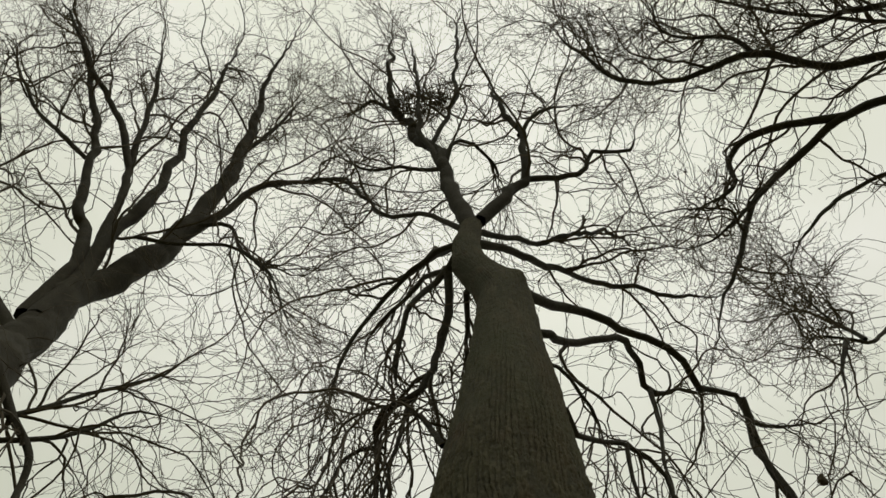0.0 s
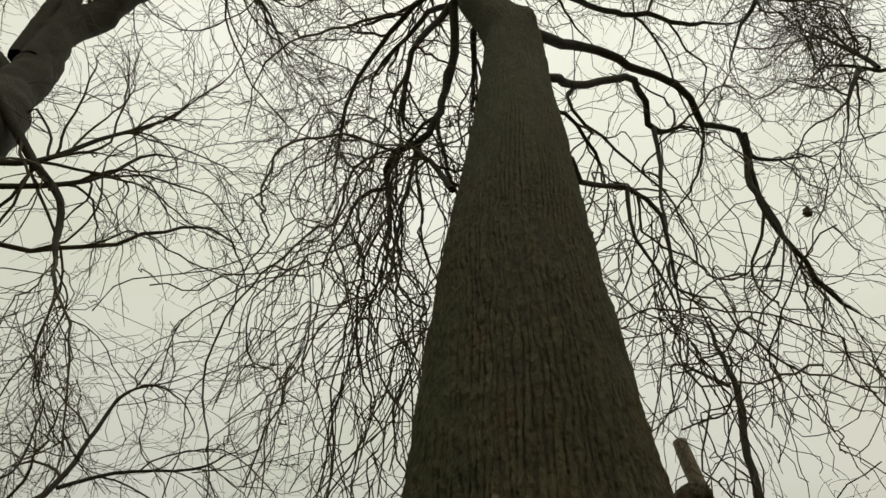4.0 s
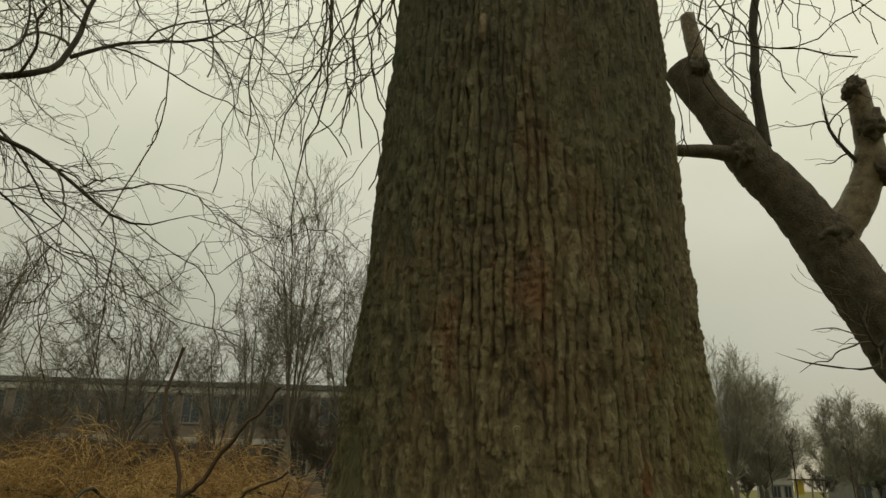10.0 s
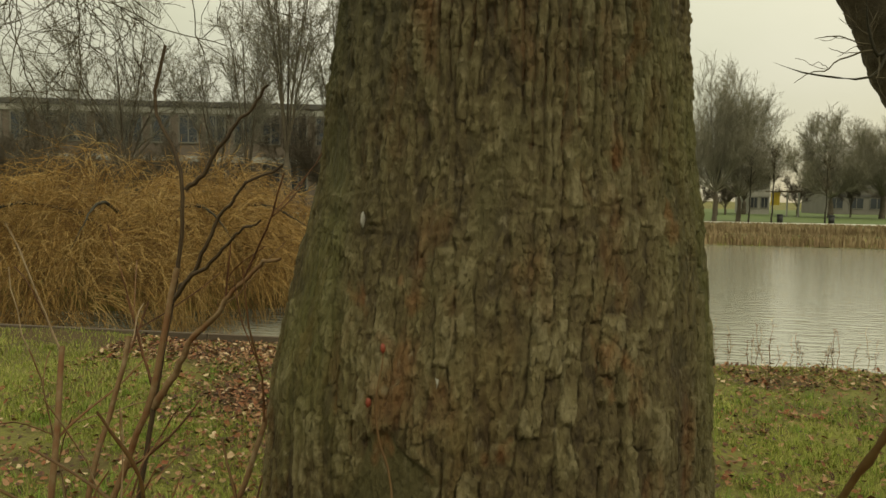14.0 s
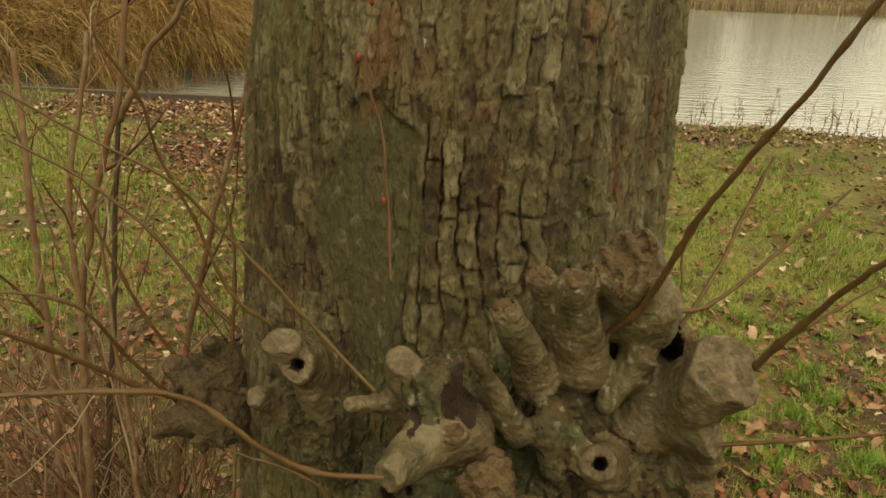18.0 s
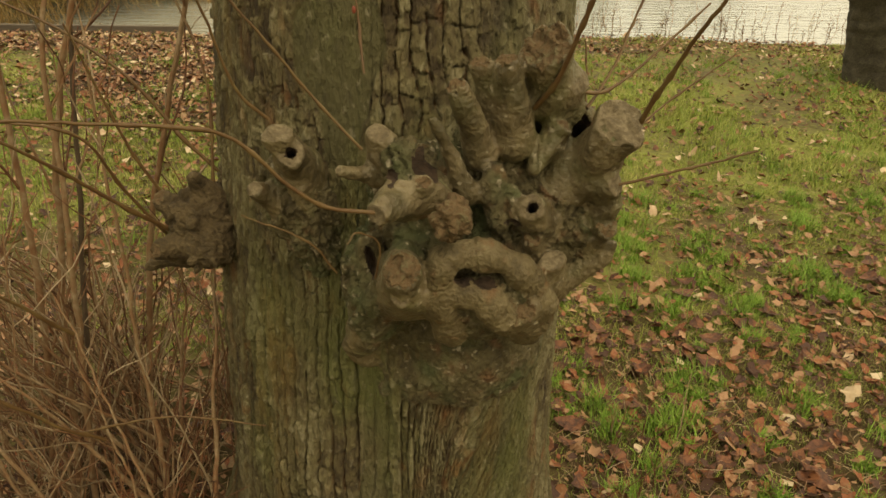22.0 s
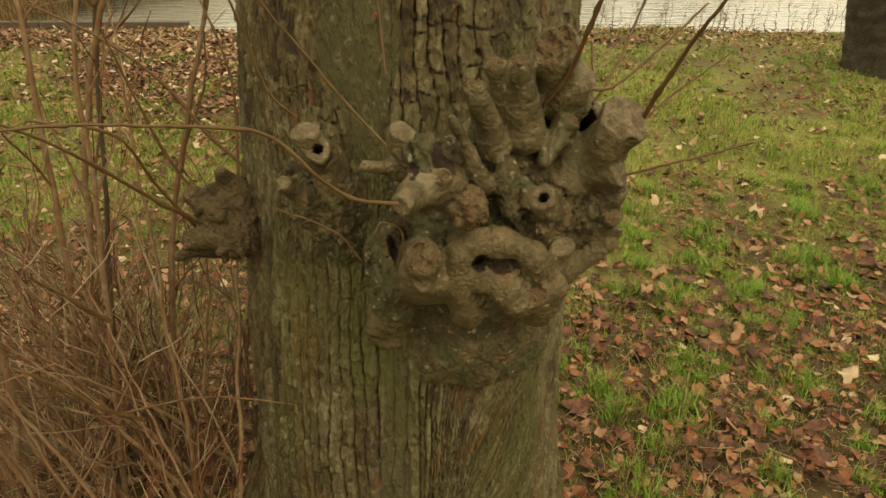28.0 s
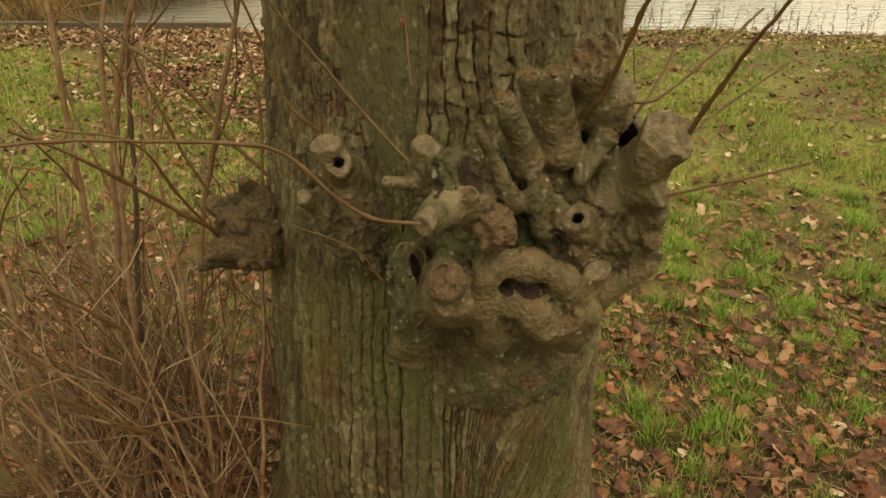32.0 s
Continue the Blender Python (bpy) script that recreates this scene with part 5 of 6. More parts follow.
def grow_burl(name, label, lo, hi, step, swells, lips, stubs, holes, knob=None, skin=BURLWOOD, shoot_skin=STUBWOOD):
    verts, quads, slope, tags = grown_wood(lo, hi, step, swells, lips, stubs, holes, knob)
    verts = bark_skin(verts, slope, tags, stubs)
    face_tag = np.sort(tags[quads], axis=1)[:, 1]
    # scraps cut off from a stub by its neighbours belong to the body
    for number in np.unique(face_tag[face_tag > 0]):
        mine = np.flatnonzero(face_tag == number)
        used, f = np.unique(quads[mine], return_inverse=True)
        f = f.reshape(-1, 4)
        group = np.arange(len(used))
        for k in range(400):
            least = group[f].min(axis=1)
            fresh = group.copy()
            np.minimum.at(fresh, f, least[:, None])
            if np.array_equal(fresh, group):
                break
            group = fresh
        of_face = group[f[:, 0]]
        names, sizes = np.unique(of_face, return_counts=True)
        face_tag[mine[of_face != names[sizes.argmax()]]] = 0

    def piece(number, title, mat, parent, note=""):
        f = quads[face_tag == number]
        if not len(f):
            return None
        used, inverse = np.unique(f, return_inverse=True)
        return under(parent, title, fast_mesh(title, verts[used], inverse.reshape(f.shape), mat), note)

    body = piece(0, name, skin, willow, label)
    piece(1, "callus", CALLUS, body, "swollen callus lips round an old wound")
    # the cavities are carved; their dark colour adds painted shade
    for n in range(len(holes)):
        piece(200 + n, "hollow", HOLLOW, body, "hollow with its shade darkened into the wood")
    piece(3, "burl_knob", RUST, body, "rusty scabbed knob")
    for n, s in enumerate(stubs):
        ob = piece(10 + n, "stub", shoot_skin, willow)
        if ob:
            piece(300 + n, "hollow", HOLLOW, ob, "hollow with its shade darkened into the wood")
            piece(110 + n, "cut_face", RUST if s[4] in ("lumpy", "rotten", "torn") else CUTWOOD, ob, "rusty broken end" if s[4] in ("lumpy", "rotten", "torn") else "pale weathered cut")
    return body


burl = grow_burl("burl", "knobbly burl of healed-over shoots", (-0.2, 0.42, 0.74), (0.45, 0.90, 1.42), 0.0027, SWELLS, LIPS, STUBS, HOLES, ((0.151, 0.492, 1.162), (0.022, 0.022, 0.031)))
SIDE_SWELLS = [((-0.26, 0.88, 0.965), (0.055, 0.06, 0.075)), ((-0.31, 0.86, 0.92), (0.033, 0.033, 0.03)), ((-0.29, 0.84, 1.0), (0.03, 0.03, 0.032)), ((-0.25, 0.82, 0.95), (0.035, 0.03, 0.035))]
SIDE_STUBS = [((-0.29, 0.87, 0.93), (-0.375, 0.85, 0.895), 0.024, 0.008, "round"), ((-0.28, 0.86, 0.98), (-0.33, 0.83, 1.035), 0.022, 0.013, "lumpy"), ((-0.29, 0.84, 0.95), (-0.335, 0.79, 0.96), 0.022, 0.014, "lumpy"), ((-0.25, 0.87, 1.02), (-0.27, 0.84, 1.07), 0.02, 0.012, "round")]
side_burl = grow_burl("side_burl", "small dark burl on the trunk's side", (-0.42, 0.74, 0.85), (-0.16, 0.98, 1.12), 0.004, SIDE_SWELLS, [], SIDE_STUBS, [], None, DARKBURL, DARKBURL)


def shoot(parent, r0, r1, *points):
    """A young shoot: a thin curved stem with buds."""
    n = 6 * len(points)
    p = spline(points, n) + wobble(n, 0.002) * np.minimum(1, np.linspace(0, 4, n))[:, None]
    r = np.linspace(r0, r1, n) * (0.68 if parent.name.startswith("side") else 0.82)
    bud = rng.choice(np.arange(3, n - 1), max(2, n // 6), replace=False)
    r[bud] *= 1.45
    under(parent, "shoot", tube_mesh("shoot", [(p[None], r[None])], 7, SHOOT))


shoot(burl, 0.0034, 0.0017, (0.052, 0.46, 1.184), (-0.006, 0.44, 1.202), (-0.046, 0.42, 1.243), (-0.102, 0.4, 1.302), (-0.181, 0.36, 1.327), (-0.275, 0.3, 1.349), (-0.324, 0.27, 1.355))
shoot(burl, 0.0024, 0.0009, (0.038, 0.5, 1.251), (-0.022, 0.5, 1.321), (-0.092, 0.48, 1.419), (-0.127, 0.46, 1.469), (-0.199, 0.44, 1.516), (-0.231, 0.42, 1.542))
shoot(burl, 0.0028, 0.0013, (-0.089, 0.6, 1.257), (-0.123, 0.58, 1.304), (-0.144, 0.56, 1.393), (-0.158, 0.54, 1.451), (-0.163, 0.52, 1.516), (-0.181, 0.5, 1.564))
shoot(burl, 0.0046, 0.0021, (0.27, 0.6, 1.274), (0.293, 0.56, 1.331), (0.31, 0.52, 1.43), (0.332, 0.48, 1.504), (0.351, 0.44, 1.571), (0.37, 0.405, 1.64))
shoot(burl, 0.0047, 0.0023, (0.403, 0.56, 1.26), (0.416, 0.5, 1.358), (0.432, 0.45, 1.432), (0.448, 0.42, 1.487))
shoot(burl, 0.0027, 0.0016, (0.382, 0.54, 1.186), (0.46, 0.52, 1.216), (0.544, 0.5, 1.25))
shoot(burl, 0.0032, 0.0020, (0.333, 0.62, 1.29), (0.39, 0.66, 1.285), (0.479, 0.72, 1.328), (0.57, 0.78, 1.387))
shoot(burl, 0.0033, 0.0019, (0.354, 0.64, 1.262), (0.401, 0.7, 1.295), (0.445, 0.76, 1.356), (0.48, 0.8, 1.416))
shoot(burl, 0.0020, 0.0011, (-0.004, 0.55, 1.048), (-0.046, 0.54, 1.107), (-0.12, 0.52, 1.155))
shoot(burl, 0.0021, 0.001, (0.04, 0.6, 1.319), (0.033, 0.63, 1.384), (0.024, 0.645, 1.455), (0.008, 0.66, 1.517), (0.01, 0.675, 1.585))
shoot(burl, 0.0021, 0.0013, (0.36, 0.66, 1.248), (0.363, 0.68, 1.284), (0.357, 0.7, 1.343))
shoot(burl, 0.0020, 0.0013, (0.411, 0.57, 1.261), (0.463, 0.6, 1.29), (0.546, 0.62, 1.346))
shoot(burl, 0.0019, 0.0010, (0.051, 0.5, 1.068), (0.058, 0.48, 1.129), (0.031, 0.46, 1.156), (0.017, 0.45, 1.146))
shoot(side_burl, 0.0065, 0.0031, (-0.311, 0.85, 0.961), (-0.338, 0.8, 1.014), (-0.382, 0.75, 1.082), (-0.453, 0.65, 1.2), (-0.505, 0.6, 1.256))
shoot(side_burl, 0.0049, 0.0024, (-0.307, 0.88, 0.969), (-0.363, 0.85, 1.112), (-0.39, 0.83, 1.224), (-0.413, 0.8, 1.341))
shoot(side_burl, 0.0053, 0.0027, (-0.239, 0.9, 1.065), (-0.298, 0.9, 1.134), (-0.359, 0.9, 1.223), (-0.45, 0.9, 1.305), (-0.564, 0.9, 1.364))
shoot(side_burl, 0.0048, 0.0026, (-0.247, 0.86, 0.978), (-0.239, 0.9, 1.184), (-0.253, 0.92, 1.285), (-0.292, 0.95, 1.378))
shoot(side_burl, 0.0049, 0.0029, (-0.318, 0.86, 0.933), (-0.374, 0.8, 1.071), (-0.404, 0.75, 1.181), (-0.507, 0.7, 1.224))
shoot(side_burl, 0.0053, 0.0028, (-0.406, 0.6, 0.705), (-0.442, 0.55, 0.778), (-0.491, 0.5, 0.879), (-0.527, 0.48, 0.927))
shoot(side_burl, 0.0064, 0.0029, (-0.465, 0.7, 0.851), (-0.497, 0.65, 0.93), (-0.52, 0.6, 1.002))
shoot(side_burl, 0.0032, 0.0014, (-0.448, 0.6, 0.72), (-0.272, 0.55, 0.793), (-0.123, 0.52, 0.795))


def scar(at, size, mat, label):
    lump("bark_scar", at, size, mat, willow, 0.3, int(at[2] * 100), 3, label)


scar((0.07, 0.789, 2.35), (0.005, 0.008, 0.024), CUTWOOD, "pale scar of torn bark")
scar((-0.035, 0.765, 1.71), (0.002, 0.006, 0.009), CONCRETE, "small whitish streak on the bark")
scar((0.06, 0.712, 1.545), (0.0025, 0.006, 0.009), CONCRETE, "small whitish streak on the bark")

for at in ((0.01, 0.673, 1.586), (-0.003, 0.667, 1.532), (0.028, 0.63, 1.394)):
    lump("bud", at, (0.0028, 0.0028, 0.005), REDBUD, burl, 0.2, int(at[2] * 1000), 2, "bright red winter bud")

# a dead leaf cluster caught in the twigs
lump("leaf_cluster", (1.42, 1.95, 4.4), (0.018, 0.016, 0.026), TWIG, willow, 0.6, 91, 3, "dark dead leaf cluster caught among twigs")

# ---- the tree standing to the left, only its crown in view ----
left_tree = thing("bare_tree", "tall bare tree with spreading dark limbs and fine twigs", "tree", "bare trees by the pond", at=(-2.25, 1.28, 0))
bough(left_tree, 0.235, 0.02, (-2.25, 1.28, -0.05), (-2.3, 1.3, 1.5), (-2.36, 1.32, 3.2), (-2.44, 1.34, 4.8), (-2.7, 1.42, 5.5), (-2.9, 1.46, 6.4), (-2.84, 1.49, 7.1), (-2.74, 1.47, 8.0), (-2.63, 1.28, 9.2), (-2.66, 0.99, 10.2), (-2.77, 0.45, 11.8), (-2.64, -0.14, 13.0), (-2.27, -0.93, 14.5))
bough(left_tree, 0.074, 0.0237, (-2.8, 1.42, 6.0), (-2.93, 1.37, 6.9), (-3.02, 1.22, 7.6), (-2.99, 1.1, 8.4), (-3.18, 0.67, 10.0), (-3.2, 0.22, 11.3), (-3.14, -0.62, 13.2))
bough(left_tree, 0.0629, 0.0222, (-2.94, 1.42, 6.1), (-3.01, 1.31, 6.9), (-3.17, 1.16, 7.5), (-3.31, 1.01, 7.7), (-3.55, 0.72, 8.5), (-3.95, 0.27, 9.5), (-4.46, -0.38, 10.6), (-5.07, -1.26, 11.8))
bough(left_tree, 0.0481, 0.0178, (-2.99, 1.31, 7.2), (-3.09, 1.11, 7.8), (-3.29, 0.84, 8.7), (-3.43, 0.56, 9.4), (-3.64, 0.12, 10.5), (-3.95, -0.76, 12.0))
bough(left_tree, 0.0414, 0.0207, (-3.3, 0.83, 8.7), (-3.62, 0.42, 9.4), (-4.04, 0.04, 10.0), (-4.67, -0.68, 11.0), (-5.35, -1.38, 12.0))
bough(left_tree, 0.0555, 0.0148, (-2.76, 1.49, 7.9), (-2.45, 1.39, 8.6), (-2.25, 1.26, 9.2), (-1.89, 1.26, 9.5), (-1.37, 1.35, 9.6), (-0.9, 1.67, 9.3))
bough(left_tree, 0.0192, 0.00518, (-2.79, 1.27, 7.5), (-2.46, 1.37, 7.5), (-2.03, 1.44, 7.5), (-1.6, 1.57, 7.1), (-1.31, 1.66, 6.4), (-1.06, 1.72, 5.8))
bough(left_tree, 0.0259, 0.0074, (-2.57, 1.4, 8.3), (-2.31, 1.46, 8.4), (-2.02, 1.63, 7.9), (-1.55, 1.75, 7.3))
bough(left_tree, 0.0252, 0.0155, (-3.56, 0.71, 8.5), (-3.9, 0.49, 8.8), (-4.57, 0.07, 9.5), (-5.49, -0.77, 10.8))
bough(left_tree, 0.0318, 0.0155, (-2.66, 0.99, 10.2), (-2.41, 0.82, 10.8), (-2.12, 0.45, 11.8))
bough(left_tree, 0.0303, 0.00518, (-2.35, 1.23, 5.0), (-2.23, 1.33, 4.84), (-2.08, 1.43, 4.65), (-1.9, 1.53, 4.43), (-1.82, 1.55, 4.19), (-1.52, 1.5, 3.66))
bough(left_tree, 0.017, 0.00592, (-2.27, 1.3, 4.5), (-2.09, 1.43, 4.66), (-1.98, 1.55, 5.05), (-1.79, 1.66, 5.47), (-1.73, 1.69, 5.91))
bough(left_tree, 0.0155, 0.00518, (-2.24, 1.38, 4.4), (-1.96, 1.51, 4.56), (-1.85, 1.62, 4.83), (-1.78, 1.7, 5.11), (-1.49, 1.85, 5.16))
bough(left_tree, 0.0281, 0.00814, (-2.42, 1.35, 3.3), (-2.71, 2.62, 3.6), (-2.56, 2.72, 3.66), (-2.38, 2.81, 3.73), (-2.36, 2.93, 3.9), (-2.4, 3.03, 4.31), (-2.42, 3.17, 4.75), (-2.27, 3.34, 4.96), (-1.9, 3.4, 5.17))
bough(left_tree, 0.0118, 0.00592, (-2.36, 2.93, 3.9), (-2.17, 3.12, 4.11), (-1.84, 3.34, 4.26), (-1.75, 3.54, 4.55))
bough(left_tree, 0.0192, 0.00592, (-2.4, 1.35, 2.9), (-2.54, 2.56, 3.3), (-2.45, 2.69, 3.3), (-2.31, 2.77, 3.25), (-2.14, 2.86, 3.13), (-1.87, 2.85, 2.94), (-1.74, 2.93, 2.92), (-1.62, 3.05, 3.01), (-1.45, 3.15, 3.05))
bough(left_tree, 0.00962, 0.00444, (-2.42, 1.6, 3.2), (-2.28, 2.43, 3.0), (-2.24, 2.6, 2.94), (-2.26, 2.8, 2.91), (-2.06, 2.85, 2.74))
bough(left_tree, 0.0074, 0.00518, (-2.6, 2.58, 3.7), (-2.54, 2.79, 3.91), (-2.72, 2.95, 4.37), (-3.0, 3.17, 4.8))
bough(left_tree, 0.0444, 0.00888, (-2.9, 1.44, 5.9), (-3.5, 1.2, 6.6), (-4.1, 0.8, 7.6), (-4.7, 0.3, 9.0), (-5.6, -0.2, 10.5))
bough(left_tree, 0.037, 0.00888, (-2.8, 1.42, 5.6), (-3.6, 1.6, 6.1), (-4.3, 1.5, 7.0), (-5.0, 1.3, 8.2))
up_limbs = [b for b in BOUGHS["bare_tree"] if b[0][-1, 2] > 7]
down_limbs = [b for b in BOUGHS["bare_tree"] if b[0][-1, 2] <= 7]
twig_crown(left_tree, up_limbs, "dense fine twigs against the sky", [(12, 2.0, 20, 0.75, -0.03, 0.19, 0.0042), (6, 1.0, 13, 0.75, 0.0, 0.25, 0.0027), (4, 0.48, 6, 0.85, 0.0, 0.28, 0.0019)])
twig_crown(left_tree, down_limbs, "drooping fine twigs", [(9, 1.2, 16, 0.85, 0.035, 0.2, 0.0025), (5, 0.6, 10, 0.8, 0.05, 0.26, 0.0017), (4, 0.3, 6, 0.85, 0.04, 0.28, 0.0012)])

# ---- the tree to the right, only its limbs in view ----
right_tree = thing("overhanging_tree", "bare tree whose long crooked limbs reach overhead", "tree", "bare trees by the pond", at=(5.0, 0.6, 0))
bough(right_tree, 0.25, 0.12, (5.0, 0.6, -0.05), (5.0, 0.6, 3.0), (4.9, 0.65, 5.4), (4.9, 0.5, 8.0), (5.0, 0.3, 10.5), sides=20)
bough(right_tree, 0.052, 0.014, (4.9, 0.6, 6.2), (3.92, 0.52, 7.5), (3.42, 0.53, 7.6), (3.05, 0.55, 7.7), (2.63, 0.43, 8.1), (2.14, 0.52, 8.2), (1.77, 0.56, 8.3), (1.48, 0.46, 8.6), (1.25, 0.23, 9.0), (0.94, -0.23, 10.0))
bough(right_tree, 0.025, 0.010, (2.63, 0.43, 8.1), (2.5, 0.27, 8.4), (2.15, 0.21, 8.7), (1.91, -0.02, 9.2))
bough(right_tree, 0.041, 0.021, (4.9, 0.5, 6.8), (4.21, 0.05, 8.0), (3.68, 0.14, 8.1), (3.28, 0.17, 8.2), (2.96, 0.31, 8.2), (2.63, 0.43, 8.1))
bough(right_tree, 0.062, 0.006, (4.9, 0.65, 5.4), (3.47, 0.71, 6.8), (3.09, 0.79, 7.0), (2.8, 0.91, 7.1), (2.44, 1.14, 7.0), (2.07, 1.38, 6.7), (1.71, 1.58, 6.1), (1.41, 1.7, 5.6), (1.15, 1.74, 4.9))
bough(right_tree, 0.037, 0.009, (2.88, 0.88, 7.1), (2.52, 0.91, 7.2), (2.27, 0.98, 7.3), (2.06, 1.11, 7.2), (1.98, 1.26, 6.9), (1.49, 1.43, 6.6))
bough(right_tree, 0.020, 0.007, (2.44, 1.14, 7.0), (2.11, 1.3, 6.7), (1.64, 1.47, 6.3), (1.33, 1.51, 6.3))
bough(right_tree, 0.048, 0.009, (4.9, 0.8, 5.0), (3.73, 2.65, 7.37), (3.31, 2.68, 7.21), (3.01, 2.61, 6.96), (2.65, 2.6, 7.04), (2.12, 2.5, 6.27))
bough(right_tree, 0.024, 0.007, (2.88, 2.61, 6.98), (2.62, 2.55, 6.54), (2.29, 2.49, 5.82))
bough(right_tree, 0.020, 0.008, (3.01, 2.61, 6.96), (3.02, 2.65, 7.52), (2.98, 2.6, 8.16))
bough(right_tree, 0.034, 0.009, (4.9, 0.5, 7.4), (4.0, 0.3, 8.6), (3.0, 0.0, 9.4), (2.2, -0.4, 10.2))
bough(right_tree, 0.034, 0.009, (4.9, 0.6, 6.6), (4.2, 1.2, 7.4), (3.4, 1.5, 7.6), (2.7, 1.7, 7.2), (2.2, 2.0, 6.6))
bough(right_tree, 0.034, 0.009, (4.9, 0.65, 5.6), (4.2, 1.5, 6.2), (3.4, 2.1, 6.2), (2.9, 2.5, 5.7))
upper = [b for b in BOUGHS["overhanging_tree"][1:] if b[0][-1, 2] > 7.8]
lower = [b for b in BOUGHS["overhanging_tree"][1:] if b[0][-1, 2] <= 7.8]
twig_crown(right_tree, upper, "crooked fine twigs against the sky", [(20, 1.6, 18, 0.8, 0.0, 0.24, 0.0042), (7, 0.8, 11, 0.85, 0.02, 0.3, 0.0028), (4, 0.36, 6, 0.9, 0.02, 0.32, 0.0018)])
twig_crown(right_tree, lower, "crooked hanging twigs against the sky", [(6, 1.1, 16, 0.85, 0.03, 0.25, 0.0032), (4, 0.6, 10, 0.85, 0.03, 0.3, 0.0022), (3, 0.3, 6, 0.9, 0.02, 0.3, 0.0015)])

# ---- the leaning pollarded willow on the bank ----
leaning = thing("leaning_willow", "leaning pollarded willow with sawn-off limbs on the bank", "tree", at=(4.6, 5.7, 0))


def rough_limb(tree, name, r0, r1, *points, sides=28, mat=LEANBARK, depth=0.16, label=""):
    """A thick limb with ridged bark and closed, sawn ends."""
    length = sum((Vector(a) - Vector(b)).length for a, b in zip(points, points[1:]))
    n = max(12, int(length / 0.03))
    p = spline(points, n)
    r = np.interp(np.linspace(0, 1, n), np.linspace(0, 1, 9), r0 + (r1 - r0) * np.linspace(0, 1, 9)) * (1 + 0.04 * wobble(n, 1.5, 4)[:, 0])
    v, f = ring_tubes(p[None], r[None], sides)
    v = v.reshape(n, sides, 3)
    a = np.arange(sides)[None] * r.mean() * 2 * np.pi / sides + np.zeros((n, 1))
    s = np.linspace(0, length, n)[:, None] + np.zeros((1, sides))
    gap, who = cells(a / 0.05, s / 0.16, 5)
    h = depth * (smoothstep(gap, 0, 0.4) * 0.4 + 0.5 * (fbm(a * 8, s * 5, 15) - 0.5))
    c = p[:, None]
    v = c + (v - c) * (1 + h)[..., None]
    ends = np.stack([p[0], p[-1]])
    verts = np.concatenate([v.reshape(-1, 3), ends])
    k = n * sides
    cap = [[j, (j + 1) % sides, k, k] for j in range(sides)] + [[(n - 1) * sides + j, (n - 1) * sides + (j + 1) % sides, k + 1, k + 1] for j in range(sides)]
    me = bpy.data.meshes.new(name)
    me.from_pydata(verts.tolist(), [], f.tolist() + [c3[:3] for c3 in cap])
    for poly in me.polygons:
        poly.use_smooth = True
    me.materials.append(mat)
    return under(tree, name, me, label)


rough_limb(leaning, "trunk", 0.34, 0.13, (4.62, 5.7, -0.1), (4.36, 5.66, 0.85), (3.5, 5.55, 1.8), (2.84, 5.45, 2.54), (2.53, 5.42, 3.09), (2.10, 5.4, 3.88), (1.82, 5.4, 4.28), (1.62, 5.4, 4.68), (1.33, 5.4, 5.18), sides=48)
rough_limb(leaning, "sawn_limb", 0.075, 0.06, (1.52, 5.38, 5.0), (1.46, 5.38, 5.4), (1.43, 5.38, 5.68), sides=18, mat=STUBWOOD, label="short pale sawn-off upright limb")
rough_limb(leaning, "sawn_limb", 0.07, 0.045, (1.95, 5.38, 4.2), (1.6, 5.3, 4.31), (1.22, 5.25, 4.33), sides=18)
rough_limb(leaning, "sawn_limb", 0.14, 0.075, (2.36, 5.4, 3.62), (2.55, 5.36, 3.9), (2.66, 5.3, 4.25), (2.60, 5.2, 4.78), sides=20, mat=STUBWOOD, label="thick sawn-off limb with a pale end")
bough(leaning, 0.055, 0.012, (1.93, 5.4, 4.4), (1.93, 5.4, 5.16), (2.04, 5.3, 6.22), (1.94, 5.2, 7.6))
bough(leaning, 0.02, 0.006, (2.62, 5.3, 4.1), (2.40, 5.25, 4.4), (2.33, 5.2, 4.8))
bough(leaning, 0.022, 0.006, (2.6, 5.3, 2.9), (2.45, 5.25, 2.75), (2.35, 5.2, 2.95), (2.3, 5.15, 3.15))
bough(leaning, 0.012, 0.004, (2.55, 5.3, 2.85), (2.4, 5.2, 2.6), (2.0, 5.2, 2.62), (1.75, 5.2, 2.7))
bough(leaning, 0.02, 0.005, (2.0, 5.3, 6.2), (1.6, 5.4, 6.6), (1.5, 5.4, 6.2), (1.45, 5.4, 5.8))
twig_crown(leaning, [b for k, b in enumerate(BOUGHS["leaning_willow"]) if k != 3], "thin hanging twigs", [(6, 0.6, 14, 0.8, 0.02, 0.2, 0.0022), (3, 0.35, 8, 0.8, 0.03, 0.22, 0.0018)])

for k, (c, s) in enumerate((((2.66, 5.22, 4.45), 0.10), ((2.58, 5.2, 4.76), 0.085), ((2.72, 5.25, 4.1), 0.08), ((2.3, 5.3, 3.62), 0.12), ((1.72, 5.28, 4.3), 0.085), ((2.72, 5.3, 2.6), 0.13), ((3.3, 5.3, 2.05), 0.15), ((1.45, 5.3, 5.1), 0.09))):
    lump("knob", c, (s, s, s * 1.2), LEANBARK, leaning, 0.4, 200 + k, 4)

# ---- the shrub beside the willow ----
shrub = thing("bare_shrub", "bare brown multi-stemmed shrub crowding the willow's foot", "shrub", at=(-0.75, 1.1, 0))
STEMS = []


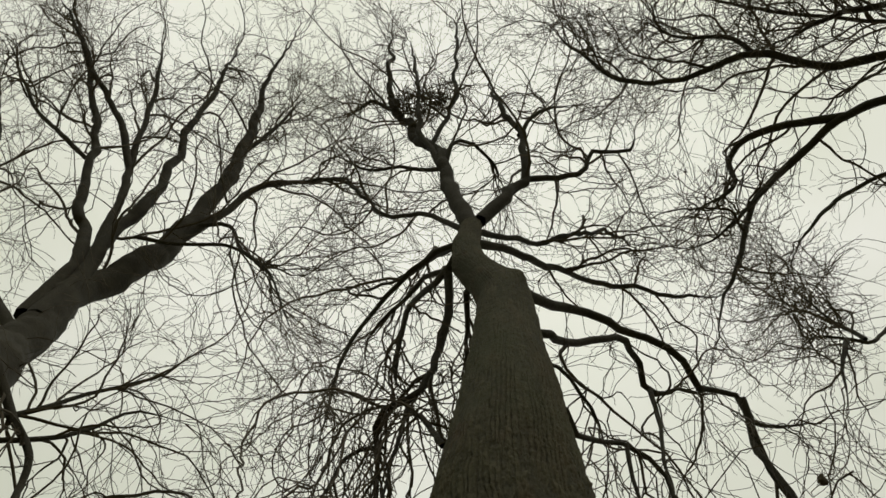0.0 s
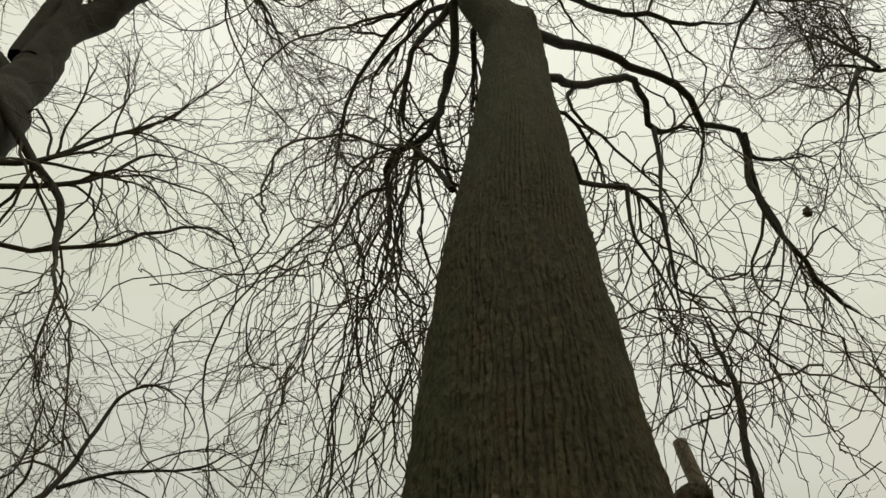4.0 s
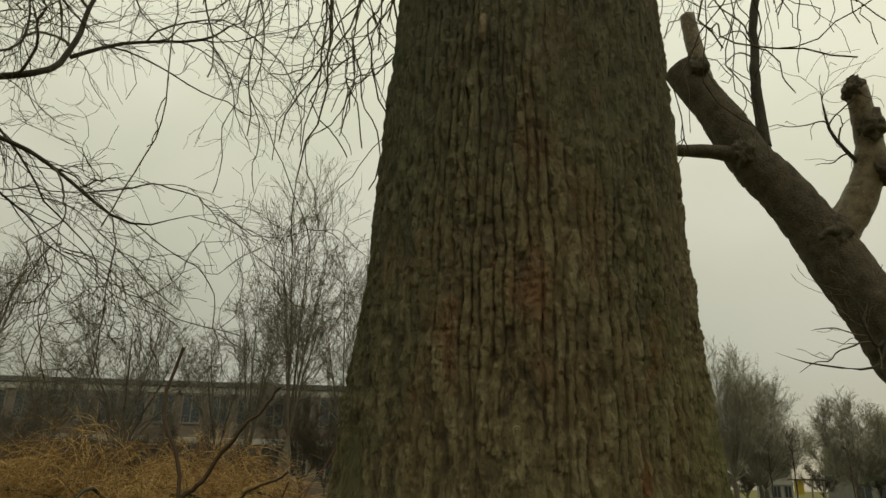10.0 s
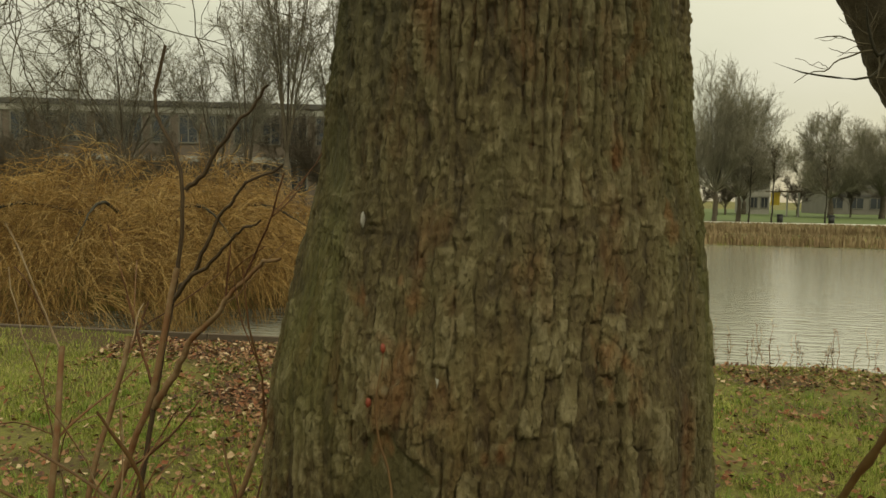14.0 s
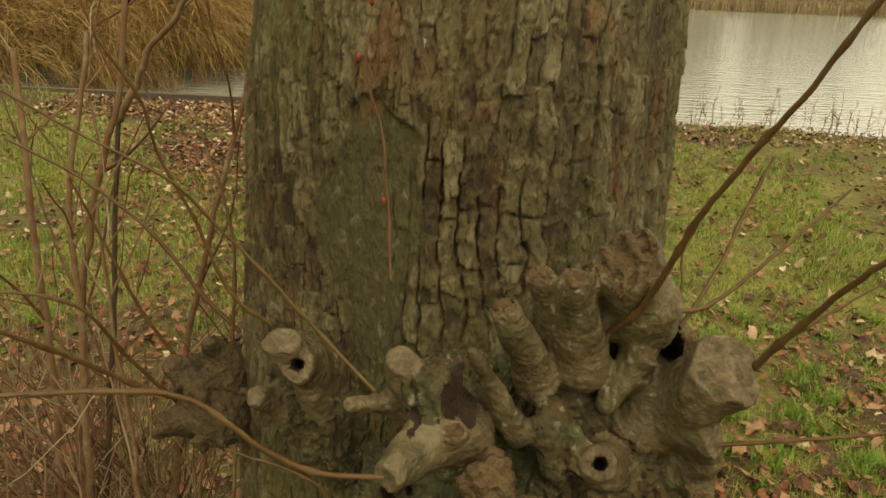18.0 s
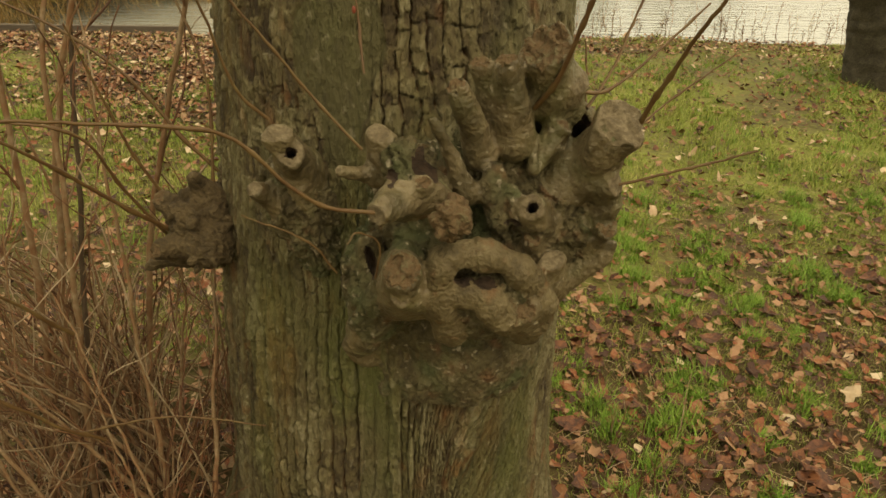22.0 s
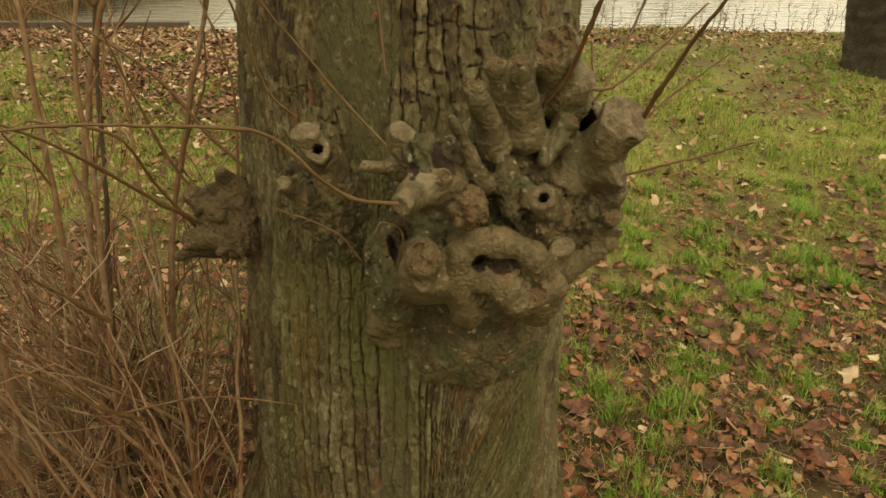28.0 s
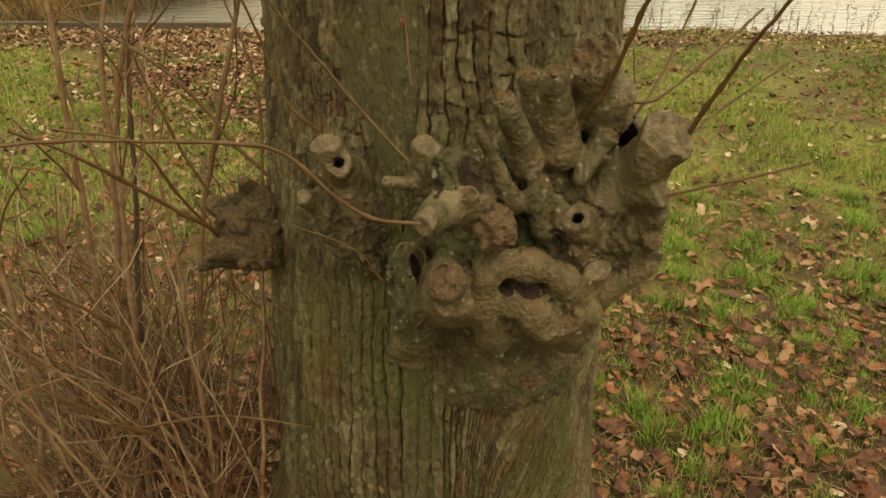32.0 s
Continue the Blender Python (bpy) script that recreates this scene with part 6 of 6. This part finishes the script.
def stem(r0, r1, *points, mat=STEM):
    n = 8 * len(points)
    p = spline(points, n) + wobble(n, 0.008)
    p[0] = points[0]
    r = np.linspace(r0, r1, n)
    STEMS.append((p, r))
    under(shrub, "stem", tube_mesh("stem", [(p[None], r[None])], 8, mat))


stem(0.0085, 0.0032, (-0.74, 1.1, -0.03), (-0.68, 1.2, 0.6), (-0.61, 1.3, 1.27), (-0.535, 1.31, 1.74), (-0.59, 1.315, 1.9), (-0.575, 1.316, 2.02), mat=DARKSTEM)
stem(0.005, 0.0025, (-0.535, 1.31, 1.74), (-0.45, 1.31, 1.84), (-0.36, 1.31, 1.945), mat=DARKSTEM)
stem(0.005, 0.002, (-0.553, 1.29, 1.522), (-0.481, 1.27, 1.626), (-0.401, 1.25, 1.738), (-0.308, 1.24, 1.788), mat=DARKSTEM)
stem(0.0045, 0.002, (-0.551, 1.29, 1.528), (-0.432, 1.25, 1.629), (-0.347, 1.23, 1.683), mat=DARKSTEM)
stem(0.010, 0.005, (-0.76, 1.08, -0.03), (-0.66, 1.1, 0.78), (-0.58, 1.1, 1.15), (-0.50, 1.1, 1.36), (-0.45, 1.12, 1.6))
stem(0.009, 0.004, (-0.70, 1.0, -0.03), (-0.60, 1.0, 0.7), (-0.56, 1.02, 1.2), (-0.50, 1.05, 1.5))
stem(0.010, 0.005, (-0.85, 1.1, -0.03), (-0.72, 1.1, 0.7), (-0.68, 1.1, 1.2), (-0.70, 1.15, 1.45))
stem(0.010, 0.005, (-0.62, 1.2, -0.03), (-0.52, 1.25, 0.7), (-0.40, 1.25, 1.15), (-0.33, 1.3, 1.4))
stem(0.009, 0.004, (-0.9, 0.9, -0.03), (-0.78, 0.85, 0.6), (-0.75, 0.85, 1.1), (-0.8, 0.9, 1.5))
stem(0.008, 0.003, (-0.60, 1.3, 1.3), (-0.50, 1.28, 1.45), (-0.38, 1.25, 1.58), (-0.30, 1.22, 1.62))
for k in range(70):
    x, y = -0.95 + 0.75 * rng.random(), 0.72 + 0.75 * rng.random()
    if math.hypot(x - 0.08, y - 1.0) < 0.46:
        continue
    h = rng.uniform(0.3, 0.8) if k % 4 else rng.uniform(0.8, 1.35)
    lx, ly = rng.normal(-0.12, 0.22), rng.normal(0, 0.15)
    stem(rng.uniform(0.004, 0.009), 0.002, (x, y, -0.02), (x + 0.25 * lx, y + 0.25 * ly, 0.35 * h), (x + 0.6 * lx, y + 0.6 * ly, 0.7 * h), (x + lx, y + ly, h))
base = resampled(STEMS[4:], 14)
s1 = clip(grow(*base, 5, 0.42, 7, 0.5, -0.05, 0.09, 0.55, 0.0016, 0.1), lambda p: np.all((np.hypot(p[..., 0] - 0.08, p[..., 1] - 1.0) > 0.42) & (p[..., 0] < -0.2) & (p[..., 2] > 0), 1))
s2 = clip(grow(*s1, 2, 0.2, 5, 0.6, -0.02, 0.12, 0.6, 0.0013), lambda p: np.all((np.hypot(p[..., 0] - 0.08, p[..., 1] - 1.0) > 0.42) & (p[..., 0] < -0.2) & (p[..., 2] > 0), 1))
under(shrub, "twig_mass", tube_mesh("twig_mass", [s1, s2], 3, STEM), "tangled thin brown twigs", kind="stuff")

# brown stalks and dead twigs at the willow's foot
bx, by = rng.uniform(-1.0, 1.0, 600), rng.uniform(0.42, 1.5, 600)
ok = (np.hypot(bx - 0.08, by - 1.0) > 0.46) & ((bx < -0.25) | (rng.random(600) < 0.3))
bx, by = bx[ok], by[ok]
bp = np.zeros((len(bx), 6, 3))
bp[:, 0] = np.stack([bx, by, np.zeros(len(bx))], 1)
bd = np.stack([rng.normal(0, 0.4, len(bx)), rng.normal(0, 0.4, len(bx)), np.ones(len(bx))], 1)
for k in range(1, 6):
    bd += rng.normal(0, 0.07, bd.shape)
    bp[:, k] = bp[:, k - 1] + bd * 0.06 * np.where(bx < -0.25, 1.3, 0.6)[:, None]
br = np.broadcast_to(np.linspace(0.0028, 0.0012, 6), bp.shape[:2]).copy()
stalks = new("dead_stalks", tube_mesh("dead_stalks", [(bp, br), grow(bp, br, 2, 0.14, 4, 0.6, 0, 0.12, 0.7, 0.0011)], 3, STEM))
tagged(stalks, "tangle of dead brown stalks at the willow's foot", "stalks", kind="stuff")

# ---- the orange-twigged weeping willow across the inlet ----
weeping = thing("weeping_willow", "low mound of orange-brown weeping willow twigs over the water", "tree", at=(-6.6, 12.5, 0))
cw = np.array([-6.8, 11.7])
for k in range(9):
    a = 2 * math.pi * k / 9
    bough(weeping, 0.05, 0.015, (-6.8, 11.7, -0.35), (-6.8 + 0.8 * math.cos(a), 11.7 + 0.8 * math.sin(a), 1.1), (-6.8 + 2.2 * math.cos(a), 11.7 + 2.0 * math.sin(a), 1.5), (-6.8 + 3.4 * math.cos(a), 11.7 + 2.9 * math.sin(a), 0.9))
m = 8500
a = rng.uniform(0, 2 * np.pi, m)
rad = np.sqrt(rng.random(m)) * (1 + 0.08 * np.sin(3 * a) + 0.05 * np.sin(7 * a + 1))
clump = rng.normal(0, 1, (60, 3))
dome = 2.05 * np.sqrt(np.clip(1.04 - rad ** 2, 0, 1)) * (1 + 0.12 * np.sin(2 * a + 0.5) + 0.08 * np.sin(5 * a))
p0 = np.stack([cw[0] + 3.55 * rad * np.cos(a), cw[1] + 2.9 * rad * np.sin(a), dome * rng.uniform(0.35, 1.05, m)], 1)
d = np.stack([np.cos(a) * 0.5, np.sin(a) * 0.5, 0.34 - 0.4 * rad], 1) + 0.6 * clump[(a * 9.5).astype(int) % 60] + rng.normal(0, 0.5, (m, 3))
strands = np.empty((m, 11, 3))
strands[:, 0] = p0
for k in range(1, 11):
    d[:, 2] -= 0.16
    d += rng.normal(0, 0.1, d.shape)
    d /= np.linalg.norm(d, axis=1, keepdims=True)
    strands[:, k] = strands[:, k - 1] + d * (0.11 * rng.uniform(0.5, 1.3, (m, 1)))
strands[..., 2] = np.maximum(strands[..., 2], WATER_Z + 0.02)
sr = np.broadcast_to(np.linspace(0.0055, 0.0025, 11), (m, 11)).copy()
under(weeping, "twig_mass", tube_mesh("twig_mass", [(strands, sr), grow(strands, sr, 3, 0.55, 6, 0.6, 0.07, 0.13, 0.6, 0.0024)], 3, ORANGE), "masses of arching orange-brown twigs", kind="stuff")

# ---- far bare trees ----


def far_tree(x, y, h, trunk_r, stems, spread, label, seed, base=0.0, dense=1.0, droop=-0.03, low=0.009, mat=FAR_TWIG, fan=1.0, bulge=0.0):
    """A bare park tree: trunk, limbs that fork upwards, and a crown of twigs."""
    global rng
    keep, rng = rng, np.random.default_rng(seed)
    t = thing("bare_park_tree", label, "tree", "bare park trees", at=(x, y, base))
    key = t.name
    fork = h * rng.uniform(0.22, 0.3)
    if stems > 1:
        bough(t, trunk_r, trunk_r * 0.8, (x, y, base - 0.1), (x + 0.05, y, base + fork * 0.5), (x, y, base + fork), sides=12, mat=FAR_DARK)
    for k in range(max(stems, 1)):
        a = 2 * math.pi * (k + rng.random() * 0.6) / max(stems, 1)
        w = spread * h * math.sqrt(rng.uniform(0.02, 1.0))
        top = h * (1.02 - (0.42 + 0.2 * bulge) * (w / (spread * h)) ** 2)
        z0 = base + (fork * 0.9 if stems > 1 else -0.1)
        bough(t, trunk_r * (0.32 * fan if stems > 1 else 1), 0.015, (x, y, z0), (x + (0.3 + 0.25 * bulge) * w * math.cos(a), y + (0.3 + 0.25 * bulge) * w * math.sin(a), base + fork + 0.3 * (top - fork)),
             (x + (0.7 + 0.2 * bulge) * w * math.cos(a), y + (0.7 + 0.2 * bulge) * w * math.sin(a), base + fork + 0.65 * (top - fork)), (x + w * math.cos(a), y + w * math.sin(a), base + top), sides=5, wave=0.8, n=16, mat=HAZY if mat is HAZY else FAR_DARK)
    limbs = BOUGHS[key][1 if stems > 1 else 0:]
    s = h / 10
    b0 = resampled(limbs, 14)
    b1 = grow(*b0, int(16 * dense), 2.1 * s, 7, 0.55 * fan, droop - 0.05, 0.14 * fan, 0.5, low, 0.22)
    b2 = grow(*b1, 5, 1.2 * s, 5, 0.7 * fan, droop, 0.2 * fan, 0.6, low * 0.8)
    b3 = grow(*b2, 3, 0.6 * s, 3, 0.8, 0, 0.2, 0.7, low * 0.6)
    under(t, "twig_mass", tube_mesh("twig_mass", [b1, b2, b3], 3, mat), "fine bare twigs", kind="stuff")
    rng = keep
    return t


far_tree(-8.2, 22.5, 11.5, 0.16, 6, 0.14, "slender bare tree with upright stems by the water", 101, dense=1.2)
far_tree(-6.6, 23.5, 10.0, 0.14, 5, 0.12, "slender bare tree with upright stems by the water", 102)
far_tree(-17.5, 28.0, 9.8, 0.18, 9, 0.32, "bare spreading tree before a long building", 103, dense=1.2)
far_tree(-14.2, 30.0, 8.6, 0.15, 7, 0.3, "bare spreading tree before a long building", 104)
far_tree(-22.5, 30.0, 8.3, 0.18, 6, 0.26, "dense bare tree before a long building", 105, dense=1.3)
far_tree(-17.8, 19.5, 9.5, 0.2, 6, 0.28, "bare tree with dense twigs on the bank", 106, dense=1.2)
far_tree(-10.6, 31.0, 6.0, 0.14, 5, 0.3, "low dark bushy bare tree", 107, mat=FAR_DARK, dense=1.8)
far_tree(-25.0, 42.0, 5.0, 0.14, 6, 0.4, "low dark bushy bare tree", 108, mat=FAR_DARK, dense=1.8)
far_tree(-12.5, 24.0, 3.6, 0.1, 9, 0.5, "low dark bushy bare shrub on the bank", 121, mat=FAR_DARK, dense=1.8, low=0.006)
far_tree(-16.5, 23.0, 4.2, 0.1, 9, 0.5, "low dark bushy bare shrub on the bank", 122, mat=FAR_DARK, dense=1.8, low=0.006)
far_tree(-20.5, 25.0, 4.6, 0.1, 9, 0.5, "low dark bushy bare shrub on the bank", 123, mat=FAR_DARK, dense=1.8, low=0.006)
far_tree(-11.5, 27.0, 8.8, 0.13, 6, 0.2, "slender bare tree with upright stems by the water", 124)
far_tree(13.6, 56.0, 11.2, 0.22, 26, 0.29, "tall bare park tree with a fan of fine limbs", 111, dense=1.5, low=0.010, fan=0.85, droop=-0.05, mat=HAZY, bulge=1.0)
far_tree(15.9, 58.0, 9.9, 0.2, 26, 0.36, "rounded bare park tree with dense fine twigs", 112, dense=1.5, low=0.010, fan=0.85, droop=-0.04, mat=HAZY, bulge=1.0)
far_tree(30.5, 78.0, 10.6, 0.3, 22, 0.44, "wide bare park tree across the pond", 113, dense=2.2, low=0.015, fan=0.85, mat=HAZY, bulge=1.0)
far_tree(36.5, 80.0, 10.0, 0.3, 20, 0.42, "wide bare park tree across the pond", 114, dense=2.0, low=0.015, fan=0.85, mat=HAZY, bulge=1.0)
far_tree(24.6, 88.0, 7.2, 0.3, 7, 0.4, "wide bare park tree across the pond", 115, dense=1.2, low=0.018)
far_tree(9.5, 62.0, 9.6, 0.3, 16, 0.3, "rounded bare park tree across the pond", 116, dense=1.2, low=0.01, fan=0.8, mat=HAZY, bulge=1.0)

for k, (x, y, h) in enumerate(((12, 84, 4.2), (17, 86, 5.0), (20.0, 90, 4.6), (21.5, 84, 3.6), (24, 94, 5.2), (30, 86, 4.4), (35, 84, 5.0), (40, 86, 4.6), (45, 88, 5.5))):
    far_tree(x, y, h, 0.12, 9, 0.55, "low bushy bare shrub before a far terrace", 140 + k, dense=1.3, low=0.014, mat=FAR_DARK)

for k, (x, y, h) in enumerate(((-26, 31, 4.0), (-23.5, 28, 3.6), (-19.5, 31, 4.4), (-9.2, 30, 5.2), (-14, 33, 3.4))):
    far_tree(x, y, h, 0.1, 9, 0.5, "dark leafless thicket before a long terrace", 160 + k, dense=1.6, low=0.008, mat=FAR_DARK)

# ---- buildings ----


def block(name, label, x0, x1, y, depth, storeys, storey_h, wall_mat, band_mat, bays, base=0.0, frame_mat=DULL):
    """A long low block of flats: walls, pale bands, a window in each bay of each storey, a flat roof with an upstand."""
    t = thing(name, label, "building", at=((x0 + x1) / 2, y, base))
    top = base + storeys * storey_h
    bm = bmesh.new()
    box(bm, x0, y, base - 0.5, x1, y + depth, top)
    part("wall", bm, wall_mat, t, smooth=False)
    bm = bmesh.new()
    box(bm, x0 - 0.2, y - 0.25, top, x1 + 0.2, y + depth + 0.2, top + 0.35)
    part("roof", bm, ROOF, t, smooth=False)
    bay = (x1 - x0) / bays
    for s in range(storeys):
        z = base + s * storey_h
        bm = bmesh.new()
        box(bm, x0 - 0.05, y - 0.14, z + storey_h - 0.45, x1 + 0.05, y - 0.004, z + storey_h - 0.05)
        part("band", bm, band_mat, t, "pale concrete band", smooth=False)
        for k in range(bays):
            a = x0 + bay * (k + 0.14)
            b = x0 + bay * (k + 0.86)
            bm = bmesh.new()
            for u0, u1, v0, v1 in ((a, b, z + 0.8, z + 0.9), (a, b, z + storey_h - 0.6, z + storey_h - 0.5), (a, a + 0.09, z + 0.9, z + storey_h - 0.6), (b - 0.09, b, z + 0.9, z + storey_h - 0.6), ((a + b) / 2 - 0.04, (a + b) / 2 + 0.04, z + 0.9, z + storey_h - 0.6)):
                box(bm, u0, y - 0.1, v0, u1, y - 0.006, v1)
            w = part("window", bm, frame_mat, t, smooth=False)
            bm = bmesh.new()
            box(bm, a + 0.09, y - 0.05, z + 0.9, b - 0.09, y - 0.02, z + storey_h - 0.6)
            part("pane", bm, GLASS, w, smooth=False)
    return t


near_block = block("terrace_block", "long dark-brick terrace with pale bands and windows behind bare trees", -38, -8, 46, 9, 2, 3.3, BRICKWORK, CONCRETE, 16, base=0.9)
near_block.rotation_euler[2] = radians(11)
# its dull grey wall stands in for brick greyed by haze
block("terrace_block", "far dull terrace half hidden by park trees", 40, 72, 104, 9, 2, 2.9, DULL, ROOF, 12, base=0.0)
block("pavilion", "small pale house with a yellow panel between far trees", 26.3, 28.8, 92, 6, 2, 2.7, CONCRETE, CONCRETE, 2)
panel = thing("yellow_shelter", "yellow-panelled shelter with a dark frame beyond the lawn", "shelter", at=(26.5, 80, 0))
bm = bmesh.new()
box(bm, 25.2, 80, 1.3, 26.1, 80.12, 2.7)
part("yellow_panel", bm, YELLOW, panel, "bright yellow panel", smooth=False)
bm = bmesh.new()
box(bm, 25.2, 79.8, 2.7, 28.2, 82, 2.85)
part("roof", bm, TIMBER, panel, smooth=False)
for x in (25.3, 26.8, 28.0):
    bm = bmesh.new()
    box(bm, x, 79.9, 0, x + 0.14, 80.04, 2.7)
    part("post", bm, CONCRETE, panel, smooth=False)


def litter_bin(x, y):
    t = thing("litter_bin", "dark park litter bin beside the path", "bin", "park bins", at=(x, y, 0))
    bm = bmesh.new()
    bmesh.ops.create_cone(bm, segments=16, radius1=0.2, radius2=0.23, depth=0.6, cap_ends=True, matrix=Matrix.Translation((x, y, 0.36)))
    part("bucket", bm, DARK, t)
    bm = bmesh.new()
    bmesh.ops.create_cone(bm, segments=16, radius1=0.26, radius2=0.2, depth=0.08, cap_ends=True, matrix=Matrix.Translation((x, y, 0.7)))
    part("lid", bm, DARK, t)


litter_bin(18.6, 56.6)
litter_bin(22.4, 56.8)


def young_tree(x, y, h):
    t = thing("young_tree", "thin young tree with a stake beside the far path", "tree", "young trees", at=(x, y, 0))
    bough(t, 0.07, 0.03, (x, y, 0), (x + 0.05, y, h * 0.5), (x, y, h), sides=8)
    b = resampled(BOUGHS[t.name], 12)
    b1 = grow(*b, 26, 1.2, 5, 0.7, -0.05, 0.15, 0.5, 0.014, 0.5)
    under(t, "twig_mass", tube_mesh("twig_mass", [b1, grow(*b1, 3, 0.5, 3, 0.7, 0, 0.2, 0.6, 0.012)], 3, TWIG), kind="stuff")


young_tree(15.9, 55.2, 5.0)
young_tree(17.6, 55.4, 5.5)
young_tree(22.0, 57.0, 4.6)
